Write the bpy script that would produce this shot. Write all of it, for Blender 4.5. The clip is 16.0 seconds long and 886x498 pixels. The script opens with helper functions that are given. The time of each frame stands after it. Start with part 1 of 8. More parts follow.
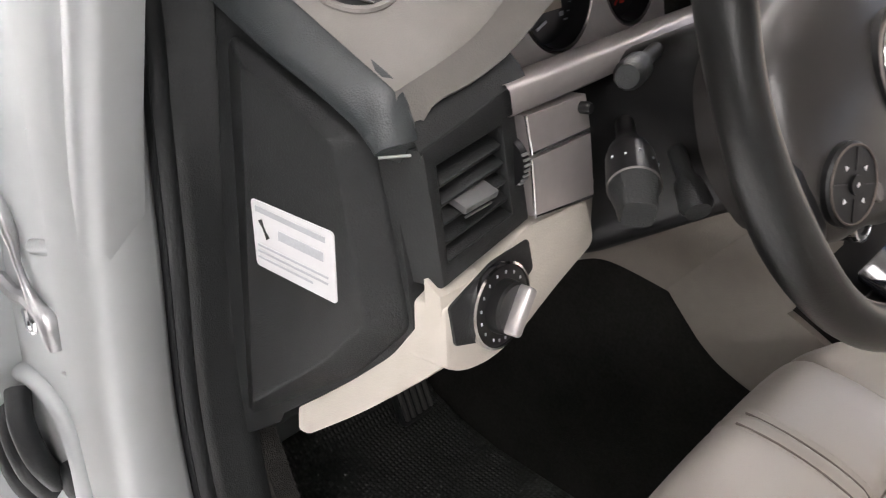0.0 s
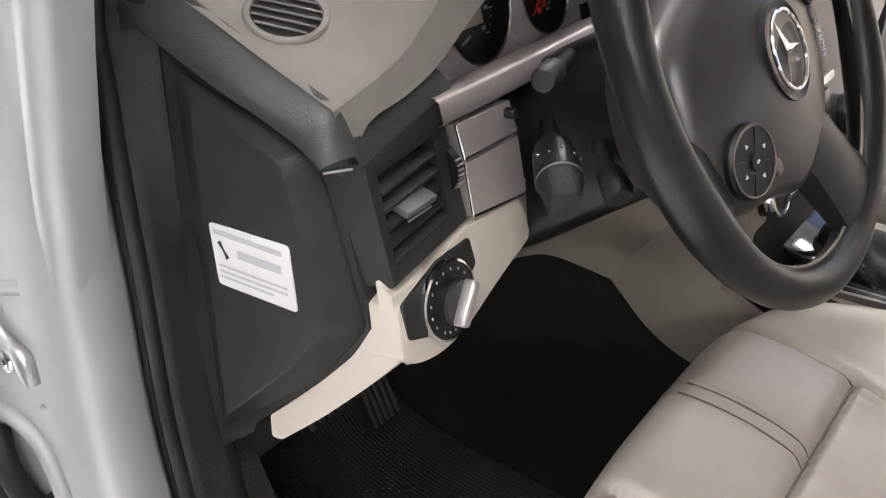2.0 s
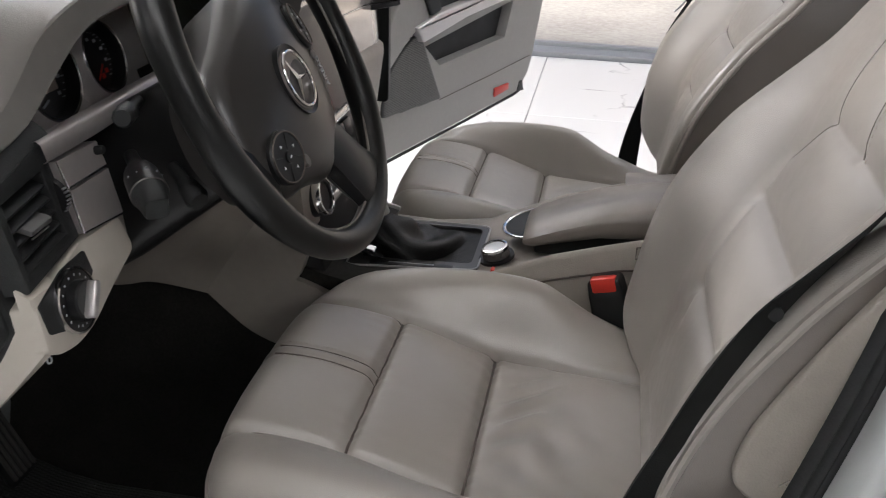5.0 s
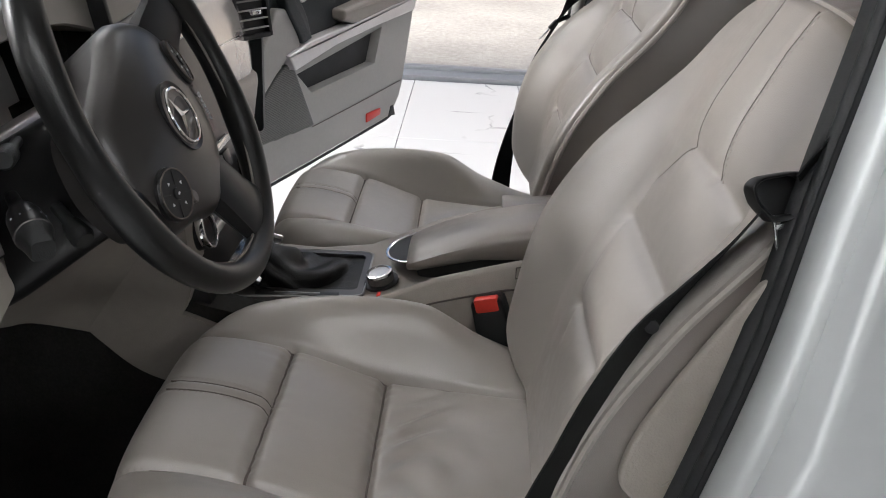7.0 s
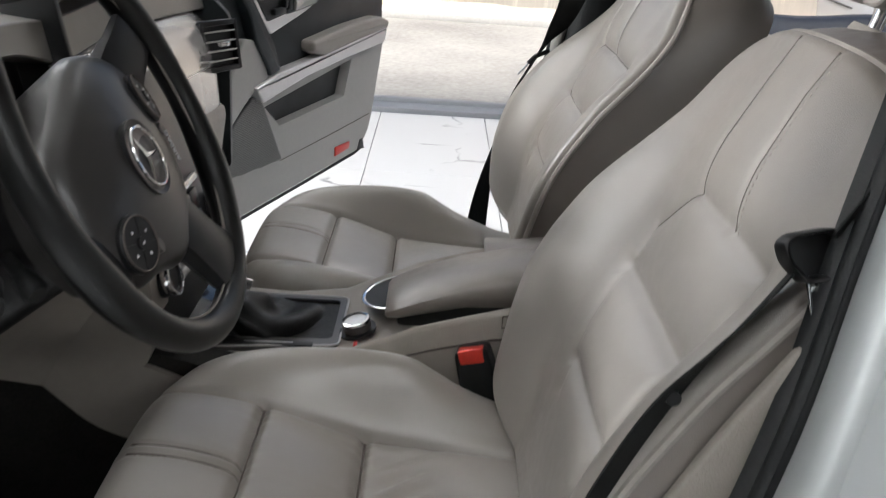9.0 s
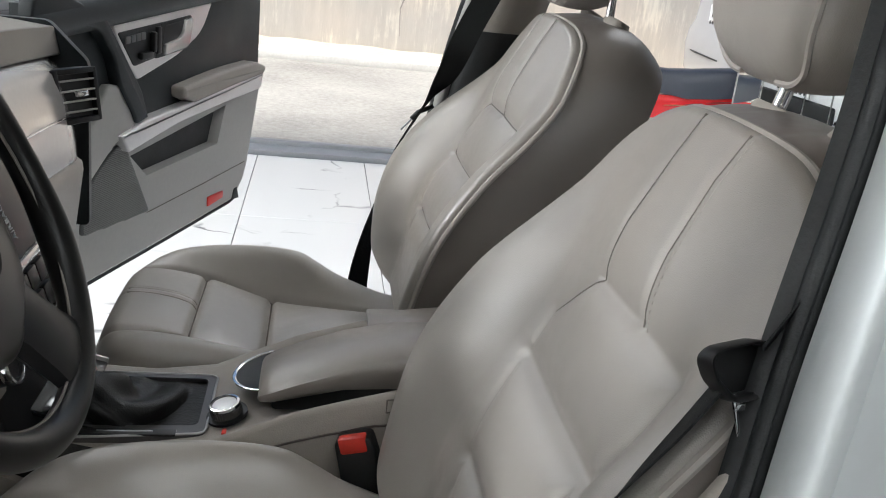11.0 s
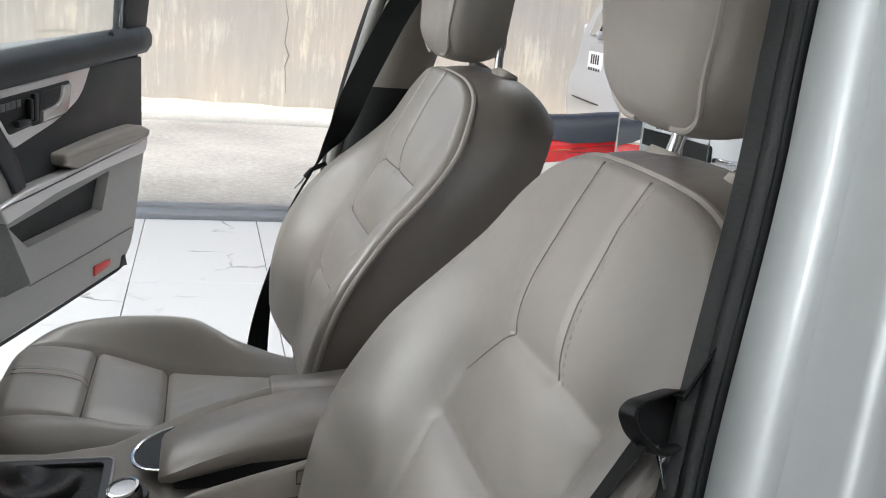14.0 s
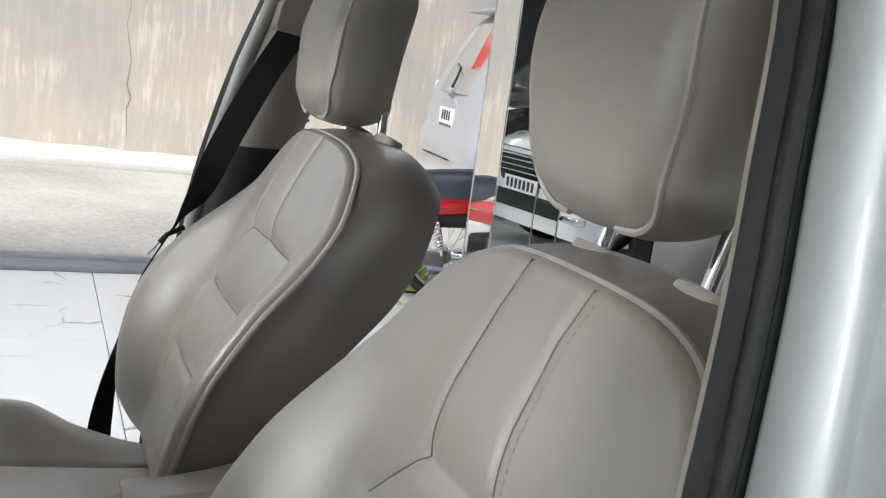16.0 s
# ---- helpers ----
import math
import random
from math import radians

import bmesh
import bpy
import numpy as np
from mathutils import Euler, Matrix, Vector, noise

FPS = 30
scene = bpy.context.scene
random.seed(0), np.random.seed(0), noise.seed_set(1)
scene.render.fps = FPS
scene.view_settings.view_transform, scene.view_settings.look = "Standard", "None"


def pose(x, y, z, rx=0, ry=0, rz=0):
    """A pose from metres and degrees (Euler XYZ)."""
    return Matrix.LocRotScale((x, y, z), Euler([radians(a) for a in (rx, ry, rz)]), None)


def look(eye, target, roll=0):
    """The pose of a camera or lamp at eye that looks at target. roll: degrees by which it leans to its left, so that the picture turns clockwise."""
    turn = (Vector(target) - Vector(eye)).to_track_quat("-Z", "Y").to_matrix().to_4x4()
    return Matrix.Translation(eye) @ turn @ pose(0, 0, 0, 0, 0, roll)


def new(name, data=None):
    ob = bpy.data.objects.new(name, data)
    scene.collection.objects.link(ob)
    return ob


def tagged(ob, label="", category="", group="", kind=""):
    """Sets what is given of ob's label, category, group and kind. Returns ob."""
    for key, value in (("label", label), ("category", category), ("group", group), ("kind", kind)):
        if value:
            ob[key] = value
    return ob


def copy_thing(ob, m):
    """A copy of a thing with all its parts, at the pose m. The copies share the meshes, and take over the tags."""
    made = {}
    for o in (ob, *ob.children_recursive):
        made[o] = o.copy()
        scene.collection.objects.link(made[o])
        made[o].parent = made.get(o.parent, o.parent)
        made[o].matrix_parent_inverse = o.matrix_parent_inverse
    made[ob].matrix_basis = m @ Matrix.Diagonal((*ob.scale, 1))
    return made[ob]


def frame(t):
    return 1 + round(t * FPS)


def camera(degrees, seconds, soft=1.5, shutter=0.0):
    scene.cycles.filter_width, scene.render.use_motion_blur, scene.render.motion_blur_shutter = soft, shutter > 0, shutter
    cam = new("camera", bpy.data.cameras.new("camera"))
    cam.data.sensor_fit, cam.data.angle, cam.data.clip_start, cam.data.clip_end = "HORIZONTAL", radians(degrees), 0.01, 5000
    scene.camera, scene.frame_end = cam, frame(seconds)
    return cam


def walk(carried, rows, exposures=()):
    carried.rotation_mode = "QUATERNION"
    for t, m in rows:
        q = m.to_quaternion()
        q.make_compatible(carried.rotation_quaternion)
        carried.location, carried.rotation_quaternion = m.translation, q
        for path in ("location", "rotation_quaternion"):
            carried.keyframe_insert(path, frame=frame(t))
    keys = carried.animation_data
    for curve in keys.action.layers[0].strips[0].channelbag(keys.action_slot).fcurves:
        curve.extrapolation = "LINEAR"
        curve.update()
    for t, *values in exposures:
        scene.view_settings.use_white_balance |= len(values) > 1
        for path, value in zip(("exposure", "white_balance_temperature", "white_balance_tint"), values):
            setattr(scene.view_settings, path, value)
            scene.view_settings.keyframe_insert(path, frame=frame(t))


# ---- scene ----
cam = camera(49.32, 16.0, 1.0, 0.3)
PATH = [
    (0.0, -0.9507, 0.3345, 1.3324, 59.31, -4.17, -49.03),
    (0.5, -0.9768, 0.3069, 1.3480, 60.27, -2.37, -52.16),
    (1.0, -0.9908, 0.2953, 1.3518, 60.27, -2.16, -52.54),
    (1.5, -0.9879, 0.2966, 1.3468, 60.18, -2.18, -52.46),
    (2.0, -0.9830, 0.3003, 1.3496, 60.48, -0.99, -53.78),
    (2.5, -0.9987, 0.3009, 1.3567, 61.56, 0.20, -60.42),
    (3.0, -1.1092, 0.2287, 1.3544, 62.67, 0.20, -68.10),
    (3.5, -1.2636, 0.1674, 1.3572, 62.50, 0.24, -69.22),
    (4.0, -1.2982, 0.1585, 1.3798, 63.33, -0.15, -71.43),
    (4.5, -1.2645, 0.1618, 1.3898, 64.64, -0.82, -73.84),
    (5.0, -1.1848, 0.2025, 1.3818, 65.65, -1.83, -79.90),
    (5.2, -1.1725, 0.2181, 1.3700, 65.66, -1.99, -81.33),
    (7.3, -1.2122, 0.2142, 1.3989, 67.33, -2.71, -87.87),
    (7.5, -1.2122, 0.2142, 1.3989, 67.33, -2.71, -87.87),
    (8.0, -1.1972, 0.2184, 1.3921, 67.04, -2.91, -88.11),
    (8.5, -1.1903, 0.2320, 1.3945, 67.38, -2.97, -88.22),
    (9.0, -1.1393, 0.2401, 1.3883, 69.13, -3.67, -89.75),
    (9.5, -1.0310, 0.2444, 1.4067, 71.27, -4.92, -94.48),
    (9.7, -1.0329, 0.2423, 1.4060, 71.55, -5.22, -95.21),
    (12.0, -1.0491, 0.2412, 1.3924, 72.22, -5.29, -97.82),
    (12.5, -1.0472, 0.2373, 1.3918, 72.45, -3.35, -100.75),
    (13.0, -1.0491, 0.2420, 1.3938, 72.92, -3.25, -102.27),
    (13.5, -1.0358, 0.2461, 1.4003, 74.30, -3.72, -102.95),
    (14.0, -1.0247, 0.2453, 1.3985, 75.67, -4.56, -103.41),
    (14.5, -1.0212, 0.2467, 1.4000, 76.00, -3.84, -102.70),
    (15.0, -0.9672, 0.2689, 1.4057, 78.18, -5.32, -104.08),
    (15.5, -0.9078, 0.2685, 1.4048, 79.64, -7.59, -109.39),
    (16.0, -0.9041, 0.2609, 1.4078, 79.49, -7.34, -112.29),
]
EXPOSURE = [(0.0, 1.68, 6500, 15), (0.5, 1.65, 6500, 15), (2.0, 1.60, 6500, 15), (2.6, 1.48, 6500, 14), (3.2, 0.98, 6500, 14), (3.7, 0.72, 6450, 14), (5.2, 0.46, 6280, 12), (7.3, 0.46, 6200, 11), (9.7, 0.42, 6100, 8), (12.0, 0.36, 6050, 7), (16.0, 0.32, 6050, 7)]
walk(cam, [(t, pose(x, y, z, rx, ry, rz)) for t, x, y, z, rx, ry, rz in PATH], EXPOSURE)

# ---- light ----
world = bpy.data.worlds.new("sky")
scene.world = world
world.use_nodes = True
_bg = world.node_tree.nodes["Background"]
_sky = world.node_tree.nodes.new("ShaderNodeTexSky")
_sky.sky_type, _sky.sun_disc = "NISHITA", False
_sky.sun_elevation, _sky.sun_rotation = radians(55), radians(200)
_sky.dust_density = 4.0
world.node_tree.links.new(_sky.outputs[0], _bg.inputs[0])
_bg.inputs[1].default_value = 0.13

sun = new("sun", bpy.data.lights.new("sun", "SUN"))
sun.data.energy, sun.data.angle, sun.data.color = 4.2, radians(18), (1.0, 0.95, 0.88)
sun.matrix_world = look((5.5, 10.0, 20.0), (10.0, -2.0, 0.0))


def ceiling_lamp(x, y, w, l, watts, color=(1.0, 0.98, 0.95)):
    ob = new("fill_lamp_light", bpy.data.lights.new("fill_lamp_light", "AREA"))
    ob.data.shape, ob.data.size, ob.data.size_y = "RECTANGLE", w, l
    ob.data.energy, ob.data.color = watts, color
    ob.matrix_world = look((x, y, 3.72), (x, y, 0))
    return ob


# Added lamps, placed and powered to light the cabin; 540 W imitates windscreen daylight.
LAMPS = ((-4.6, 4.2, 8), (-4.9, -3.4, 36), (-2.3, -0.2, 3), (-0.6, 6.4, 540), (2.9, 2.6, 16), (2.9, -1.2, 8), (-0.4, -5.5, 4))
for lx, ly, watts in LAMPS:
    ceiling_lamp(lx, ly, 0.6, 2.4, watts)

# ---- materials ----
def nodes_of(name):
    m = bpy.data.materials.new(name)
    m.use_nodes = True
    return m, m.node_tree.nodes, m.node_tree.links, m.node_tree.nodes["Principled BSDF"]


def rgb(c):
    return (c[0], c[1], c[2], 1.0)


def surface(name, color, rough=0.5, metal=0.0, var=0.12, scale=6.0, grain=0.0, grain_scale=400.0,
            grain_kind="NOISE", wear=0.0, coat=0.0, spec=0.5, rough_var=0.08):
    """A plain surface with cloudy variation at two scales and a fine grain."""
    m, n, l, b = nodes_of(name)
    tc = n.new("ShaderNodeTexCoord")
    big = n.new("ShaderNodeTexNoise")
    big.inputs["Scale"].default_value, big.inputs["Detail"].default_value = scale, 5
    fine = n.new("ShaderNodeTexNoise")
    fine.inputs["Scale"].default_value, fine.inputs["Detail"].default_value = scale * 14, 4
    for x in (big, fine):
        l.new(tc.outputs["Object"], x.inputs["Vector"])
    add = n.new("ShaderNodeMath")
    add.operation = "ADD"
    l.new(big.outputs["Fac"], add.inputs[0])
    l.new(fine.outputs["Fac"], add.inputs[1])
    ramp = n.new("ShaderNodeMapRange")
    ramp.inputs["From Min"].default_value, ramp.inputs["From Max"].default_value = 0.6, 1.4
    ramp.inputs["To Min"].default_value, ramp.inputs["To Max"].default_value = 1 - var, 1 + var
    l.new(add.outputs[0], ramp.inputs["Value"])
    mul = n.new("ShaderNodeVectorMath")
    mul.operation = "SCALE"
    mul.inputs[0].default_value = color
    l.new(ramp.outputs[0], mul.inputs["Scale"])
    l.new(mul.outputs[0], b.inputs["Base Color"])
    rr = n.new("ShaderNodeMapRange")
    rr.inputs["From Min"].default_value, rr.inputs["From Max"].default_value = 0.3, 0.7
    lo, hi = max(0.02, rough - rough_var), min(1, rough + rough_var)
    if rough >= 0.28:
        lo = max(lo, 0.29)
        hi = max(hi, lo + 0.04)
    else:
        hi = min(hi, 0.255)
        lo = min(lo, hi - 0.02)
    rr.inputs["To Min"].default_value, rr.inputs["To Max"].default_value = lo, hi
    l.new(big.outputs["Fac"], rr.inputs["Value"])
    l.new(rr.outputs[0], b.inputs["Roughness"])
    b.inputs["Metallic"].default_value = metal
    b.inputs["Coat Weight"].default_value = coat
    b.inputs["Coat Roughness"].default_value = 0.06
    b.inputs["Specular IOR Level"].default_value = spec
    if grain > 0:
        if grain_kind == "NOISE":
            g = n.new("ShaderNodeTexNoise")
            g.inputs["Detail"].default_value = 3
            out = g.outputs["Fac"]
        else:
            g = n.new("ShaderNodeTexVoronoi")
            g.feature = "F1"
            out = g.outputs["Distance"]
        g.inputs["Scale"].default_value = grain_scale
        l.new(tc.outputs["Object"], g.inputs["Vector"])
        bump = n.new("ShaderNodeBump")
        bump.inputs["Strength"].default_value = grain
        bump.inputs["Distance"].default_value = 0.0015
        l.new(out, bump.inputs["Height"])
        l.new(bump.outputs[0], b.inputs["Normal"])
    return m




def leather(name, color, rough, grain=0.20):
    """Coated hide: pebbled grain, soft creases and slightly uneven dye and shine."""
    m, n, l, b = nodes_of(name)
    tc = n.new("ShaderNodeTexCoord")
    big, mid, soil = (n.new("ShaderNodeTexNoise") for _ in range(3))
    for x, sc, de in ((big, 7.0, 5), (mid, 75.0, 5), (soil, 2.6, 3)):
        x.inputs["Scale"].default_value, x.inputs["Detail"].default_value = sc, de
        l.new(tc.outputs["Object"], x.inputs["Vector"])
    vor = n.new("ShaderNodeTexVoronoi")
    vor.feature = "DISTANCE_TO_EDGE"
    vor.inputs["Scale"].default_value = 620
    l.new(tc.outputs["Object"], vor.inputs["Vector"])
    tone = n.new("ShaderNodeMapRange")
    tone.inputs["From Min"].default_value, tone.inputs["From Max"].default_value = 0.3, 0.7
    tone.inputs["To Min"].default_value, tone.inputs["To Max"].default_value = 0.93, 1.07
    l.new(big.outputs["Fac"], tone.inputs["Value"])
    dye = n.new("ShaderNodeVectorMath")
    dye.operation = "SCALE"
    dye.inputs[0].default_value = color
    l.new(tone.outputs[0], dye.inputs["Scale"])
    worn = n.new("ShaderNodeMix")
    worn.data_type = "RGBA"
    worn.inputs["B"].default_value = rgb((color[0] * 0.86, color[1] * 0.82, color[2] * 0.78))
    sf = n.new("ShaderNodeMapRange")
    sf.inputs["From Min"].default_value, sf.inputs["From Max"].default_value = 0.45, 0.75
    l.new(soil.outputs["Fac"], sf.inputs["Value"])
    l.new(sf.outputs[0], worn.inputs["Factor"])
    l.new(dye.outputs[0], worn.inputs["A"])
    l.new(worn.outputs["Result"], b.inputs["Base Color"])
    rr = n.new("ShaderNodeMapRange")
    rr.inputs["From Min"].default_value, rr.inputs["From Max"].default_value = 0.3, 0.7
    rr.inputs["To Min"].default_value, rr.inputs["To Max"].default_value = max(0.30, rough - 0.03), rough + 0.06
    l.new(mid.outputs["Fac"], rr.inputs["Value"])
    l.new(rr.outputs[0], b.inputs["Roughness"])
    b.inputs["Specular IOR Level"].default_value = 1.0
    fold = n.new("ShaderNodeBump")
    fold.inputs["Strength"].default_value, fold.inputs["Distance"].default_value = 0.10, 0.0012
    l.new(mid.outputs["Fac"], fold.inputs["Height"])
    peb = n.new("ShaderNodeBump")
    peb.inputs["Strength"].default_value, peb.inputs["Distance"].default_value = grain, 0.0010
    l.new(vor.outputs["Distance"], peb.inputs["Height"])
    l.new(fold.outputs[0], peb.inputs["Normal"])
    l.new(peb.outputs[0], b.inputs["Normal"])
    return m


LEATHER = leather("seat_leather", (0.310, 0.286, 0.260), 0.33)
LEATHER_SIDE = leather("seat_side_leather", (0.270, 0.240, 0.217), 0.36)
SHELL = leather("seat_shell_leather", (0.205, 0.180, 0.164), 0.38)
PIPING = surface("seat_piping", (0.37, 0.338, 0.308), 0.45, 0, 0.06, 9)
THREAD = surface("dark_seam", (0.115, 0.096, 0.086), 0.8, 0, 0.15, 30)
BACK_THREAD = surface("taupe_seam", (0.13, 0.115, 0.105), 0.8, 0, 0.15, 30)
STITCH = surface("stitching", (0.38, 0.35, 0.315), 0.7, 0, 0.15, 30)
BEIGE = surface("beige_plastic", (0.50, 0.465, 0.41), 0.48, 0, 0.05, 6, 0.22, 700)
BEIGE_SOFT = surface("beige_soft_trim", (0.315, 0.285, 0.252), 0.45, 0, 0.06, 6, 0.3, 600)
GREY_TRIM = surface("grey_trim_plastic", (0.37, 0.36, 0.342), 0.5, 0, 0.05, 6, 0.25, 700)
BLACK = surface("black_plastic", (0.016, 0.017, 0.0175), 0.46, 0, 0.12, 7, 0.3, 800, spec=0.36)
BLACK_SMOOTH = surface("smooth_black_plastic", (0.010, 0.010, 0.0105), 0.34, 0, 0.12, 7, 0.05, 700, spec=0.35)
PAD = surface("black_grained_pad", (0.036, 0.041, 0.043), 0.36, 0, 0.1, 8, 0.14, 900, "VORONOI")
DASH = surface("dash_soft_skin", (0.165, 0.155, 0.143), 0.34, 0, 0.08, 5, 0.09, 800, "VORONOI")
DARK_TRIM = surface("dark_door_skin", (0.017, 0.021, 0.023), 0.46, 0, 0.1, 6, 0.15, 700, "VORONOI", spec=0.35)
RIM_LEATHER = surface("rim_leather", (0.006, 0.006, 0.006), 0.30, 0, 0.12, 14, 0.06, 900, "VORONOI", spec=0.42)
BOOT_LEATHER = surface("boot_leather", (0.007, 0.007, 0.007), 0.45, 0, 0.2, 14, 0.3, 480, "VORONOI", spec=0.3)
SILVER = surface("silver_trim", (0.60, 0.58, 0.565), 0.20, 0.6, 0.05, 9)
SATIN = surface("dark_satin_metal", (0.42, 0.39, 0.38), 0.30, 0.5, 0.06, 9, 0.03, 900)
BRUSHED = surface("brushed_silver_trim", (0.42, 0.405, 0.40), 0.30, 0.6, 0.05, 9, 0.05, 900)
CHROME = surface("chrome", (0.82, 0.82, 0.83), 0.12, 1.0, 0.04, 10)
PAINT = surface("silver_car_paint", (0.43, 0.45, 0.455), 0.54, 0.48, 0.03, 4, 0.0, 1500, coat=0.12, rough_var=0.02)
RUBBER = surface("door_seal_rubber", (0.009, 0.010, 0.011), 0.55, 0, 0.2, 14, 0.2, 300)
CARPET = surface("black_carpet", (0.030, 0.029, 0.027), 0.95, 0, 0.35, 20, 0.9, 900, spec=0.1)
WEBBING = surface("belt_webbing", (0.007, 0.008, 0.008), 0.75, 0, 0.2, 20, 0.5, 900, spec=0.25)
RED = surface("red_plastic", (0.62, 0.035, 0.02), 0.35, 0, 0.08, 20)
RED_PAINT = surface("red_fairing", (0.6, 0.012, 0.016), 0.25, 0, 0.06, 8, coat=0.6)
WHITE_PRINT = surface("white_print", (0.75, 0.76, 0.77), 0.5, 0, 0.04, 20)
GREY_PRINT = surface("grey_print", (0.42, 0.44, 0.47), 0.6, 0, 0.1, 40)
STICKER = surface("sticker_paper", (0.66, 0.66, 0.67), 0.4, 0, 0.03, 12)
INK = surface("black_ink", (0.02, 0.02, 0.02), 0.6)
SCREEN = surface("display_glass", (0.012, 0.013, 0.016), 0.08, 0, 0.1, 6)
DIAL = surface("dial_black", (0.01, 0.01, 0.011), 0.35)
HEADLINER = surface("headliner_cloth", (0.5, 0.48, 0.44), 0.85, 0, 0.05, 8, 0.3, 700)
WHITE_PAINT = surface("white_car_paint", (0.76, 0.77, 0.78), 0.25, 0, 0.03, 3, coat=0.8)
SILVER_VAN = surface("pale_van_paint", (0.36, 0.365, 0.385), 0.3, 0.1, 0.04, 3, coat=0.6)
BLACK_PAINT = surface("black_car_paint", (0.012, 0.012, 0.014), 0.15, 0, 0.1, 3, coat=0.8)
TYRE = surface("tyre_rubber", (0.018, 0.018, 0.018), 0.75, 0, 0.2, 14, 0.4, 200)
ALLOY = surface("grey_metal", (0.45, 0.45, 0.46), 0.38, 0.9, 0.1, 20)
CLUSTER = surface("silver_instrument_panel", (0.72, 0.69, 0.68), 0.32, 0.3, 0.05, 9, 0.05, 900)
TAB = surface("dark_grey_tab", (0.11, 0.11, 0.11), 0.4, 0, 0.06, 20)
GUNMETAL = surface("engine_metal", (0.14, 0.13, 0.125), 0.5, 0.5, 0.25, 20)
SADDLE = surface("black_saddle", (0.03, 0.035, 0.05), 0.42, 0, 0.1, 8, 0.3, 500)
GREEN = surface("green_plastic", (0.30, 0.42, 0.05), 0.4, 0, 0.1, 10)
FRAME_GREY = surface("grey_aluminium_sill", (0.27, 0.28, 0.30), 0.45, 0.3, 0.08, 6)
# Wall colour set near black to imitate a dim hall and cut bounce light.
DARKENED_WALL = surface("darkened_plaster", (0.055, 0.055, 0.058), 0.85, 0, 0.06, 1.5, 0.2, 60)
PLASTER = surface("white_plaster", (0.78, 0.77, 0.75), 0.85, 0, 0.04, 1.5, 0.2, 60)


def glass(name, tint=(1, 1, 1), rough=0.0):
    m, n, l, b = nodes_of(name)
    b.inputs["Base Color"].default_value = rgb(tint)
    b.inputs["Transmission Weight"].default_value = 1.0
    b.inputs["Roughness"].default_value = rough
    b.inputs["IOR"].default_value = 1.45
    return m


GLASS = glass("clear_glass", (0.93, 0.96, 0.95))
SMOKED = glass("smoked_lamp_glass", (0.85, 0.85, 0.85), 0.05)


def mirror_material():
    m, n, l, b = nodes_of("mirror_silver")
    b.inputs["Base Color"].default_value = (0.86, 0.87, 0.86, 1)
    b.inputs["Metallic"].default_value, b.inputs["Roughness"].default_value = 1.0, 0.015
    return m


MIRROR = mirror_material()


def woven_mat():
    """Black rubber mat with a woven relief."""
    m, n, l, b = nodes_of("woven_rubber_mat")
    tc = n.new("ShaderNodeTexCoord")
    w1, w2 = n.new("ShaderNodeTexWave"), n.new("ShaderNodeTexWave")
    for w, d in ((w1, "X"), (w2, "Y")):
        w.wave_type, w.bands_direction = "BANDS", d
        w.inputs["Scale"].default_value = 54
        w.inputs["Distortion"].default_value = 0.6
        l.new(tc.outputs["Object"], w.inputs["Vector"])
    mul = n.new("ShaderNodeMath")
    mul.operation = "MULTIPLY"
    l.new(w1.outputs["Fac"], mul.inputs[0])
    l.new(w2.outputs["Fac"], mul.inputs[1])
    bump = n.new("ShaderNodeBump")
    bump.inputs["Strength"].default_value, bump.inputs["Distance"].default_value = 0.7, 0.003
    l.new(mul.outputs[0], bump.inputs["Height"])
    l.new(bump.outputs[0], b.inputs["Normal"])
    noi = n.new("ShaderNodeTexNoise")
    noi.inputs["Scale"].default_value = 9
    ramp = n.new("ShaderNodeValToRGB")
    ramp.color_ramp.elements[0].color, ramp.color_ramp.elements[1].color = (0.018, 0.020, 0.018, 1), (0.040, 0.042, 0.038, 1)
    l.new(tc.outputs["Object"], noi.inputs["Vector"])
    l.new(noi.outputs["Fac"], ramp.inputs[0])
    l.new(ramp.outputs[0], b.inputs["Base Color"])
    b.inputs["Roughness"].default_value = 0.6
    return m


WOVEN = woven_mat()


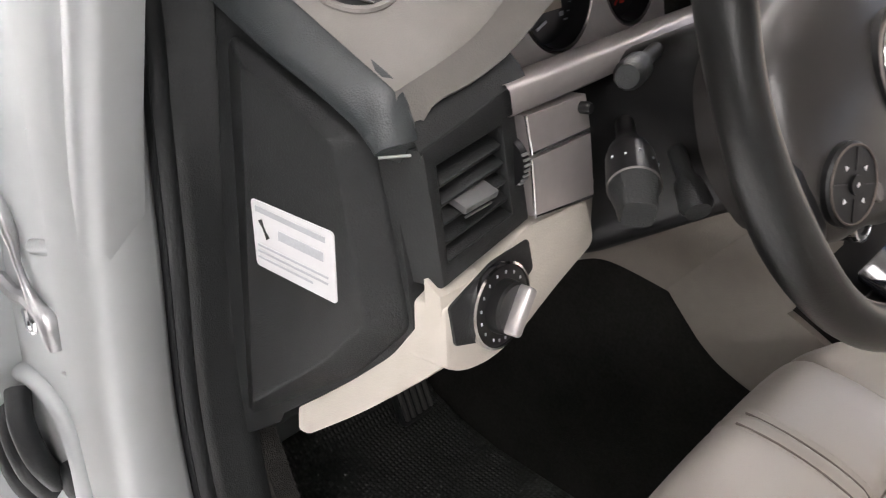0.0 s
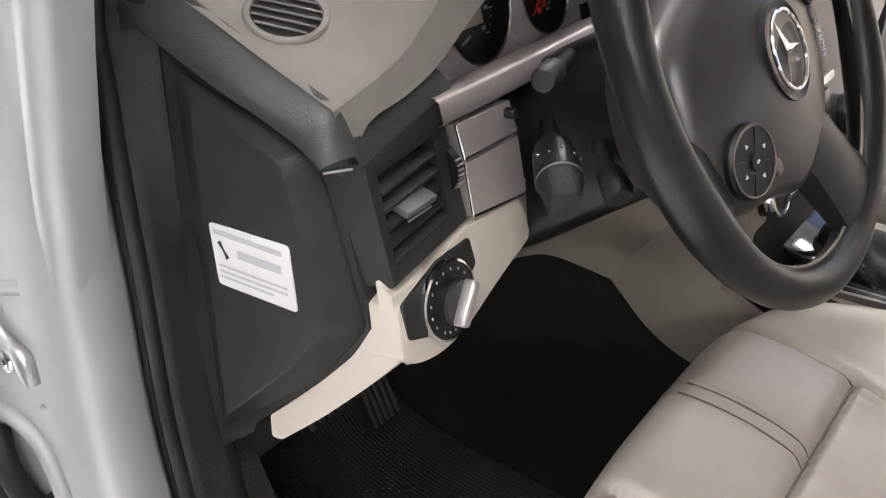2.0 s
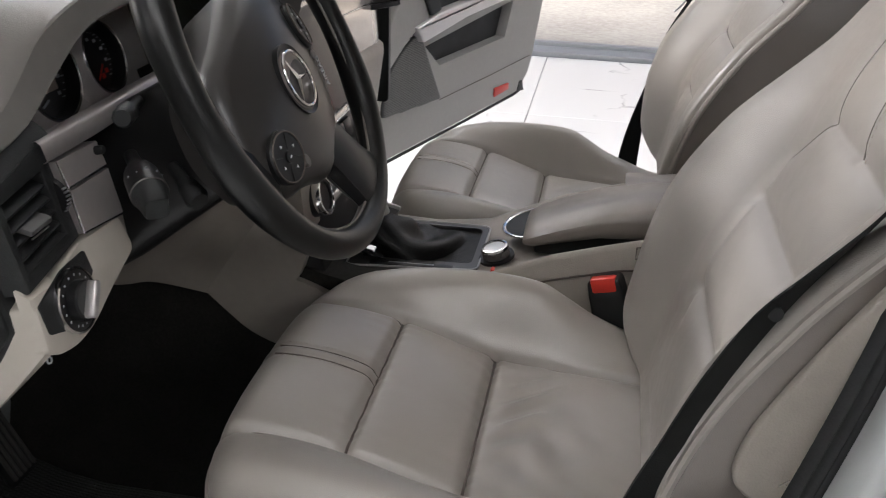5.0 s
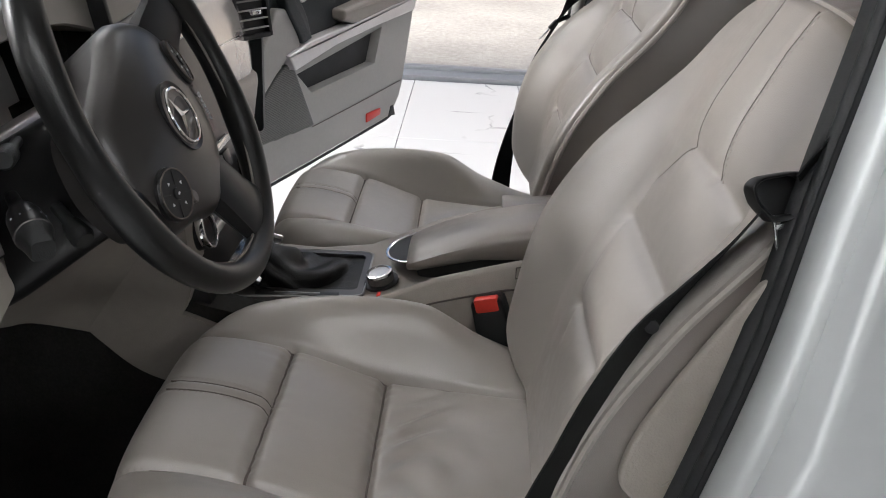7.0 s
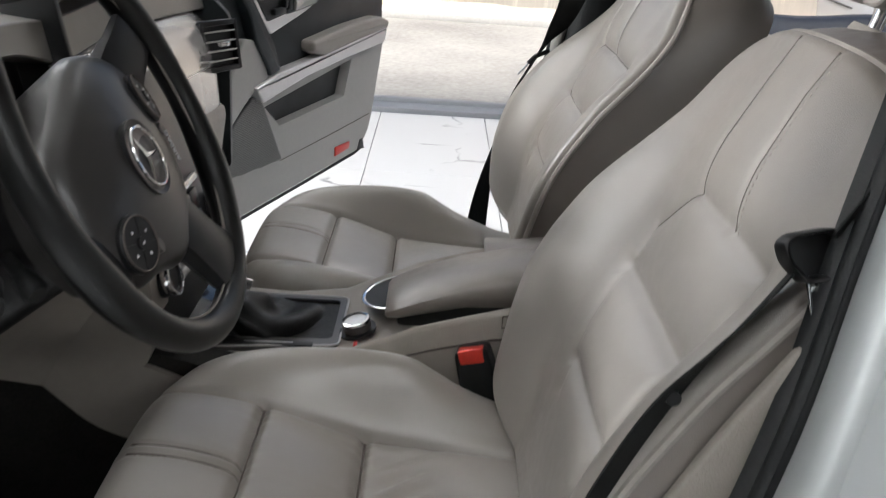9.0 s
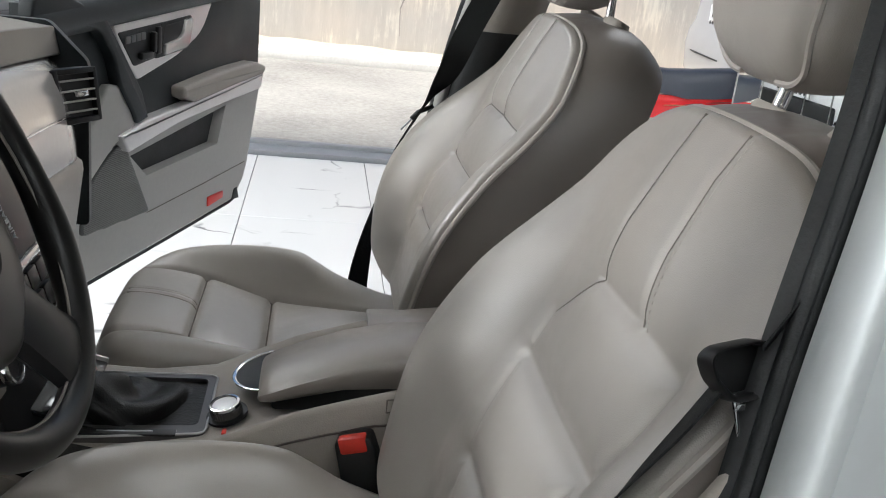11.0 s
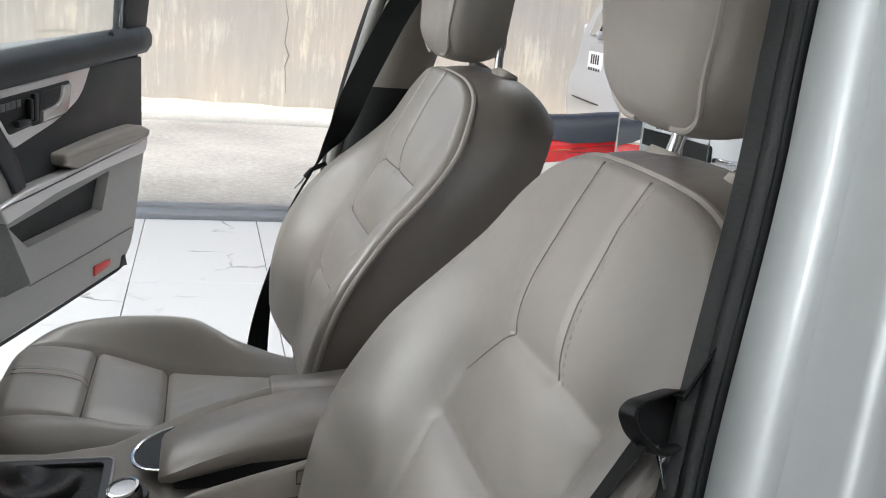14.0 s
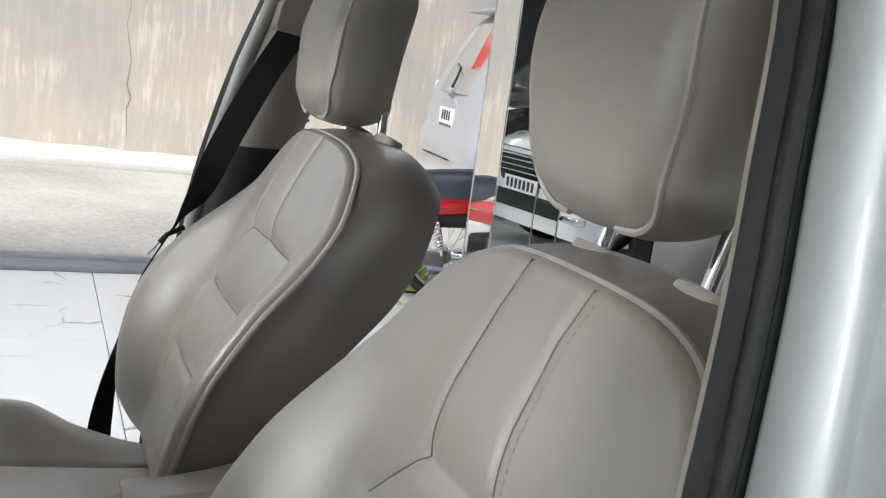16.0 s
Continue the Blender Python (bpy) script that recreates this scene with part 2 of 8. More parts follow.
def marble():
    """White polished tile with a few grey veins."""
    m, n, l, b = nodes_of("white_marble_tile")
    tc = n.new("ShaderNodeTexCoord")
    info = n.new("ShaderNodeObjectInfo")
    off = n.new("ShaderNodeVectorMath")
    off.operation = "MULTIPLY_ADD"
    off.inputs[1].default_value = (9.0, 17.0, 0.0)
    l.new(info.outputs["Random"], off.inputs[0])
    l.new(tc.outputs["Object"], off.inputs[2])
    warp = n.new("ShaderNodeTexNoise")
    warp.inputs["Scale"].default_value, warp.inputs["Detail"].default_value = 1.8, 6
    l.new(off.outputs[0], warp.inputs["Vector"])
    add = n.new("ShaderNodeVectorMath")
    add.operation = "MULTIPLY_ADD"
    add.inputs[1].default_value = (0.5, 0.9, 0.0)
    l.new(warp.outputs["Color"], add.inputs[0])
    l.new(off.outputs[0], add.inputs[2])
    vor = n.new("ShaderNodeTexVoronoi")
    vor.feature = "DISTANCE_TO_EDGE"
    vor.inputs["Scale"].default_value = 1.5
    l.new(add.outputs[0], vor.inputs["Vector"])
    line = n.new("ShaderNodeMapRange")
    line.inputs["From Min"].default_value, line.inputs["From Max"].default_value = 0.0, 0.022
    line.inputs["To Min"].default_value, line.inputs["To Max"].default_value = 1.0, 0.0
    l.new(vor.outputs["Distance"], line.inputs["Value"])
    gate = n.new("ShaderNodeTexNoise")
    gate.inputs["Scale"].default_value = 2.6
    l.new(off.outputs[0], gate.inputs["Vector"])
    gr = n.new("ShaderNodeMapRange")
    gr.inputs["From Min"].default_value, gr.inputs["From Max"].default_value = 0.5, 0.62
    l.new(gate.outputs["Fac"], gr.inputs["Value"])
    mul = n.new("ShaderNodeMath")
    mul.operation = "MULTIPLY"
    l.new(line.outputs[0], mul.inputs[0])
    l.new(gr.outputs[0], mul.inputs[1])
    mix = n.new("ShaderNodeMix")
    mix.data_type = "RGBA"
    mix.inputs["A"].default_value, mix.inputs["B"].default_value = (0.74, 0.74, 0.74, 1), (0.2, 0.2, 0.21, 1)
    l.new(mul.outputs[0], mix.inputs["Factor"])
    l.new(mix.outputs["Result"], b.inputs["Base Color"])
    b.inputs["Roughness"].default_value = 0.09
    return m


MARBLE = marble()


def stained_wall():
    """Old cement render: pale, with long runs of dirt and bare patches."""
    m, n, l, b = nodes_of("stained_cement_wall")
    tc = n.new("ShaderNodeTexCoord")
    st = n.new("ShaderNodeMapping")
    st.inputs["Scale"].default_value = (1.0, 5.0, 0.55)
    l.new(tc.outputs["Object"], st.inputs["Vector"])
    runs = n.new("ShaderNodeTexNoise")
    runs.inputs["Scale"].default_value, runs.inputs["Detail"].default_value, runs.inputs["Roughness"].default_value = 2.6, 12, 0.78
    l.new(st.outputs[0], runs.inputs["Vector"])
    blot = n.new("ShaderNodeTexNoise")
    blot.inputs["Scale"].default_value, blot.inputs["Detail"].default_value = 0.9, 8
    l.new(tc.outputs["Object"], blot.inputs["Vector"])
    r1 = n.new("ShaderNodeValToRGB")
    e = r1.color_ramp.elements
    e[0].position, e[0].color = 0.25, (0.50, 0.465, 0.42, 1)
    e[1].position, e[1].color = 0.70, (0.62, 0.58, 0.53, 1)
    l.new(runs.outputs["Fac"], r1.inputs[0])
    # flaking whitewash: thin pale runs inside large patches
    patch = n.new("ShaderNodeTexNoise")
    patch.inputs["Scale"].default_value, patch.inputs["Detail"].default_value = 1.3, 5
    l.new(tc.outputs["Object"], patch.inputs["Vector"])
    fine = n.new("ShaderNodeTexNoise")
    fine.inputs["Scale"].default_value, fine.inputs["Detail"].default_value, fine.inputs["Roughness"].default_value = 3.4, 10, 0.72
    l.new(st.outputs[0], fine.inputs["Vector"])
    add = n.new("ShaderNodeMath")
    add.operation = "ADD"
    l.new(patch.outputs["Fac"], add.inputs[0])
    l.new(fine.outputs["Fac"], add.inputs[1])
    flake = n.new("ShaderNodeMapRange")
    flake.inputs["From Min"].default_value, flake.inputs["From Max"].default_value = 1.06, 1.24
    l.new(add.outputs[0], flake.inputs["Value"])
    pale = n.new("ShaderNodeMix")
    pale.data_type = "RGBA"
    pale.inputs["B"].default_value = (0.76, 0.72, 0.64, 1)
    l.new(flake.outputs["Result"], pale.inputs["Factor"])
    l.new(r1.outputs[0], pale.inputs["A"])
    r2 = n.new("ShaderNodeValToRGB")
    e = r2.color_ramp.elements
    e[0].position, e[0].color = 0.4, (0.90, 0.90, 0.89, 1)
    e[1].position, e[1].color = 0.62, (1.05, 1.0, 0.94, 1)
    l.new(blot.outputs["Fac"], r2.inputs[0])
    mix = n.new("ShaderNodeMix")
    mix.data_type, mix.blend_type = "RGBA", "MULTIPLY"
    mix.inputs["Factor"].default_value = 1.0
    l.new(pale.outputs["Result"], mix.inputs["A"])
    l.new(r2.outputs[0], mix.inputs["B"])
    l.new(mix.outputs["Result"], b.inputs["Base Color"])
    bump = n.new("ShaderNodeBump")
    bump.inputs["Strength"].default_value, bump.inputs["Distance"].default_value = 0.25, 0.01
    l.new(runs.outputs["Fac"], bump.inputs["Height"])
    l.new(bump.outputs[0], b.inputs["Normal"])
    b.inputs["Roughness"].default_value = 0.92
    return m


CEMENT_WALL = stained_wall()


def concrete_ground():
    m, n, l, b = nodes_of("rough_concrete_yard")
    tc = n.new("ShaderNodeTexCoord")
    a, c = n.new("ShaderNodeTexNoise"), n.new("ShaderNodeTexNoise")
    a.inputs["Scale"].default_value, a.inputs["Detail"].default_value = 0.7, 8
    c.inputs["Scale"].default_value, c.inputs["Detail"].default_value, c.inputs["Roughness"].default_value = 18, 9, 0.75
    for x in (a, c):
        l.new(tc.outputs["Object"], x.inputs["Vector"])
    add = n.new("ShaderNodeMath")
    add.operation = "ADD"
    l.new(a.outputs["Fac"], add.inputs[0])
    l.new(c.outputs["Fac"], add.inputs[1])
    ramp = n.new("ShaderNodeValToRGB")
    e = ramp.color_ramp.elements
    e[0].position, e[0].color = 0.78 / 2, (0.27, 0.255, 0.235, 1)
    e[1].position, e[1].color = 1.22 / 2, (0.45, 0.43, 0.395, 1)
    half = n.new("ShaderNodeMath")
    half.operation = "MULTIPLY"
    half.inputs[1].default_value = 0.5
    l.new(add.outputs[0], half.inputs[0])
    l.new(half.outputs[0], ramp.inputs[0])
    l.new(ramp.outputs[0], b.inputs["Base Color"])
    bump = n.new("ShaderNodeBump")
    bump.inputs["Strength"].default_value, bump.inputs["Distance"].default_value = 0.8, 0.02
    l.new(c.outputs["Fac"], bump.inputs["Height"])
    l.new(bump.outputs[0], b.inputs["Normal"])
    b.inputs["Roughness"].default_value = 0.95
    return m


YARD = concrete_ground()


def lamp_panel():
    m, n, l, b = nodes_of("lamp_diffuser")
    b.inputs["Emission Color"].default_value = (1, 0.98, 0.95, 1)
    b.inputs["Emission Strength"].default_value = 6.0
    return m


DIFFUSER = lamp_panel()

# ---- mesh tools ----
def finish(bm, name, material, angle=38):
    bmesh.ops.recalc_face_normals(bm, faces=bm.faces)
    me = bpy.data.meshes.new(name)
    bm.to_mesh(me)
    bm.free()
    me.materials.append(material)
    me.polygons.foreach_set("use_smooth", [True] * len(me.polygons))
    me.set_sharp_from_angle(angle=radians(angle))
    return me


def part(name, bm, material, parent=None, label="", angle=38):
    """One mesh object under a thing or a part."""
    ob = new(name, finish(bm, name, material, angle))
    if parent is not None:
        ob.parent = parent
    if label:
        ob["label"] = label
    return ob


def thing(name, label, category, group="", at=(0, 0, 0), kind=""):
    ob = new(name)
    ob.empty_display_size = 0.05
    ob.location = at
    return tagged(ob, label, category, group, kind)


def solid(name, bm, material, label, category, kind="", group="", angle=38):
    """A thing of one mesh."""
    return tagged(part(name, bm, material, None, "", angle), label, category, group, kind)


def add_box(bm, c, s, bevel=0.0, m=None, seg=2):
    v = bmesh.ops.create_cube(bm, size=1.0)["verts"]
    bmesh.ops.scale(bm, vec=s, verts=v)
    if bevel > 0:
        e = list({x for w in v for x in w.link_edges})
        v = bmesh.ops.bevel(bm, geom=e, offset=bevel, segments=seg, profile=0.5, affect="EDGES")["verts"]
    t = Matrix.Translation(c)
    bmesh.ops.transform(bm, matrix=(m @ t) if m else t, verts=v)
    return bm


def box(c, s, bevel=0.0, m=None, seg=2):
    return add_box(bmesh.new(), c, s, bevel, m, seg)


def add_rings(bm, rings, closed=True, cap0=False, cap1=False):
    """Skin between rings of points, each of the same count."""
    vs = [[bm.verts.new(p) for p in r] for r in rings]
    n = len(rings[0])
    for a, b in zip(vs, vs[1:]):
        for i in range(n if closed else n - 1):
            j = (i + 1) % n
            try:
                bm.faces.new((a[i], a[j], b[j], b[i]))
            except ValueError:
                pass
    if cap0:
        bm.faces.new(vs[0][::-1])
    if cap1:
        bm.faces.new(vs[-1])
    return vs


def add_prism(bm, poly, frame_m, depth, bevel=0.0, inset=0.0, seg=2):
    """A polygon (u, v) pushed along w by depth; its far outline bevelled."""
    pts = [Vector(p) for p in poly]
    area = sum(pts[i].x * pts[i - 1].y - pts[i - 1].x * pts[i].y for i in range(len(pts)))
    if area < 0:
        pts = pts[::-1]
    low = [bm.verts.new(frame_m @ Vector((p.x, p.y, 0))) for p in pts]
    f = bm.faces.new(low)
    r = bmesh.ops.extrude_face_region(bm, geom=[f])
    top = [g for g in r["geom"] if isinstance(g, bmesh.types.BMVert)]
    bmesh.ops.translate(bm, verts=top, vec=frame_m.to_3x3() @ Vector((0, 0, depth)))
    if bevel > 0:
        ts = set(top)
        e = [x for x in {x for w in top for x in w.link_edges} if x.verts[0] in ts and x.verts[1] in ts]
        bmesh.ops.bevel(bm, geom=e, offset=bevel, segments=seg, profile=0.5, affect="EDGES")
    return bm


def prism(poly, frame_m, depth, bevel=0.0, seg=2):
    return add_prism(bmesh.new(), poly, frame_m, depth, bevel, 0, seg)


def rounded(poly, r, n=5):
    """The polygon with its corners rounded; r may be one radius or one for each corner."""
    out = []
    k = len(poly)
    for i in range(k):
        p, a, b = Vector(poly[i]), Vector(poly[i - 1]), Vector(poly[(i + 1) % k])
        ri = r[i] if isinstance(r, (list, tuple)) else r
        if ri <= 0:
            out.append(tuple(p))
            continue
        da, db = (a - p), (b - p)
        cut = min(ri, da.length * 0.48, db.length * 0.48)
        s, e = p + da.normalized() * cut, p + db.normalized() * cut
        for j in range(n + 1):
            t = j / n
            q = s * (1 - t) ** 2 + p * 2 * t * (1 - t) + e * t ** 2
            out.append((q.x, q.y))
    return out


def smooth_line(pts, n=8, closed=False):
    """Catmull-Rom through the points."""
    P = [Vector(p) for p in pts]
    out = []
    k = len(P)
    for i in range(k if closed else k - 1):
        a = P[i - 1] if (closed or i > 0) else P[0]
        b, c = P[i], P[(i + 1) % k]
        d = P[(i + 2) % k] if (closed or i + 2 < k) else P[-1]
        for j in range(n):
            t = j / n
            out.append(0.5 * ((2 * b) + (c - a) * t + (2 * a - 5 * b + 4 * c - d) * t * t + (3 * b - a - 3 * c + d) * t ** 3))
    if not closed:
        out.append(P[-1])
    return out


def add_tube(bm, pts, r, seg=8, closed=False, cap=True, flat=1.0, up=None):
    """A tube along the points; r a number or one for each point; flat squashes it along its own up axis."""
    P = [Vector(p) for p in pts]
    n = len(P)
    rings = []
    prev = None
    for i in range(n):
        t = (P[(i + 1) % n] - P[i - 1]) if (closed or 0 < i < n - 1) else (P[1] - P[0] if i == 0 else P[-1] - P[-2])
        t.normalize()
        ref = Vector(up) if up is not None else (prev if prev is not None else (Vector((0, 0, 1)) if abs(t.z) < 0.9 else Vector((1, 0, 0))))
        s = t.cross(ref)
        if s.length < 1e-6:
            s = t.cross(Vector((1, 0, 0)))
        s.normalize()
        u = s.cross(t).normalized()
        prev = u
        ri = r[i] if isinstance(r, (list, tuple)) else r
        rings.append([P[i] + ri * (math.cos(a) * s + flat * math.sin(a) * u) for a in [2 * math.pi * k / seg for k in range(seg)]])
    if closed:
        rings.append(rings[0])
    add_rings(bm, rings, True, cap and not closed, cap and not closed)
    if closed:
        bmesh.ops.remove_doubles(bm, verts=bm.verts, dist=1e-6)
    return bm


def tube(pts, r, seg=8, closed=False, cap=True, flat=1.0, up=None):
    return add_tube(bmesh.new(), pts, r, seg, closed, cap, flat, up)


def add_lathe(bm, profile, m, seg=32, cap=True):
    """Turns (radius, height) about the local z axis of m."""
    rings = []
    for r, h in profile:
        rings.append([m @ Vector((max(r, 1e-5) * math.cos(a), max(r, 1e-5) * math.sin(a), h)) for a in [2 * math.pi * k / seg for k in range(seg)]])
    add_rings(bm, rings, True, cap and profile[0][0] > 1e-4, cap and profile[-1][0] > 1e-4)
    return bm


def lathe(profile, m, seg=32, cap=True):
    return add_lathe(bmesh.new(), profile, m, seg, cap)


def axes(origin, xdir, ydir):
    """The frame at origin whose x and y axes point these ways."""
    x = Vector(xdir).normalized()
    z = x.cross(Vector(ydir)).normalized()
    y = z.cross(x)
    m = Matrix((x, y, z)).transposed().to_4x4()
    m.translation = origin
    return m


def smoothstep(a, b, x):
    t = max(0.0, min(1.0, (x - a) / (b - a)))
    return t * t * (3 - 2 * t)


def curve(table):
    """Smooth interpolation through (x, y) pairs."""
    xs, ys = [p[0] for p in table], [p[1] for p in table]

    def f(x):
        if x <= xs[0]:
            return ys[0]
        for i in range(len(xs) - 1):
            if x <= xs[i + 1]:
                t = (x - xs[i]) / (xs[i + 1] - xs[i])
                m0 = (ys[i + 1] - ys[i - 1]) / (xs[i + 1] - xs[i - 1]) if i > 0 else (ys[1] - ys[0]) / (xs[1] - xs[0])
                m1 = (ys[i + 2] - ys[i]) / (xs[i + 2] - xs[i]) if i + 2 < len(xs) else (ys[i + 1] - ys[i]) / (xs[i + 1] - xs[i])
                h = xs[i + 1] - xs[i]
                return (2 * t ** 3 - 3 * t * t + 1) * ys[i] + (t ** 3 - 2 * t * t + t) * h * m0 + (3 * t * t - 2 * t ** 3) * ys[i + 1] + (t ** 3 - t * t) * h * m1
        return ys[-1]
    return f


def resample(poly, n):
    """n points evenly along the closed outline."""
    P = [Vector(p) for p in poly]
    L = [0.0]
    for i in range(len(P)):
        L.append(L[-1] + (P[(i + 1) % len(P)] - P[i]).length)
    out, k = [], 0
    for i in range(n):
        d = L[-1] * i / n
        while L[k + 1] < d:
            k += 1
        t = (d - L[k]) / max(L[k + 1] - L[k], 1e-9)
        out.append(P[k].lerp(P[(k + 1) % len(P)], t))
    return out


def pillow(outline, centre, height, r, depth, m, rings=42, n=220, taper=0.0, close=False, bulge=0.0, crown=None, split=False):
    """A stuffed panel: the outline filled by height(u, v), its rim rounded by r, with sides that go down by depth.
    Returns the mesh and the rim's points; with split also the sides as a mesh of their own."""
    bm = bmesh.new()
    P = resample(outline, n)
    c = Vector(centre)
    area = sum(P[i - 1].x * P[i].y - P[i].x * P[i - 1].y for i in range(n))
    if area < 0:
        P = P[::-1]
    H = []
    for i in range(n):
        t = P[(i + 1) % n] - P[i - 1]
        nn = Vector((t.y, -t.x)).normalized()
        H.append(max(0.03, (P[i] - c).dot(nn)))
    levels = [1 - (k / rings) ** 1.25 for k in range(rings)]
    sides, face = [], []
    steps = 12
    for j in range(steps, 0, -1):
        f = j / steps
        row = []
        for i in range(n):
            q = c + (P[i] - c) * (1 - taper * f * depth / max((P[i] - c).length, 0.05)) + (P[i] - c).normalized() * bulge * math.sin(math.pi * f)
            if crown:
                q = q + Vector((0, crown[2] * smoothstep(crown[0], crown[1], P[i].y) * math.sin(0.62 * math.pi * f)))
            row.append(m @ Vector((q.x, q.y, height(P[i].x, P[i].y) - r - depth * f)))
        sides.append(row)
    for s in levels:
        row = []
        for i in range(n):
            q = c + (P[i] - c) * s
            d = (1 - s) * H[i]
            drop = r - math.sqrt(max(0.0, r * r - (r - d) ** 2)) if d < r else 0.0
            row.append(m @ Vector((q.x, q.y, height(q.x, q.y) - drop)))
        face.append(row)
    rim = face[0]
    if split:
        shell = bmesh.new()
        add_rings(shell, sides + [rim], True, close, False)
        vs = add_rings(bm, face, True)
    else:
        vs = add_rings(bm, sides + face, True, close, False)
    top = bm.verts.new(m @ Vector((c.x, c.y, height(c.x, c.y))))
    for i in range(n):
        bm.faces.new((vs[-1][i], vs[-1][(i + 1) % n], top))
    return (bm, rim, shell) if split else (bm, rim)


def on_surface(pts, height, m, lift=0.0006, step=0.006):
    """The line (u, v) laid on height()."""
    out = []
    P = [Vector(p) for p in pts]
    for a, b in zip(P, P[1:]):
        k = max(1, int((b - a).length / step))
        for i in range(k):
            q = a.lerp(b, i / k)
            out.append(m @ Vector((q.x, q.y, height(q.x, q.y) + lift)))
    q = P[-1]
    out.append(m @ Vector((q.x, q.y, height(q.x, q.y) + lift)))
    return out


def seg_dist(p, a, b):
    d = b - a
    t = max(0.0, min(1.0, (p - a).dot(d) / d.length_squared))
    return (p - a - d * t).length


def line_dist(u, v, line):
    p = Vector((u, v))
    return min(seg_dist(p, a, b) for a, b in zip(line, line[1:]))


def dashes(pts, on=0.004, off=0.003, r=0.0006):
    """Stitches along the points."""
    bm = bmesh.new()
    P = [Vector(p) for p in pts]
    L = [0.0]
    for a, b in zip(P, P[1:]):
        L.append(L[-1] + (b - a).length)

    def at(d):
        for k in range(len(P) - 1):
            if d <= L[k + 1]:
                return P[k].lerp(P[k + 1], (d - L[k]) / max(L[k + 1] - L[k], 1e-9))
        return P[-1]
    d = 0.0
    while d + on < L[-1]:
        add_tube(bm, [at(d), at(d + on)], r, 4)
        d += on + off
    return bm


def words(name, body, size, m, material, parent, depth=0.0004):
    cu = bpy.data.curves.new(name, "FONT")
    cu.body, cu.size, cu.extrude = body, size, depth
    cu.align_x, cu.align_y = "CENTER", "CENTER"
    cu.materials.append(material)
    ob = new(name, cu)
    ob.parent = parent
    ob.matrix_basis = m
    return ob


def mesh_words(name, body, size, m, material, parent, depth=0.0004):
    """Lettering as a mesh part."""
    ob = words(name, body, size, Matrix.Identity(4), material, None, depth)
    dg = bpy.context.evaluated_depsgraph_get()
    me = bpy.data.meshes.new_from_object(ob.evaluated_get(dg))
    bpy.data.objects.remove(ob)
    me.transform(m)
    if not me.materials:
        me.materials.append(material)
    o = new(name, me)
    o.parent = parent
    return o

# ---- showroom and yard ----
GLASS_LINE = 4.90
bm = bmesh.new()
g = bmesh.ops.create_grid(bm, x_segments=2, y_segments=2, size=60)
bmesh.ops.translate(bm, verts=bm.verts, vec=(5.0, 0, -0.06))
solid("ground", bm, YARD, "rough grey concrete yard, dusty and worn", "ground", "structure")

bm = box((-1.05, 0, -0.035), (11.7, 16.0, 0.05))
floor = solid("floor", bm, surface("tile_grout", (0.42, 0.42, 0.42), 0.8), "white marble-look showroom floor tiles with thin joints", "floor", "structure")

bm = bmesh.new()
add_box(bm, (GLASS_LINE + 0.18, 0, 0.0), (0.36, 16.0, 0.06), 0.008)
add_box(bm, (GLASS_LINE + 0.20, 0, 0.04), (0.07, 16.0, 0.03), 0.004)
solid("door_sill", bm, FRAME_GREY, "grey aluminium threshold along the open showroom front", "threshold", "structure")

# the far boundary wall with its kerb
bm = bmesh.new()
add_box(bm, (10.6, 0, 2.1), (0.25, 44.0, 4.4))
yard_wall = solid("boundary_wall", bm, CEMENT_WALL, "old cement boundary wall with dirt runs and patches", "wall", "structure")
part("crack", tube([Vector((10.475, y, z)) for y, z in ((-0.60, 2.06), (-0.65, 1.66), (-0.62, 1.45), (-0.69, 1.08), (-0.66, 0.80), (-0.71, 0.66), (-0.67, 0.54), (-0.69, 0.23))], [0.002, 0.004, 0.003, 0.005, 0.006, 0.010, 0.006, 0.003], 6), surface("crack_shadow", (0.30, 0.27, 0.24), 0.95), yard_wall, "thin vertical crack")
bm = box((10.02, 0, -0.03), (0.50, 44.0, 0.10), 0.012)
solid("kerb", bm, surface("pale_cement_kerb", (0.66, 0.64, 0.60), 0.9, 0, 0.12, 2.5, 0.5, 40), "pale cement kerb at the foot of the wall", "kerb", "structure")
bm = bmesh.new()
rows = []
rng_d = random.Random(11)
for k in range(221):
    y = -22 + 0.2 * k
    hgt = 0.05 + 0.015 * math.sin(k * 0.23) + 0.02 * rng_d.random()
    rows.append([Vector((10.26, y, -0.02)), Vector((10.34, y, 0.02 + 0.35 * hgt)), Vector((10.42, y, 0.02 + 0.75 * hgt)), Vector((10.478, y, 0.02 + hgt))])
add_rings(bm, rows, False)
solid("sand_bank", bm, surface("yellow_sand", (0.60, 0.52, 0.40), 0.95, 0, 0.18, 3, 0.6, 60), "low bank of dry yellow sand along the wall foot", "sand", "structure")

# West and south walls darkened so less light reaches the cabin and mirror.
bm = bmesh.new()
add_box(bm, (-6.9, 0, 2.0), (0.2, 16.0, 4.2))
solid("wall_west", bm, DARKENED_WALL, "plain showroom wall, darkened to dim the mirror and the cabin fill", "wall", "structure")
bm = box((-1.0, 8.1, 2.0), (12.0, 0.2, 4.2))
solid("wall_north", bm, PLASTER, "plain white showroom wall", "wall", "structure")
bm = box((-1.0, -8.1, 2.0), (12.0, 0.2, 4.2))
solid("wall_south", bm, DARKENED_WALL, "plain showroom wall, darkened to dim the mirror and the cabin fill", "wall", "structure")
bm = box((-1.0, 0, 3.95), (12.2, 16.4, 0.2))
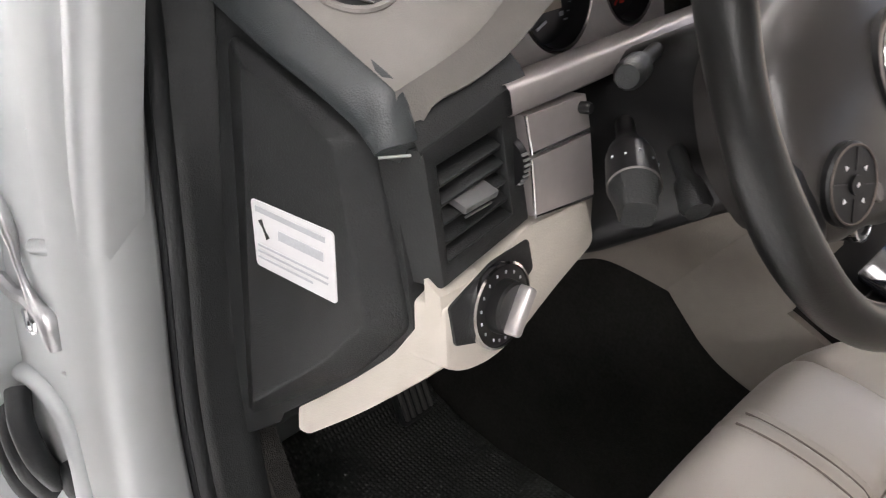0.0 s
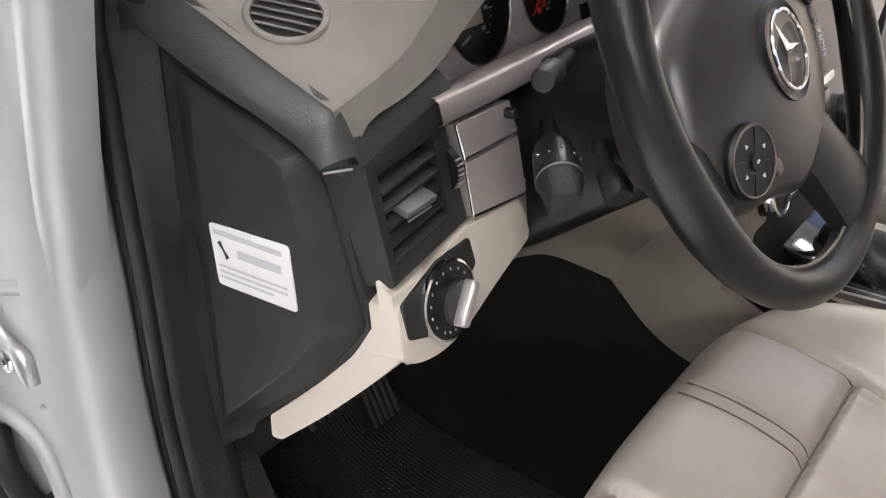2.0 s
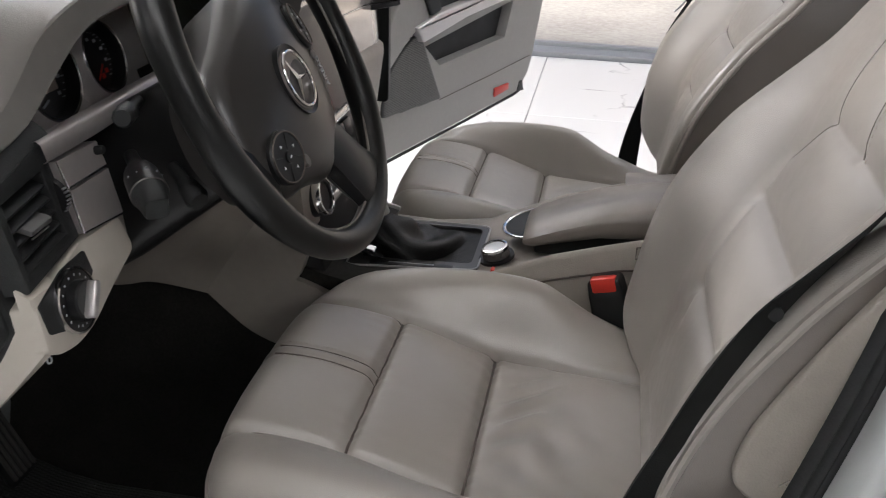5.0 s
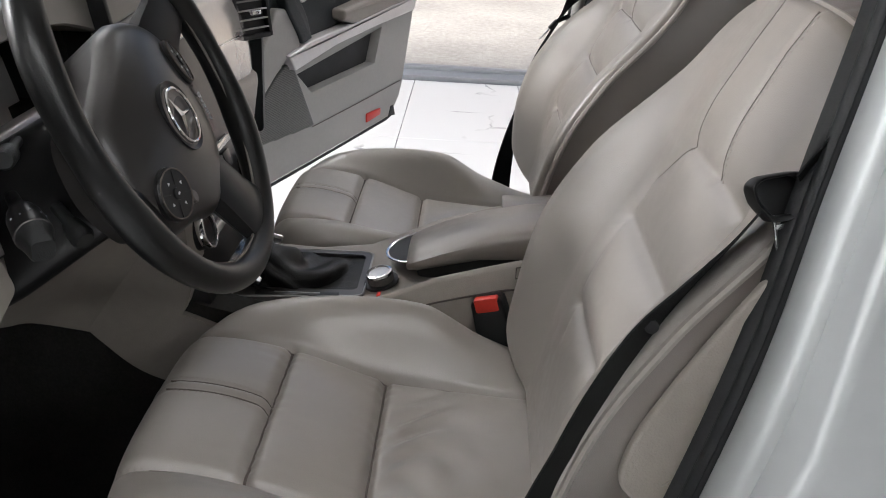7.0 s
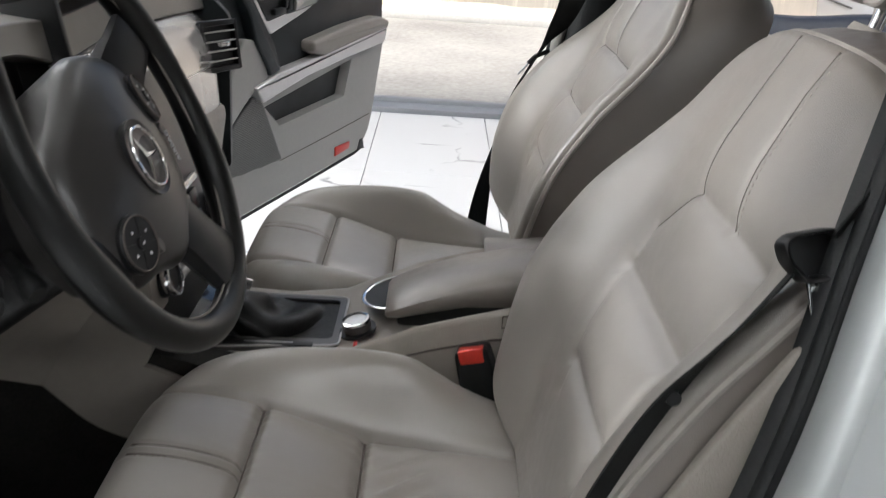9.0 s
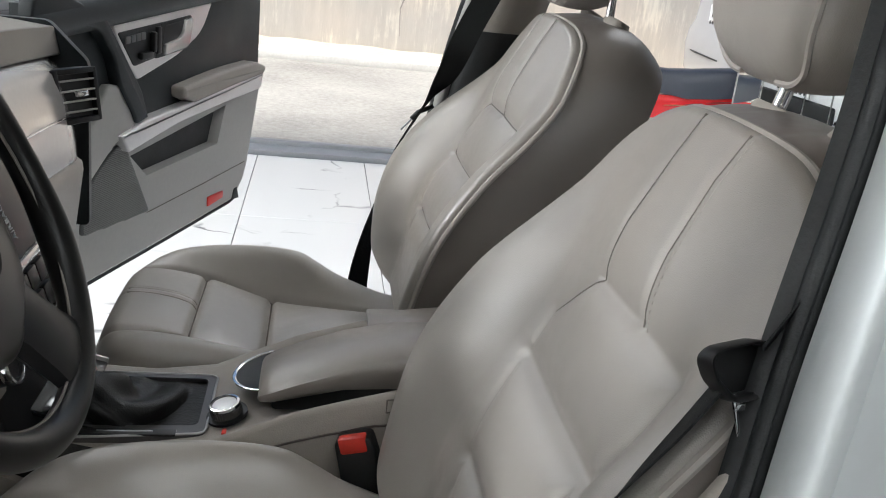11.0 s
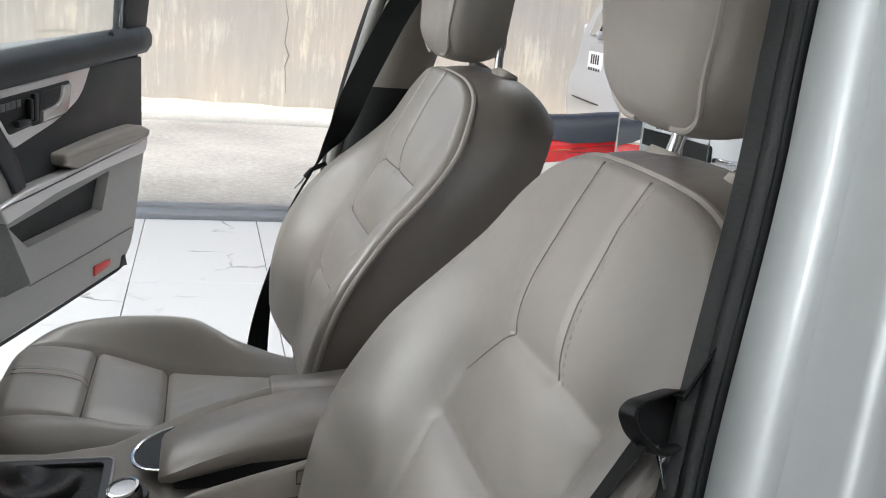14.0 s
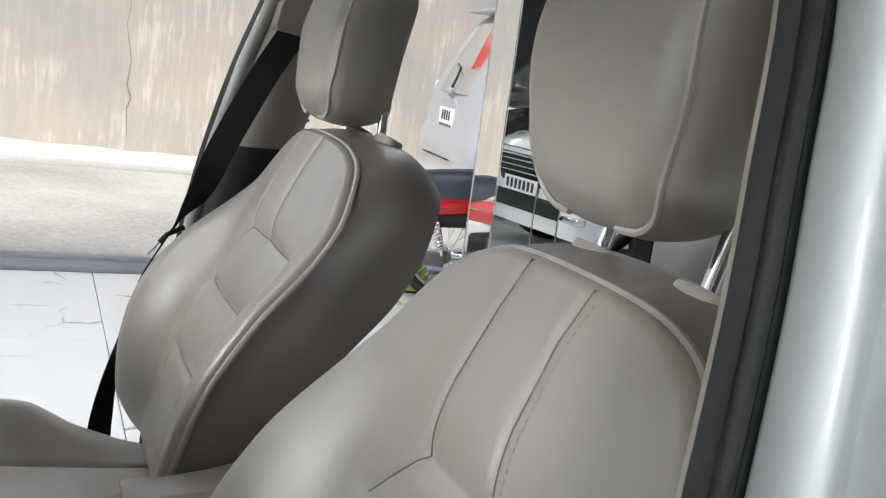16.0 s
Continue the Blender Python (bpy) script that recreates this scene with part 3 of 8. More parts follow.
solid("ceiling", bm, PLASTER, "plain white showroom ceiling", "ceiling", "structure")
# Glowing panels that go with the added fill lights.
lamp0 = None
for lx, ly, _ in LAMPS:
    if lamp0 is None:
        lamp0 = thing("ceiling_lamp", "long flat white lamp panel, lit, added as fill for the cabin", "lamp", "ceiling lamps", (lx, ly, 3.82))
        bm = bmesh.new()
        for sx in (-0.31, 0.31):
            add_box(bm, (sx, 0, -0.02), (0.03, 2.46, 0.05), 0.004)
        for sy in (-1.22, 1.22):
            add_box(bm, (0, sy, -0.02), (0.60, 0.03, 0.05), 0.004)
        part("frame", bm, FRAME_GREY, lamp0)
        part("diffuser", box((0, 0, -0.012), (0.59, 2.40, 0.012)), DIFFUSER, lamp0)
    else:
        copy_thing(lamp0, Matrix.Translation((lx, ly, 3.82)))

# ---- front seats ----
HALF = 0.1275         # half the width of the quilted middle


def cushion_height(base, worn=1.0):
    rise = curve([(0.02, base - 0.055), (0.12, base - 0.052), (0.21, base - 0.047), (0.292, base - 0.038), (0.40, base - 0.004),
                  (0.46, base + 0.006), (0.515, base + 0.006), (0.56, base - 0.002)])
    ridge = curve([(0.03, -0.046), (0.10, -0.042), (0.15, -0.026), (0.19, -0.010), (0.22, 0.008), (0.25, 0.024), (0.30, 0.031), (0.36, 0.031),
                   (0.41, 0.027), (0.46, 0.016), (0.50, 0.001), (0.54, -0.020)])
    rows = [-0.02, 0.292, 0.40, 0.56]

    def h(u, y):
        a = abs(u)
        z = rise(y)
        # side bolsters: the one towards the passenger side stands higher
        lift = base + ridge(y) - z
        side = 1.0 if u > 0 else 0.62
        z += lift * (side if lift > 0 else 1.0) * smoothstep(HALF - 0.004, 0.200, a)
        z += 0.010 * math.exp(-((a - 0.165) / 0.03) ** 2) * smoothstep(0.02, 0.2, y) * (1 - smoothstep(0.44, 0.52, y))
        if a < HALF:
            for r0, r1 in zip(rows, rows[1:]):
                if r0 <= y < r1:
                    t = (y - r0) / (r1 - r0)
                    z += 0.011 * max(0.0, math.sin(math.pi * t)) ** 0.4 * (1 - (a / HALF) ** 4)
            if 0.03 < y < 0.292:
                # creases left by sitting
                k = math.exp(-((y - 0.245) / 0.050) ** 2) * math.exp(-((u - 0.01) / 0.085) ** 2)
                z += 0.0032 * worn * k * math.sin(u * 128 + y * 38 + 2.6 * math.sin(y * 47 + u * 20)) * smoothstep(0, 0.03, 0.292 - y)
                k = math.exp(-((y - 0.20) / 0.10) ** 2) * math.exp(-((u + 0.05) / 0.06) ** 2)
                z += 0.0009 * worn * k * math.sin(u * 90 - y * 110 + 1.3 * math.sin(u * 70))
            # puckers that run away from the seams
            d = min(abs(y - 0.292), abs(y - 0.40))
            z += 0.0009 * worn * math.exp(-d / 0.014) * math.sin(u * 260 + 2.0 * math.sin(u * 61))
        z -= 0.0085 * math.exp(-((a - HALF) / 0.0050) ** 2) * smoothstep(0.03, 0.08, y)
        if a < HALF + 0.004:
            for r in (0.292, 0.40):
                z -= 0.0070 * math.exp(-((y - r) / 0.0055) ** 2)
            if y > 0.40:
                z -= 0.0024 * (math.exp(-((u - 0.008) / 0.0030) ** 2) + math.exp(-((u + 0.008) / 0.0030) ** 2)) - 0.0012 * math.exp(-(u / 0.005) ** 2)
        return z
    return h


BACK_SEAMS = [
    [(0.067, 0.347), (0.050, 0.40), (0.040, 0.46), (0.043, 0.500)], [(-0.028, 0.347), (-0.040, 0.40), (-0.044, 0.46), (-0.042, 0.500)],
]
YOKE = [Vector(p) for p in ((-0.048, 0.120), (-0.056, 0.150), (-0.070, 0.200), (-0.081, 0.247), (-0.085, 0.294), (-0.028, 0.347), (0.064, 0.348), (0.150, 0.342), (0.143, 0.294), (0.122, 0.247), (0.116, 0.150), (0.112, 0.120))]
CROSSES = [[Vector((-0.081, 0.247)), Vector((0.126, 0.247))], [Vector((-0.056, 0.148)), Vector((0.116, 0.148))]]


def back_height(u, v, full=0.0):
    a = abs(u)
    z = (0.6 * full) * (1 - min(1.0, a / 0.19) ** 2) * smoothstep(0.02, 0.14, v)
    z += 0.030 * math.exp(-((v - 0.17) / 0.13) ** 2)
    z += 0.036 * smoothstep(0.112 if u < 0 else 0.135, 0.205, a) * (1 - 0.75 * smoothstep(0.26, 0.42, v))
    z -= 0.012 * smoothstep(0.36, 0.56, v)
    z += 0.020 * (1 - min(1.0, a / 0.2) ** 2) * smoothstep(0.24, 0.40, v)
    if u < 0:
        z += full * smoothstep(0.09, 0.20, a) * (1 - smoothstep(0.14, 0.44, v)) * smoothstep(-0.03, 0.10, v)
    d1, d2 = line_dist(u, v, YOKE), min(line_dist(u, v, c) for c in CROSSES)
    z -= max(0.0026 * math.exp(-(d1 / 0.0065) ** 2) + 0.0030 * math.exp(-(d1 / 0.018) ** 2),
             0.0036 * math.exp(-(d2 / 0.0075) ** 2) + 0.0056 * math.exp(-(d2 / 0.020) ** 2))
    # the lower quilts and the yoke swell between their seams
    if abs(u - 0.03) < 0.11:
        for v0, v1 in ((0.02, 0.148), (0.148, 0.247), (0.247, 0.347)):
            if v0 < v < v1:
                z += 0.005 * math.sin(math.pi * (v - v0) / (v1 - v0)) ** 0.6 * (1 - (abs(u - 0.03) / 0.11) ** 2)
    for s in BACK_SEAMS:
        z -= 0.0022 * math.exp(-(line_dist(u, v, [Vector(q) for q in s]) / 0.0060) ** 2)
    return z


def back_outline(full=0.0):
    half = [(0.10, -0.01), (0.165, 0.0), (0.212, 0.04), (0.232, 0.12), (0.236, 0.20), (0.232, 0.28), (0.218, 0.36), (0.192, 0.425),
            (0.160, 0.470), (0.120, 0.495), (0.06, 0.504)]
    pts = half + [(-u - full * (1 - smoothstep(0.18, 0.46, v)), v) for u, v in half[::-1]]
    return [(p.x, p.y) for p in smooth_line([(u, v, 0) for u, v in pts], 6, True)]


def car_seat(name, cx, door, base, back_at, lean, label, head_w, hb, tip, full=0.0):
    """A leather front seat. door: -1 or 1, the side on which the door is."""
    seat = thing(name, label, "car seat", "front seats")
    m = Matrix.Translation((cx, 0, 0))
    h = cushion_height(base, 1.0 if door < 0 else 0.12)
    # cushion
    half = [(0.10, 0.523), (0.168, 0.514), (0.203, 0.482), (0.216, 0.40), (0.222, 0.28), (0.223, 0.16), (0.212, 0.07), (0.15, 0.05)]
    ring = half + [(-u, v) for u, v in half[::-1]]
    ring = [(p.x, p.y) for p in smooth_line([(u, v, 0) for u, v in ring], 6, True)]
    bm, rim = pillow(ring, (0, 0.29), h, 0.030, 0.048, m, 120, 400, 0.35)
    cush = part("seat_cushion", bm, LEATHER, seat, "beige leather cushion with sewn panels", 60)
    bm = bmesh.new()
    for s in (-1, 1):
        add_tube(bm, on_surface([(s * HALF, 0.06), (s * HALF, 0.485)], h, m, 0.0020), 0.0014, 6)
    for y in (0.292, 0.40):
        add_tube(bm, on_surface([(-HALF, y), (HALF, y)], h, m, 0.0020), 0.0014, 6)
    for u in (-0.008, 0.008):
        add_tube(bm, on_surface([(u, 0.40), (u, 0.505)], h, m, 0.0004), 0.0010, 6)
    part("seam", bm, THREAD, cush, "dark sewn seams")
    for u in (-0.0135, 0.0135):
        part("stitching", dashes(on_surface([(u, 0.404), (u, 0.500)], h, m, 0.0003), 0.0032, 0.0024, 0.00045), STITCH, cush, "pale top stitching")
    bm = tube([p + Vector((0, 0, -0.004)) for p in rim], 0.0035, 6, True)
    part("cushion_piping", bm, PIPING, cush, "beige corded piping")
    # sloping plastic side covers
    for s in (-1, 1):
        w = 0.232 if s == door else 0.222
        poly = rounded([(0.458, base - 0.038), (0.474, base - 0.062), (0.468, base - 0.122), (0.40, base - 0.192), (0.02, base - 0.215), (-0.06, base - 0.20),
                        (-0.05, base - 0.075), (0.10, base - 0.066)], [0.012, 0.012, 0.02, 0.04, 0.05, 0.05, 0.05, 0.01])
        fm = axes((cx + s * (w - 0.028), 0, 0), (0, 1, 0), (0, 0, 1))
        if s < 0:
            fm = fm @ Matrix.Translation((0, 0, -0.028))
        bm = prism(poly, fm, 0.028, 0.0)
        bmesh.ops.bevel(bm, geom=list(bm.edges), offset=0.005, segments=2, profile=0.5, affect="EDGES", clamp_overlap=True)
        cover = part("side_cover", bm, BEIGE_SOFT, seat, "beige plastic side cover")
        if s == door:
            kx = cx + s * w
            fm = axes((kx - s * 0.002, 0.292, base - 0.085), (0, 1, 0), (0, 0, 1)) if s > 0 else axes((kx - s * 0.002, 0.292, base - 0.085), (0, -1, 0), (0, 0, 1))
            k = part("lumbar_knob", lathe([(0.019, 0), (0.019, 0.008), (0.016, 0.011), (0.0, 0.011)], fm, 28), BLACK, cover, "round black lumbar knob")
            bm = bmesh.new()
            for q in range(4):
                a = q * math.pi / 2
                add_box(bm, (0.008 * math.cos(a), 0.008 * math.sin(a), 0.012), (0.004, 0.004, 0.002), 0.0006, fm)
            part("knob_mark", bm, GREY_TRIM, k)
    # frame below
    bm = bmesh.new()
    add_box(bm, (cx, 0.25, base - 0.17), (0.38, 0.44, 0.12), 0.02)
    for s in (-1, 1):
        add_box(bm, (cx + s * 0.19, 0.22, base - 0.265), (0.035, 0.52, 0.05), 0.006)
        for yy in (0.02, 0.42):
            add_box(bm, (cx + s * 0.19, yy, base - 0.315), (0.04, 0.06, 0.10), 0.006)
    part("seat_frame", bm, BLACK, seat, "black steel seat frame and rails")
    # backrest
    up = Vector((0, -math.sin(radians(lean)), math.cos(radians(lean))))
    bmx = axes((cx, back_at[0], back_at[1]), (-1, 0, 0), up)
    fr = bmx.to_3x3() @ Vector((0, 0, 1))
    if fr.y < 0:
        bmx = axes((cx, back_at[0], back_at[1]), (1, 0, 0), up)
        bmx = bmx @ Matrix.Diagonal((1, 1, -1, 1))
    def bh(u, v):
        return back_height(u, v, full)

    out = back_outline(full * 0.5)
    bm, rim, shell = pillow(out, (0, 0.26), bh, 0.010, 0.125, bmx, 120, 460, 0.16, True, 0.008, (0.36, 0.47, 0.040), True)
    back = part("backrest", bm, LEATHER, seat, "beige leather backrest with yoke seams", 60)
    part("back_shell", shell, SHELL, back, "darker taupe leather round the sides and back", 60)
    part("back_piping", tube([p - (bmx.to_3x3() @ Vector((0, 0, 0.0035))) for p in rim], 0.0042, 8, True), PIPING, back, "pale corded piping")
    for s in (-1, 1):
        line = BACK_SEAMS[0] if s > 0 else [(-0.083, 0.292), (-0.056, 0.320)] + BACK_SEAMS[1]
        part("back_seam", tube(on_surface(line, bh, bmx, -0.0002), 0.0010, 6), BACK_THREAD, back, "dark sewn seam")
    if full > 0:
        for line in ([(p.x, p.y) for p in YOKE[3:9]], [(p.x, p.y) for p in CROSSES[0]], [(p.x, p.y) for p in CROSSES[1]]):
            part("back_seam", tube(on_surface(line, bh, bmx, -0.0002), 0.0011, 6), BACK_THREAD, back, "sewn seam between the quilted panels")
    for s in BACK_SEAMS[:1]:
        bm = dashes(on_surface([(u + 0.0115, v) for u, v in s], bh, bmx, 0.0004), 0.0032, 0.0034, 0.00042)
        part("stitching", bm, STITCH, back, "pale top stitching")
    # side airbag panel on the door side
    poly = rounded([(0.020, 0.135), (0.030, 0.18), (0.024, 0.26), (0.010, 0.35), (-0.03, 0.36), (-0.105, 0.36), (-0.112, 0.135)], [0.03, 0.05, 0.05, 0.02, 0.02, 0.02, 0.03]) if door < 0 else rounded([(-0.045, 0.07), (-0.046, 0.18), (-0.060, 0.28), (-0.082, 0.35), (-0.105, 0.35), (-0.112, 0.08), (-0.08, 0.045)], [0.03, 0.05, 0.05, 0.02, 0.02, 0.02, 0.03])
    o = bmx @ Vector((0, 0, 0))
    fx, fy = bmx.to_3x3() @ Vector((0, 0, 1)), up
    fm = axes(Vector((cx + door * 0.239, o.y, o.z)), fx, fy)
    if (fm.to_3x3() @ Vector((0, 0, 1))).x * door < 0:
        fm = fm @ Matrix.Diagonal((1, 1, -1, 1))
    bag = part("airbag_cover", prism(poly, fm, 0.007, 0.004, 3), BEIGE_SOFT, back, "smooth beige airbag cover")
    if door < 0:
        mesh_words("airbag_lettering", "AIRBAG", 0.012, axes(fm @ Vector((-0.030, 0.160, 0.0073)), -fx, up), PIPING, bag)
    # headrest
    for s in (-1, 1):
        foot = bmx @ Vector((s * 0.064, 0.500, -0.058))
        top = bmx @ Vector((s * 0.064, 0.60, head_w - 0.050))
        part("headrest_post", tube([foot, top], 0.0062, 14), CHROME, back, "chrome headrest post")
        d = (top - foot).normalized()
        gm = axes(bmx @ Vector((s * 0.064, 0.5245 if door < 0 else 0.5335, -0.054)), (1, 0, 0), (bmx.to_3x3() @ Vector((0, 0, 1))))
        if (gm.to_3x3() @ Vector((0, 0, 1))).z < 0:
            gm = gm @ Matrix.Diagonal((1, 1, -1, 1))
        col = lathe([(0.0, -0.008), (0.021, -0.008), (0.024, 0.001), (0.022, 0.007), (0.0, 0.009)], gm @ Matrix.Diagonal((1.15, 0.8, 1, 1)), 24)
        part("post_collar", col, BEIGE_SOFT, back, "beige plastic post collar")
    hm = bmx @ Matrix.Translation((0, hb, head_w)) @ Matrix.Rotation(radians(tip * (1 if fr.y >= 0 else -1)), 4, "X")
    hh = lambda u, v: 0.012 * (1 - (u / 0.14) ** 2) - 0.016 * smoothstep(0.11, 0.2, v) - 0.010 * smoothstep(0.05, 0.0, v)
    hout = rounded([(-0.078, 0.004), (0.078, 0.004), (0.107, 0.105), (0.093, 0.205), (-0.093, 0.205), (-0.107, 0.105)], [0.06, 0.06, 0.08, 0.06, 0.06, 0.08], 8)
    bm, rim = pillow(hout, (0, 0.105), hh, 0.028, 0.064, hm, 48, 220, 0.22, True, 0.006)
    head = part("headrest", bm, LEATHER, seat, "beige leather headrest on chrome posts", 60)
    for s in (-1, 1):
        edge = []
        for u, v in ((0.030, 0.0115), (0.052, 0.0130), (0.070, 0.024), (0.081, 0.05), (0.0895, 0.08), (0.094, 0.105), (0.093, 0.135), (0.088, 0.165), (0.080, 0.193)):
            edge.append(hm @ Vector((s * u, v, hh(u, v) - 0.0078)))
        part("headrest_piping", tube(smooth_line(edge, 5), 0.0026, 6), PIPING, head, "corded seam round the headrest side")
    return seat


seat_d = car_seat("driver_seat", -0.363, -1, 0.858, (0.125, 0.824), 23.0, "beige leather driver seat with quilted cushion and headrest", 0.006, 0.528, 27)
seat_p = car_seat("passenger_seat", 0.372, 1, 0.822, (0.092, 0.836), 23.5, "beige leather passenger seat, empty, headrest raised", 0.036, 0.508, 21, 0.020)

# ---- steering wheel and column ----
HUB = surface("hub_skin", (0.026, 0.024, 0.023), 0.32, 0, 0.05, 8, 0.03, 900, rough_var=0.03, spec=0.5)
TILT_W = 27.0
WHEEL_AT = Vector((-0.350, 0.478, 1.154))


def steering():
    th = thing("steering_wheel", "black leather steering wheel with silver-ringed hub badge", "steering wheel")
    down = Vector((0, -math.sin(radians(TILT_W)), -math.cos(radians(TILT_W))))
    m = axes(WHEEL_AT, (1, 0, 0), -down)          # z points at the driver
    if (m.to_3x3() @ Vector((0, 0, 1))).y > 0:
        m = m @ Matrix.Diagonal((1, 1, -1, 1))
    R = 0.181
    rim_m = m
    m = m @ Matrix.Rotation(radians(29), 4, "Z")          # the wheel stands turned to the left
    pts, rad = [], []
    for k in range(120):
        a = 2 * math.pi * k / 120
        thick = 0.0138 + 0.0022 * math.exp(-(((math.degrees(a) % 180) - 25) / 16) ** 2) + 0.0022 * math.exp(-(((math.degrees(a) % 180) - 155) / 16) ** 2)
        pts.append(rim_m @ Vector((0.004 + R * math.cos(a), 0.026 + R * math.sin(a), -0.012)))
        rad.append(thick)
    rim = part("rim", tube(pts, rad, 20, True), RIM_LEATHER, th, "black grained leather rim", 60)
    bm = tube([rim_m @ Vector((0.004 + (R - 0.0137) * math.cos(a), 0.026 + (R - 0.0137) * math.sin(a), -0.0105)) for a in [2 * math.pi * k / 120 for k in range(120)]], 0.0015, 6, True)
    # Pale seam colour paints the highlight along the rim's inner edge.
    part("rim_seam", bm, surface("rim_seam_highlight", (0.16, 0.14, 0.125), 0.4), rim, "sewn seam on the inside of the rim, pale as its painted highlight")
    # hub cover: upper shield narrowing to a rounded chin
    shield = [(-0.072, 0.082), (0.072, 0.082), (0.124, 0.034), (0.120, -0.030), (0.080, -0.050), (0.046, -0.088), (-0.046, -0.088), (-0.080, -0.050), (-0.120, -0.030), (-0.124, 0.034)]
    out = rounded(shield, [0.04, 0.04, 0.03, 0.025, 0.03, 0.025, 0.025, 0.03, 0.025, 0.03], 6)
    hub_h = lambda u, v: 0.0 - 0.014 * (u / 0.10) ** 2 - (0.030 if v > 0 else 0.012) * (v / 0.09) ** 2
    bm, _ = pillow(out, (0, -0.008), hub_h, 0.012, 0.045, m, 26, 160, 0.3)
    hub = part("hub_cover", bm, HUB, th, "black plastic airbag hub cover", 60)
    em = m @ Matrix.Translation((0, 0.002, 0.0))
    part("badge_disc", lathe([(0.034, -0.006), (0.034, 0.0005), (0.031, -0.001), (0.028, -0.002)], em, 36, False), BLACK_SMOOTH, hub)
    part("badge_field", lathe([(0.0285, -0.003), (0.0280, -0.0010), (0.0, -0.0005)], em, 36), surface("badge_field", (0.20, 0.175, 0.165), 0.35, 0.3), hub, "dull grey-brown field of the badge")
    bm = bmesh.new()
    add_tube(bm, [em @ Vector((0.0265 * math.cos(a), 0.0265 * math.sin(a), 0.0015)) for a in [2 * math.pi * k / 40 for k in range(40)]], 0.0015, 8, True)
    for k in range(3):
        a = math.pi / 2 + k * 2 * math.pi / 3
        e = Vector((math.cos(a), math.sin(a), 0))
        s = Vector((-e.y, e.x, 0))
        vs = [bm.verts.new(em @ p) for p in (s * 0.0034 + Vector((0, 0, 0.001)), e * 0.026 + Vector((0, 0, 0.001)), -s * 0.0034 + Vector((0, 0, 0.001)), Vector((0, 0, 0.0035)))]
        bm.faces.new((vs[0], vs[1], vs[3]))
        bm.faces.new((vs[1], vs[2], vs[3]))
    part("badge_ring", bm, CHROME, hub, "silver ring badge")
    # four spokes: two beside the hub with the pads, two close together below
    for s in (-1, 1):
        for deg, rows in ((4, [(0.100, 0.034, -0.036, 0.024), (0.125, 0.033, -0.029, 0.022), (0.146, 0.030, -0.022, 0.016), (0.162, 0.029, -0.017, 0.012), (0.174, 0.028, -0.014, 0.008)]),
                          (-90, [(0.060, 0.034, -0.026, 0.028), (0.090, 0.033, -0.020, 0.026), (0.125, 0.036, -0.016, 0.022), (0.150, 0.042, -0.012, 0.016), (0.160, 0.046, -0.012, 0.012)])):
            if deg == -90 and s > 0:
                continue
            dirv = Vector((math.cos(radians(deg)), math.sin(radians(deg)), 0))
            nrm = Vector((-dirv.y, dirv.x, 0))
            bm = bmesh.new()
            rings = []
            for r, w, z, d in rows:
                c = dirv * r + Vector((0, 0, z))
                prof = [(-w, -d * 0.2), (-w * 0.92, d * 0.3), (-w * 0.6, d * 0.5), (0, d * 0.55), (w * 0.6, d * 0.5), (w * 0.92, d * 0.3), (w, -d * 0.2), (w * 0.8, -d * 0.5), (-w * 0.8, -d * 0.5)]
                row = [c + nrm * a + Vector((0, 0, b)) for a, b in prof]
                rings.append([m @ Vector((s * p.x, p.y, p.z)) for p in row])
            add_rings(bm, rings, True, True, True)
            part("side_spoke" if deg > -50 else "lower_spoke", bm, BLACK_SMOOTH, th, "black wheel spoke", 50)
        # four-way pad
        pm = m @ Matrix.Translation((s * 0.092, -0.004, -0.0108)) @ Matrix.Rotation(radians(13 * s), 4, "Y")
        pad = part("control_pad", lathe([(0.0245, -0.008), (0.0245, 0.001), (0.0225, 0.003), (0.0, 0.0035)], pm, 36), BLACK_SMOOTH, hub, "round four-way control pad")
        bm = bmesh.new()
        add_tube(bm, [pm @ Vector((0.0225 * math.cos(a), 0.0225 * math.sin(a), 0.0034)) for a in [2 * math.pi * k / 32 for k in range(32)]], 0.0008, 5, True)
        part("pad_ring", bm, THREAD, pad)
        bm = bmesh.new()
        for k in range(4):
            a = k * math.pi / 2
            e, f = Vector((math.cos(a), math.sin(a), 0)), Vector((-math.sin(a), math.cos(a), 0))
            q = e * 0.0130 + Vector((0, 0, 0.0033))
            tri = [q + e * 0.0020, q + f * 0.0015 - e * 0.0008, q - f * 0.0015 - e * 0.0008]
            lo = [bm.verts.new(pm @ p) for p in tri]
            hi = [bm.verts.new(pm @ (p + Vector((0, 0, 0.0006)))) for p in tri]
            bm.faces.new(hi)
            for i in range(3):
                bm.faces.new((lo[i], lo[(i + 1) % 3], hi[(i + 1) % 3], hi[i]))
        add_box(bm, (0, 0, 0.0056), (0.0026, 0.0014, 0.0008), 0, pm)
        part("pad_mark", bm, WHITE_PRINT, pad, "small white arrow marks")
        part("pad_centre", lathe([(0.0058, 0.003), (0.0056, 0.0052), (0.0, 0.0054)], pm, 20), BLACK_SMOOTH, pad, "raised round centre button")
        bm = bmesh.new()
        for k in range(4):
            add_box(bm, (0.0145, 0, 0.0036), (0.0130, 0.0008, 0.0006), 0, pm @ Matrix.Rotation(math.pi / 4 + k * math.pi / 2, 4, "Z"))
        part("pad_groove", bm, DIAL, pad)
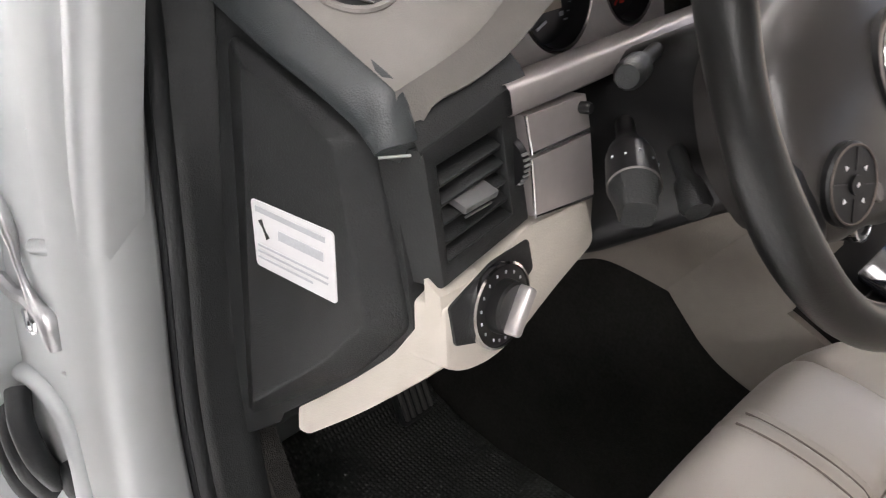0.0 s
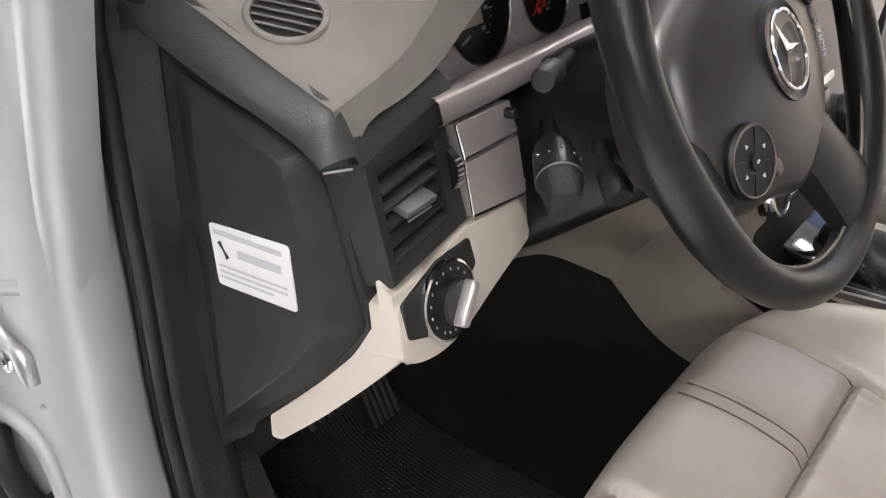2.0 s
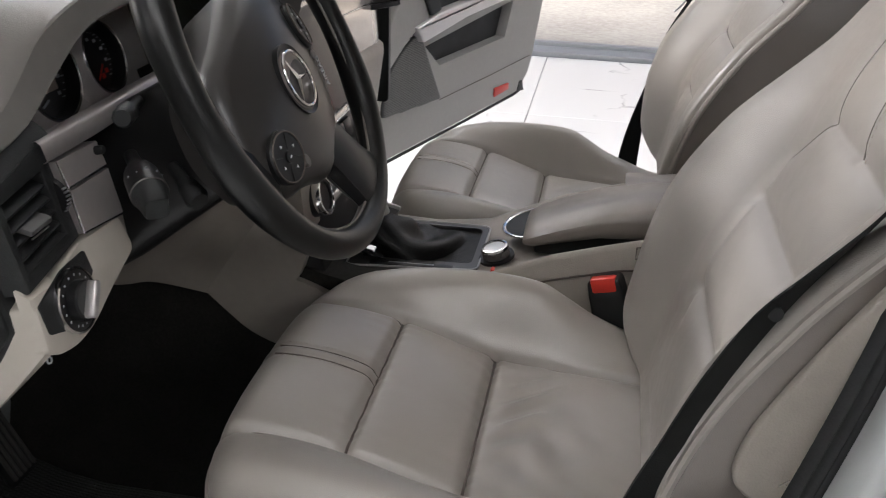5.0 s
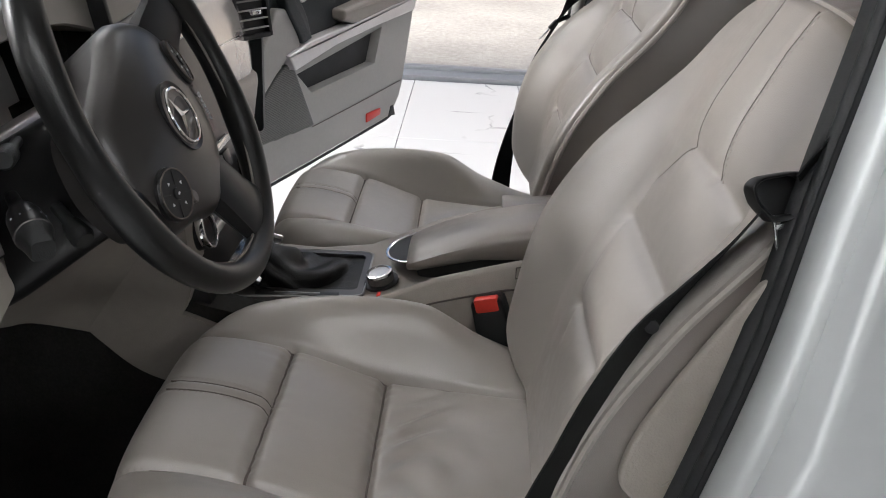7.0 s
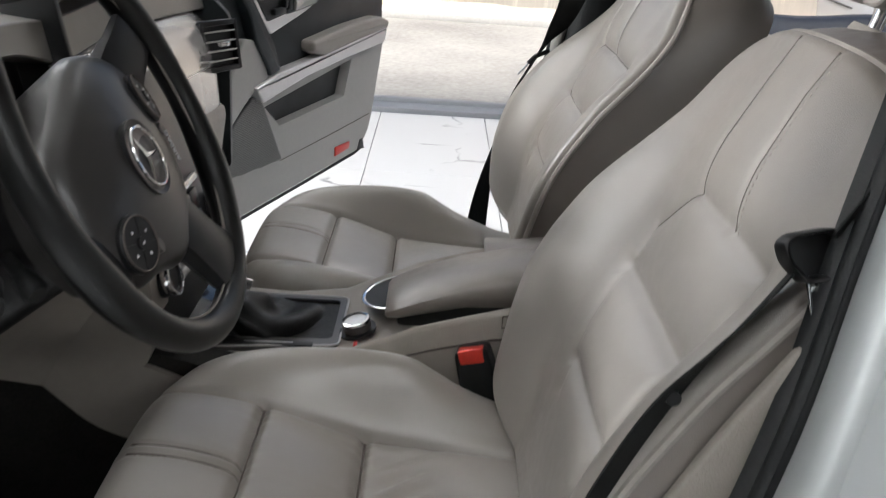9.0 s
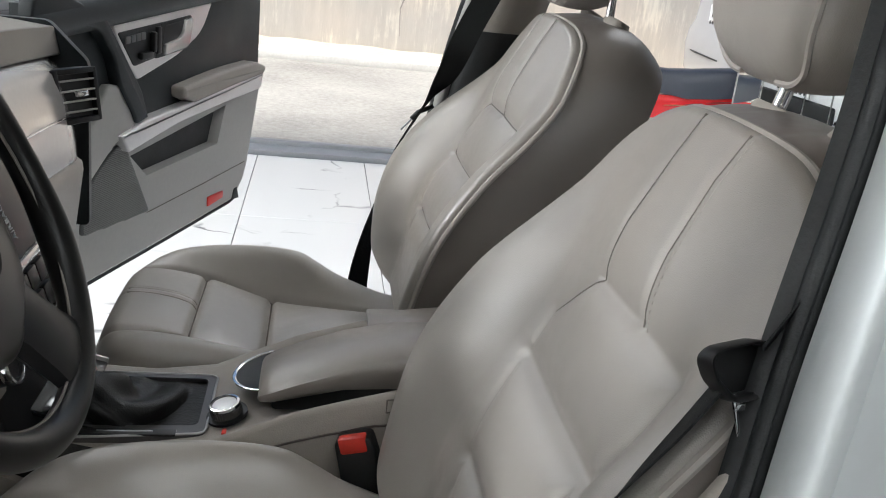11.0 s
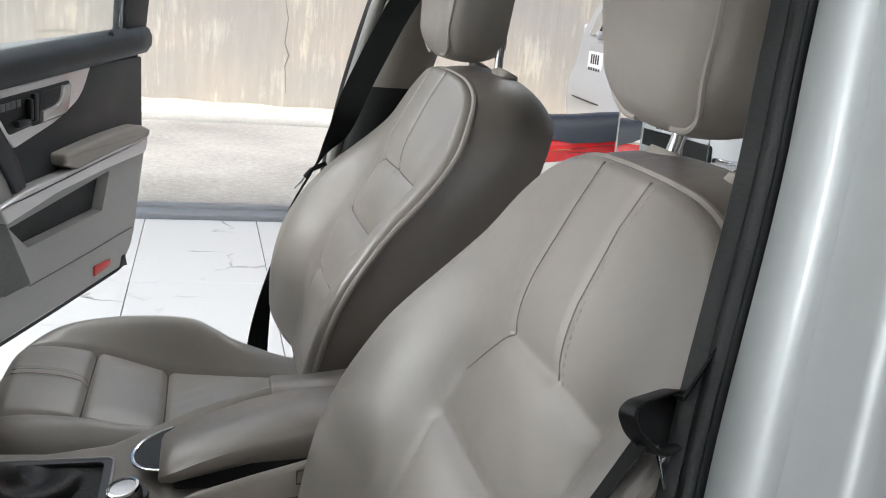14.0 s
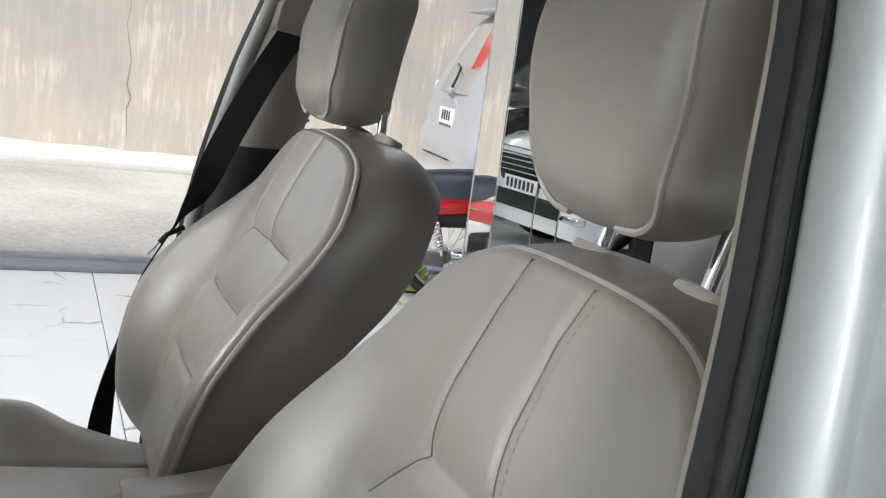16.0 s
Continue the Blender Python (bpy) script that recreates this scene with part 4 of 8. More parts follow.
        bm = lathe([(0.0062, -0.004), (0.0062, 0.003), (0.005, 0.004), (0, 0.004)], m @ Matrix.Translation((s * 0.074, -0.030, -0.0100)), 20)
        part("small_button", bm, GUNMETAL, hub, "small round button")
    mesh_words("hub_lettering", "AIRBAG", 0.009, m @ Matrix.Translation((0.066, -0.046, -0.006)) @ Matrix.Rotation(radians(58), 4, "Z"), GREY_PRINT, hub)
    return th, rim_m


wheel, WHEEL_M = steering()


def column():
    th = thing("steering_column", "black plastic steering column shroud with stalks", "steering column")
    ax = WHEEL_M.to_3x3() @ Vector((0, 0, -1))
    x, up = Vector((1, 0, 0)), WHEEL_M.to_3x3() @ Vector((0, 1, 0))
    bm = bmesh.new()
    rings = []
    for d, w, hi, lo in [(0.040, 0.052, 0.045, 0.050), (0.052, 0.062, 0.052, 0.060), (0.11, 0.068, 0.052, 0.068), (0.20, 0.074, 0.05, 0.085), (0.30, 0.075, 0.05, 0.095)]:
        c = WHEEL_AT + ax * d
        prof = rounded([(-w, -lo), (w, -lo), (w, hi), (-w, hi)], 0.022, 4)
        rings.append([c + x * p[0] + up * p[1] for p in prof])
    add_rings(bm, rings, True, True, True)
    part("shroud", bm, BLACK_SMOOTH, th, "two-piece black shroud", 50)
    part("clock_spring", lathe([(0.0, 0.030), (0.050, 0.030), (0.052, 0.012), (0.046, 0.0)], axes(WHEEL_AT + ax * 0.052, (1, 0, 0), up), 32), BLACK_SMOOTH, th)
    # main stalk with a ribbed end
    root, tip = Vector((-0.440, 0.604, 1.100)), Vector((-0.504, 0.551, 1.079))
    d = (tip - root).normalized()
    fm = axes(root, d.cross(Vector((0, 0, 1))), Vector((0, 0, 1)) - d * d.z)
    if (fm.to_3x3() @ Vector((0, 0, 1))).dot(d) < 0:
        fm = axes(root, -d.cross(Vector((0, 0, 1))), Vector((0, 0, 1)) - d * d.z)
    L = (tip - root).length
    st = part("stalk", lathe([(0.0060, 0), (0.0065, 0.014), (0.0085, 0.022), (0.0125, 0.028), (0.0150, 0.036), (0.0164, L * 0.72), (0.0, L * 0.72)], fm, 32), BLACK_SMOOTH, th, "thick black control stalk")
    part("stalk_ring", lathe([(0.0162, L * 0.715), (0.0165, L * 0.725), (0.0158, L * 0.735), (0, L * 0.735)], fm, 28), GUNMETAL, st, "thin dull metal ring")
    bm = bmesh.new()
    rings = []
    for r, p, d in ((0.0158, 2.0, L * 0.73), (0.0150, 2.2, L * 0.76), (0.0118, 3.5, L * 0.86), (0.0104, 5.0, L * 0.97), (0.0094, 5.0, L)):
        ring = []
        for k in range(28):
            c, s2 = math.cos(2 * math.pi * k / 28), math.sin(2 * math.pi * k / 28)
            q = (abs(c) ** p + abs(s2) ** p) ** (-1 / p)
            ring.append(fm @ Vector((r * q * c, r * q * s2, d)))
        rings.append(ring)
    add_rings(bm, rings, True, False, True)
    part("stalk_end", bm, BLACK, st, "faceted twist end")
    bm = bmesh.new()
    for k in range(5):
        a = radians(20 + 32 * k)
        add_box(bm, (0.0157 * math.cos(a), 0.0157 * math.sin(a), 0.046 + 0.003 * (k % 2)), (0.0012, 0.0018, 0.0010), 0, fm)
    part("stalk_mark", bm, GREY_PRINT, st, "small pale marks")
    # cruise stalk above
    root, tip = Vector((-0.415, 0.605, 1.142)), Vector((-0.492, 0.580, 1.150))
    st = part("cruise_stalk", tube([root, root.lerp(tip, 0.6)], [0.005, 0.0045], 12), BLACK_SMOOTH, th, "short cruise stalk")
    bm = tube([root.lerp(tip, 0.55), root.lerp(tip, 0.65), root.lerp(tip, 0.95), tip], [0.006, 0.0090, 0.0090, 0.007], 12)
    part("cruise_knob", bm, BLACK, st, "rounded square end")
    # column adjuster
    root, tip = Vector((-0.42, 0.575, 1.085)), Vector((-0.446, 0.543, 1.068))
    bm = tube([root, root.lerp(tip, 0.5), root.lerp(tip, 0.6), tip, tip + (tip - root) * 0.12], [0.006, 0.006, 0.009, 0.011, 0.008], 18)
    part("adjuster_lever", bm, BLACK, th, "small black adjuster knob")
    return th


column()

# ---- dashboard ----
dash = thing("dashboard", "dark dashboard with beige lower panel and silver trim", "dashboard")


def yz(x0):
    """The frame whose u is y and v is z, at this x; it pushes towards +x."""
    return axes((x0, 0, 0), (0, 1, 0), (0, 0, 1))


def face_y(z):
    return 0.615 + 0.2 * (z - 1.04)


FACE_M = axes((0, face_y(0), 0), (1, 0, 0), (0, 0.2, 1))      # u = x, v about z / cos, w towards the driver
FK = math.sqrt(1 + 0.2 ** 2)


def on_face(poly):
    return [(x, z * FK) for x, z in poly]


def end_x(y):
    return -0.604 - 0.08 * (y - 0.70)


def side_ring(poly, off):
    return [Vector((end_x(y) + off, y, z)) for y, z in poly]


# end panel, a plate with a raised field
plate = [(0.790, 1.168), (0.760, 1.1635), (0.716, 1.150), (0.664, 1.129), (0.6545, 1.112), (0.6365, 1.035), (0.630, 1.004), (0.645, 0.977), (0.675, 0.943), (0.705, 0.912), (0.738, 0.8785), (0.742, 0.868), (0.795, 0.822)]
bm = bmesh.new()
add_rings(bm, [side_ring(plate, 0.03), side_ring(plate, 0.003), side_ring([(y + (0.70 - y) * 0.02, z + (1.0 - z) * 0.02) for y, z in plate], 0.0)], True, False, True)
end_panel = part("end_panel", bm, BLACK, dash, "black moulded end panel")
outer = rounded([(0.777, 1.1465), (0.667, 1.1185), (0.6335, 1.004), (0.672, 0.950), (0.770, 0.862)], [0.010, 0.008, 0.008, 0.02, 0.010], 4)
inner = rounded([(0.749, 1.138), (0.680, 1.112), (0.652, 1.007), (0.684, 0.962), (0.749, 0.893)], [0.006, 0.006, 0.006, 0.02, 0.006], 4)
bm = bmesh.new()
add_rings(bm, [side_ring(outer, 0.002), side_ring(outer, -0.0008), side_ring([(y * 0.985 + 0.015 * 0.705, z * 0.985 + 0.015 * 1.0) for y, z in outer], -0.0030), side_ring([(a[0] * 0.08 + b[0] * 0.92, a[1] * 0.08 + b[1] * 0.92) for a, b in zip(outer, inner)], -0.0160), side_ring(inner, -0.0174), side_ring([(y * 0.97 + 0.03 * 0.705, z * 0.97 + 0.03 * 1.02) for y, z in inner], -0.0177)], True, False, True)
part("raised_field", bm, BLACK, end_panel, "raised middle of the end panel, with sloping sides", 50)
# paper sticker
st = [(0.743, 1.056), (0.677, 1.058), (0.673, 1.011), (0.739, 1.011)]
bm = bmesh.new()
sr = rounded(st, 0.003, 3)
add_rings(bm, [side_ring(sr, -0.0175), side_ring(sr, -0.0186)], True, False, True)
sticker = tagged(part("sticker", bm, STICKER), "white service sticker with grey print, on the black end panel", "sticker")


def sticker_bar(y0, z0, w, h, mat, tilt=0.0, name="print_line"):
    q = [(y0, z0), (y0 - w, z0 - tilt), (y0 - w, z0 - h - tilt), (y0, z0 - h)]
    bm = bmesh.new()
    add_rings(bm, [side_ring(q, -0.0185), side_ring(q, -0.0190)], True, False, True)
    part(name, bm, mat, sticker)


sticker_bar(0.739, 1.0525, 0.056, 0.0036, GREY_PRINT)
sticker_bar(0.720, 1.0420, 0.036, 0.0062, GREY_PRINT)
for k in range(3):
    sticker_bar(0.737, 1.0270 - 0.0042 * k, 0.057 - 0.012 * (k == 2), 0.0015, GREY_PRINT)
bm = bmesh.new()
add_tube(bm, [Vector((end_x(y) - 0.0192, y, z)) for y, z in ((0.7345, 1.0445), (0.7325, 1.0405), (0.7305, 1.0370), (0.7280, 1.0335))], [0.0018, 0.0009, 0.0009, 0.0018], 6, flat=0.5)
part("print_handset", bm, INK, sticker, "small black handset sign")

# padded black band along the edge of the top
BAND_T = smooth_line([(-0.598, y, z) for y, z in ((0.637, 1.1215), (0.645, 1.136), (0.6535, 1.1485), (0.680, 1.1585), (0.714, 1.1705), (0.750, 1.184), (0.800, 1.200), (0.900, 1.216))], 6)
BAND_B = smooth_line([(-0.618, y, z) for y, z in ((0.650, 1.1150), (0.657, 1.1205), (0.667, 1.1265), (0.695, 1.1360), (0.737, 1.1480), (0.775, 1.1615), (0.81, 1.173), (0.90, 1.190))], 6)
BAND_OUT = Vector((-0.80, -0.25, 0.55))
bm = bmesh.new()
rings = []
for p, q in zip(BAND_T, BAND_B):
    rings.append([p + Vector((0.012, 0.006, -0.022)), p + Vector((0.003, 0, -0.004))] + [p.lerp(q, f) + BAND_OUT * o for f, o in ((0.0, 0.001), (0.10, 0.0034), (0.28, 0.0054), (0.5, 0.0062), (0.75, 0.0056), (0.92, 0.0036), (1.0, 0.0))] + [q + Vector((0.016, 0.004, 0.0))])
add_rings(bm, rings, True, True, True)
part("edge_band", bm, PAD, dash, "black grained edge band", 40)
bm = tube([Vector((-0.622, 0.6435, 1.1175)), Vector((-0.607, 0.6345, 1.1175))], 0.0009, 6)
part("joint_strip", bm, ALLOY, dash, "thin pale joint line")

# top skin with the hood over the instruments
zt = curve([(-0.62, 1.143), (-0.600, 1.149), (-0.572, 1.1555), (-0.54, 1.166), (-0.515, 1.183), (-0.48, 1.208), (-0.42, 1.226), (-0.33, 1.238), (-0.20, 1.234), (-0.12, 1.227), (-0.06, 1.225), (0.06, 1.228), (0.3, 1.220), (0.5, 1.206), (0.56, 1.20)])
zb = curve([(-0.62, 1.116), (-0.607, 1.120), (-0.594, 1.1215), (-0.588, 1.129), (-0.579, 1.135), (-0.557, 1.1375), (-0.537, 1.142), (-0.515, 1.150), (-0.48, 1.172), (-0.42, 1.201), (-0.33, 1.210), (-0.22, 1.205), (-0.15, 1.19), (-0.10, 1.178), (0.06, 1.184), (0.3, 1.175), (0.51, 1.160), (0.56, 1.156)])
climb = curve([(0.652, 0.0), (0.68, 0.010), (0.714, 0.022), (0.75, 0.0355), (0.80, 0.0515), (0.90, 0.066)])


def top_row(x):
    a, b = zt(x), zb(x)
    k = 1 - 0.72 * smoothstep(-0.58, -0.36, x)
    back = [(y, a + climb(y) * k) for y in (0.66, 0.68, 0.70, 0.72, 0.75, 0.80, 0.90)]
    return [Vector((x, y, z)) for y, z in [(0.80, b + 0.004), (0.69, b), (0.651, b), (0.644, b + 0.001), (0.642, b + 0.0035), (0.6465, b + 0.5 * (a - b)), (0.6505, a - 0.0012), (0.6525, a + 0.0002)] + back + [(1.00, 1.225), (1.06, 1.20)]]


bm = bmesh.new()
add_rings(bm, [top_row(-0.604 + 1.15 * k / 110) for k in range(111)], False)
part("top_skin", bm, DASH, dash, "grey-brown soft dash top with instrument hood", 22)
# round defroster outlets
for cx, cy, cz, sx, sy, turn in ((-0.566, 0.721, 1.1815, 0.25, 0.36, -63), (0.47, 0.76, zt(0.47) + 0.012, -0.05, 0.10, -90)):
    om = axes((cx, cy, cz), (1, 0, sx), (0, 1, sy)) @ Matrix.Rotation(radians(turn), 4, "Z")
    o = part("defroster_outlet", lathe([(0.0275, -0.006), (0.0272, 0.0010), (0.0258, 0.0022), (0.0228, 0.0022), (0.0220, 0.0008), (0.0215, -0.004)], om, 48, False), DASH, dash, "round outlet in the dash top", 40)
    part("outlet_well", lathe([(0.0222, 0.0009), (0.0, 0.0009)], om, 32), DIAL, o)
    for k in range(5):
        yy = -0.0144 + 0.0072 * k
        w = math.sqrt(max(0.0, 0.0218 ** 2 - yy ** 2))
        part("outlet_slat", box((0, yy, 0.0017), (2 * w, 0.0012, 0.0014), 0.0003, om), DASH, o)

# side air vent beside the driver
bm = bmesh.new()
fr = [(-0.602, 1.119), (-0.524, 1.136), (-0.5125, 1.052), (-0.594, 1.038)]
vo = [(-0.591, 1.108), (-0.535, 1.115), (-0.529, 1.061), (-0.588, 1.052)]
lo = [FACE_M @ Vector((x, z * FK, -0.05)) for x, z in fr]
hi = [FACE_M @ Vector((x, z * FK, 0.0)) for x, z in fr]
ri = [FACE_M @ Vector((x, z * FK, 0.0)) for x, z in vo]
rd = [FACE_M @ Vector((x, z * FK, -0.012)) for x, z in vo]
rx = [FACE_M @ Vector((x, z * FK, -0.045)) for x, z in vo]
lo[0].x, lo[3].x = -0.603, -0.598
add_rings(bm, [lo, hi, ri, rd, rx], True, False, True)
e = [x for x in bm.edges if x.calc_length() > 0.02]
bmesh.ops.bevel(bm, geom=[x for x in e if all(abs((FACE_M.inverted() @ v.co).z) < 0.001 for v in x.verts)], offset=0.0025, segments=2, profile=0.5, affect="EDGES")
vent = part("side_vent", bm, BLACK, dash, "black air vent with slats")
bm = bmesh.new()
ft = [FACE_M @ Vector((x, z * FK, -0.001)) for x, z in ((-0.6025, 1.117), (-0.575, 1.1232), (-0.545, 1.1300), (-0.522, 1.1355), (-0.505, 1.131))]
add_rings(bm, [[p + Vector((0, 0.001, -0.004)) for p in ft], ft, [p + Vector((0.001, 0.010, 0.010)) for p in ft], [p + Vector((0.002, 0.032, 0.024)) for p in ft], [p + Vector((0.002, 0.10, 0.030)) for p in ft]], False)
part("vent_cowl", bm, BLACK, vent, "black cowl that closes the vent under the hood", 40)
for k in range(5):
    t = (k + 0.5) / 5
    a = Vector(vo[3] + (0,)).lerp(Vector(vo[0] + (0,)), t)
    b = Vector(vo[2] + (0,)).lerp(Vector(vo[1] + (0,)), t)
    c = (a + b) / 2
    sm = FACE_M @ Matrix.Translation((c.x, c.y * FK, -0.014)) @ Matrix.Rotation(math.atan2(b.y - a.y, b.x - a.x), 4, "Z") @ Matrix.Rotation(radians(30), 4, "X")
    part("vent_slat", box((0, 0, 0.004), ((b - a).length - 0.001, 0.0034, 0.020), 0.0010, sm), BLACK, vent)
tm = FACE_M @ Matrix.Translation((-0.563, 1.083 * FK, -0.002)) @ Matrix.Rotation(radians(3), 4, "Z") @ Matrix.Rotation(radians(24), 4, "X")
tab = part("vent_tab", box((0, 0, 0), (0.030, 0.0055, 0.017), 0.0018, tm), TAB, vent, "dark grey slider tab")
part("tab_edge", box((0, -0.0058, 0.0070), (0.024, 0.0014, 0.0014), 0.0004, tm), ALLOY, tab, "thin silver edge")
bm = bmesh.new()
wm = axes(FACE_M @ Vector((-0.5225, 1.090 * FK, -0.010)), (0, 0, 1), (0, -1, 0))
add_lathe(bm, [(0.0, -0.003), (0.017, -0.003), (0.017, 0.003), (0.0, 0.003)], wm, 28)
tw = part("thumb_wheel", bm, BLACK_SMOOTH, vent, "ribbed thumb wheel")
bm = bmesh.new()
for k in range(7):
    a = radians(90 - 33 + 11 * k)
    add_box(bm, (0.0172 * math.cos(a), 0.0172 * math.sin(a), 0), (0.0012, 0.0022, 0.0055), 0.0003, wm)
part("wheel_rib", bm, ALLOY, tw, "pale ribs")

# beige lower panel with the lamp switch
low_poly = rounded([(-0.5965, 1.0265), (-0.575, 1.0335), (-0.560, 1.0368), (-0.517, 1.0490), (-0.452, 1.046), (-0.442, 1.012), (-0.487, 0.998), (-0.530, 0.981), (-0.560, 0.9765), (-0.585, 0.981), (-0.599, 0.990)],
                   [0.002, 0.0, 0.0, 0.002, 0.006, 0.01, 0.02, 0.02, 0.02, 0.01, 0.004], 4)
bm = prism(on_face(low_poly), FACE_M @ Matrix.Translation((0, 0, -0.03)), 0.0315, 0.003, 2)
lower = part("lower_panel", bm, BEIGE, dash, "beige plastic lower panel")
blade = rounded([(0.614, 1.034), (0.626, 1.041), (0.6225, 1.018), (0.645, 0.978), (0.675, 0.944), (0.705, 0.913), (0.7245, 0.8935), (0.7245, 0.874), (0.715, 0.875), (0.672, 0.916), (0.633, 0.958), (0.606, 0.990)],
                [0, 0, 0.004, 0.01, 0.01, 0.01, 0.002, 0.003, 0.004, 0.02, 0.02, 0.004], 3)
bm = bmesh.new()
add_rings(bm, [side_ring(blade, 0.035), side_ring(blade, 0.003), side_ring([(y + (0.665 - y) * 0.02, z) for y, z in blade], 0.0)], True, False, True)
part("panel_end", bm, BEIGE, lower, "beige blade-shaped end piece", 30)
surround = rounded([(-0.5945, 1.027), (-0.592, 1.002), (-0.568, 0.994), (-0.515, 1.021), (-0.5185, 1.042), (-0.555, 1.040)], 0.003, 3)
bm = prism(on_face(surround), FACE_M @ Matrix.Translation((0, 0, 0.0010)), 0.0022, 0.0008)
part("switch_plate", bm, BLACK, lower, "dark switch plate")
sm = FACE_M @ Matrix.Translation((-0.5525, 1.0125 * FK, 0.002))
sw = thing("lamp_switch", "round black headlamp switch with silver ring and bar knob", "switch")
part("dial", lathe([(0.0265, 0.0), (0.0265, 0.004), (0.024, 0.0055), (0.0, 0.0058)], sm, 44), BLACK_SMOOTH, sw)
part("ring", lathe([(0.0262, 0.001), (0.0275, 0.002), (0.0275, 0.0055), (0.0258, 0.0062), (0.0255, 0.0045)], sm, 44, False), CHROME, sw, "silver ring")
part("knob", lathe([(0.0170, 0.0055), (0.0165, 0.013), (0.0150, 0.0145), (0.0, 0.0145)], sm, 36), BLACK_SMOOTH, sw)
hm = sm @ Matrix.Rotation(radians(-38), 4, "Z")
part("grip", box((0, 0, 0.0175), (0.0080, 0.031, 0.012), 0.0028, hm, 3), BRUSHED, sw, "satin silver bar grip")
bm = bmesh.new()
for k in range(9):
    a = radians(35 + 22 * k)
    add_box(bm, (0.0212 * math.cos(a), 0.0212 * math.sin(a), 0.0060), (0.0010, 0.0018, 0.0006), 0, sm)
for k in range(3):
    a = radians(238 + 16 * k)
    add_box(bm, (0.0212 * math.cos(a), 0.0212 * math.sin(a), 0.0060), (0.0010, 0.0018, 0.0006), 0, sm)
part("dial_mark", bm, GREY_PRINT, sw, "small white lamp signs")

# satin panel beside the column, in two pieces with pale edges
for nm, q in (("upper_trim", [(-0.5155, 1.1165), (-0.452, 1.1145), (-0.447, 1.0915), (-0.5115, 1.0925)]), ("lower_trim", [(-0.5115, 1.0895), (-0.447, 1.0885), (-0.4445, 1.046), (-0.5105, 1.053)])):
    bm = prism(on_face(q), FACE_M @ Matrix.Translation((0, 0, -0.012)), 0.0145, 0.0015)
    tr = part(nm, bm, SATIN, dash, "dark satin metal trim")
    bm = tube([FACE_M @ Vector((x, z * FK, 0.0025)) for x, z in ((q[0][0], q[0][1]), (q[3][0], q[3][1]), (q[2][0], q[2][1]))], 0.0011, 6)
    part("trim_edge", bm, CHROME, tr, "bright edge line")
bm = lathe([(0.004, 0), (0.004, 0.006), (0.003, 0.008), (0.0, 0.008)], FACE_M @ Matrix.Translation((-0.458, 1.1075 * FK, 0.002)), 18)
part("trip_button", bm, BLACK_SMOOTH, dash, "small black pin button")
# silver shelf under the instruments
bm = bmesh.new()
rows = []
for k in range(24):
    x = -0.530 + 0.395 * k / 23
    r = smoothstep(-0.46, -0.30, x) * 0.014
    rows.append([Vector((x, y, z)) for y, z in ((0.650, 1.1185 + r * 0.5), (0.6290, 1.1195 + r * 0.5), (0.6270, 1.1225 + r * 0.5), (0.6305, 1.1345 + r * 0.3), (0.6345, 1.1375 + r * 0.2), (0.66, 1.128 + r * 0.1), (0.69, 1.110), (0.722, 1.088), (0.74, 1.075))])
add_rings(bm, rows, False)
part("cluster_shelf", bm, SATIN, dash, "dark satin shelf below the instruments", 60)
# instrument panel
CL = axes((0, 0.7255, 1.10), (1, 0, 0), (0, 0.3, 1))
CK = math.sqrt(1.09)


def cl(x, z, w=0.0):
    return CL @ Vector((x, (z - 1.10) * CK, w))


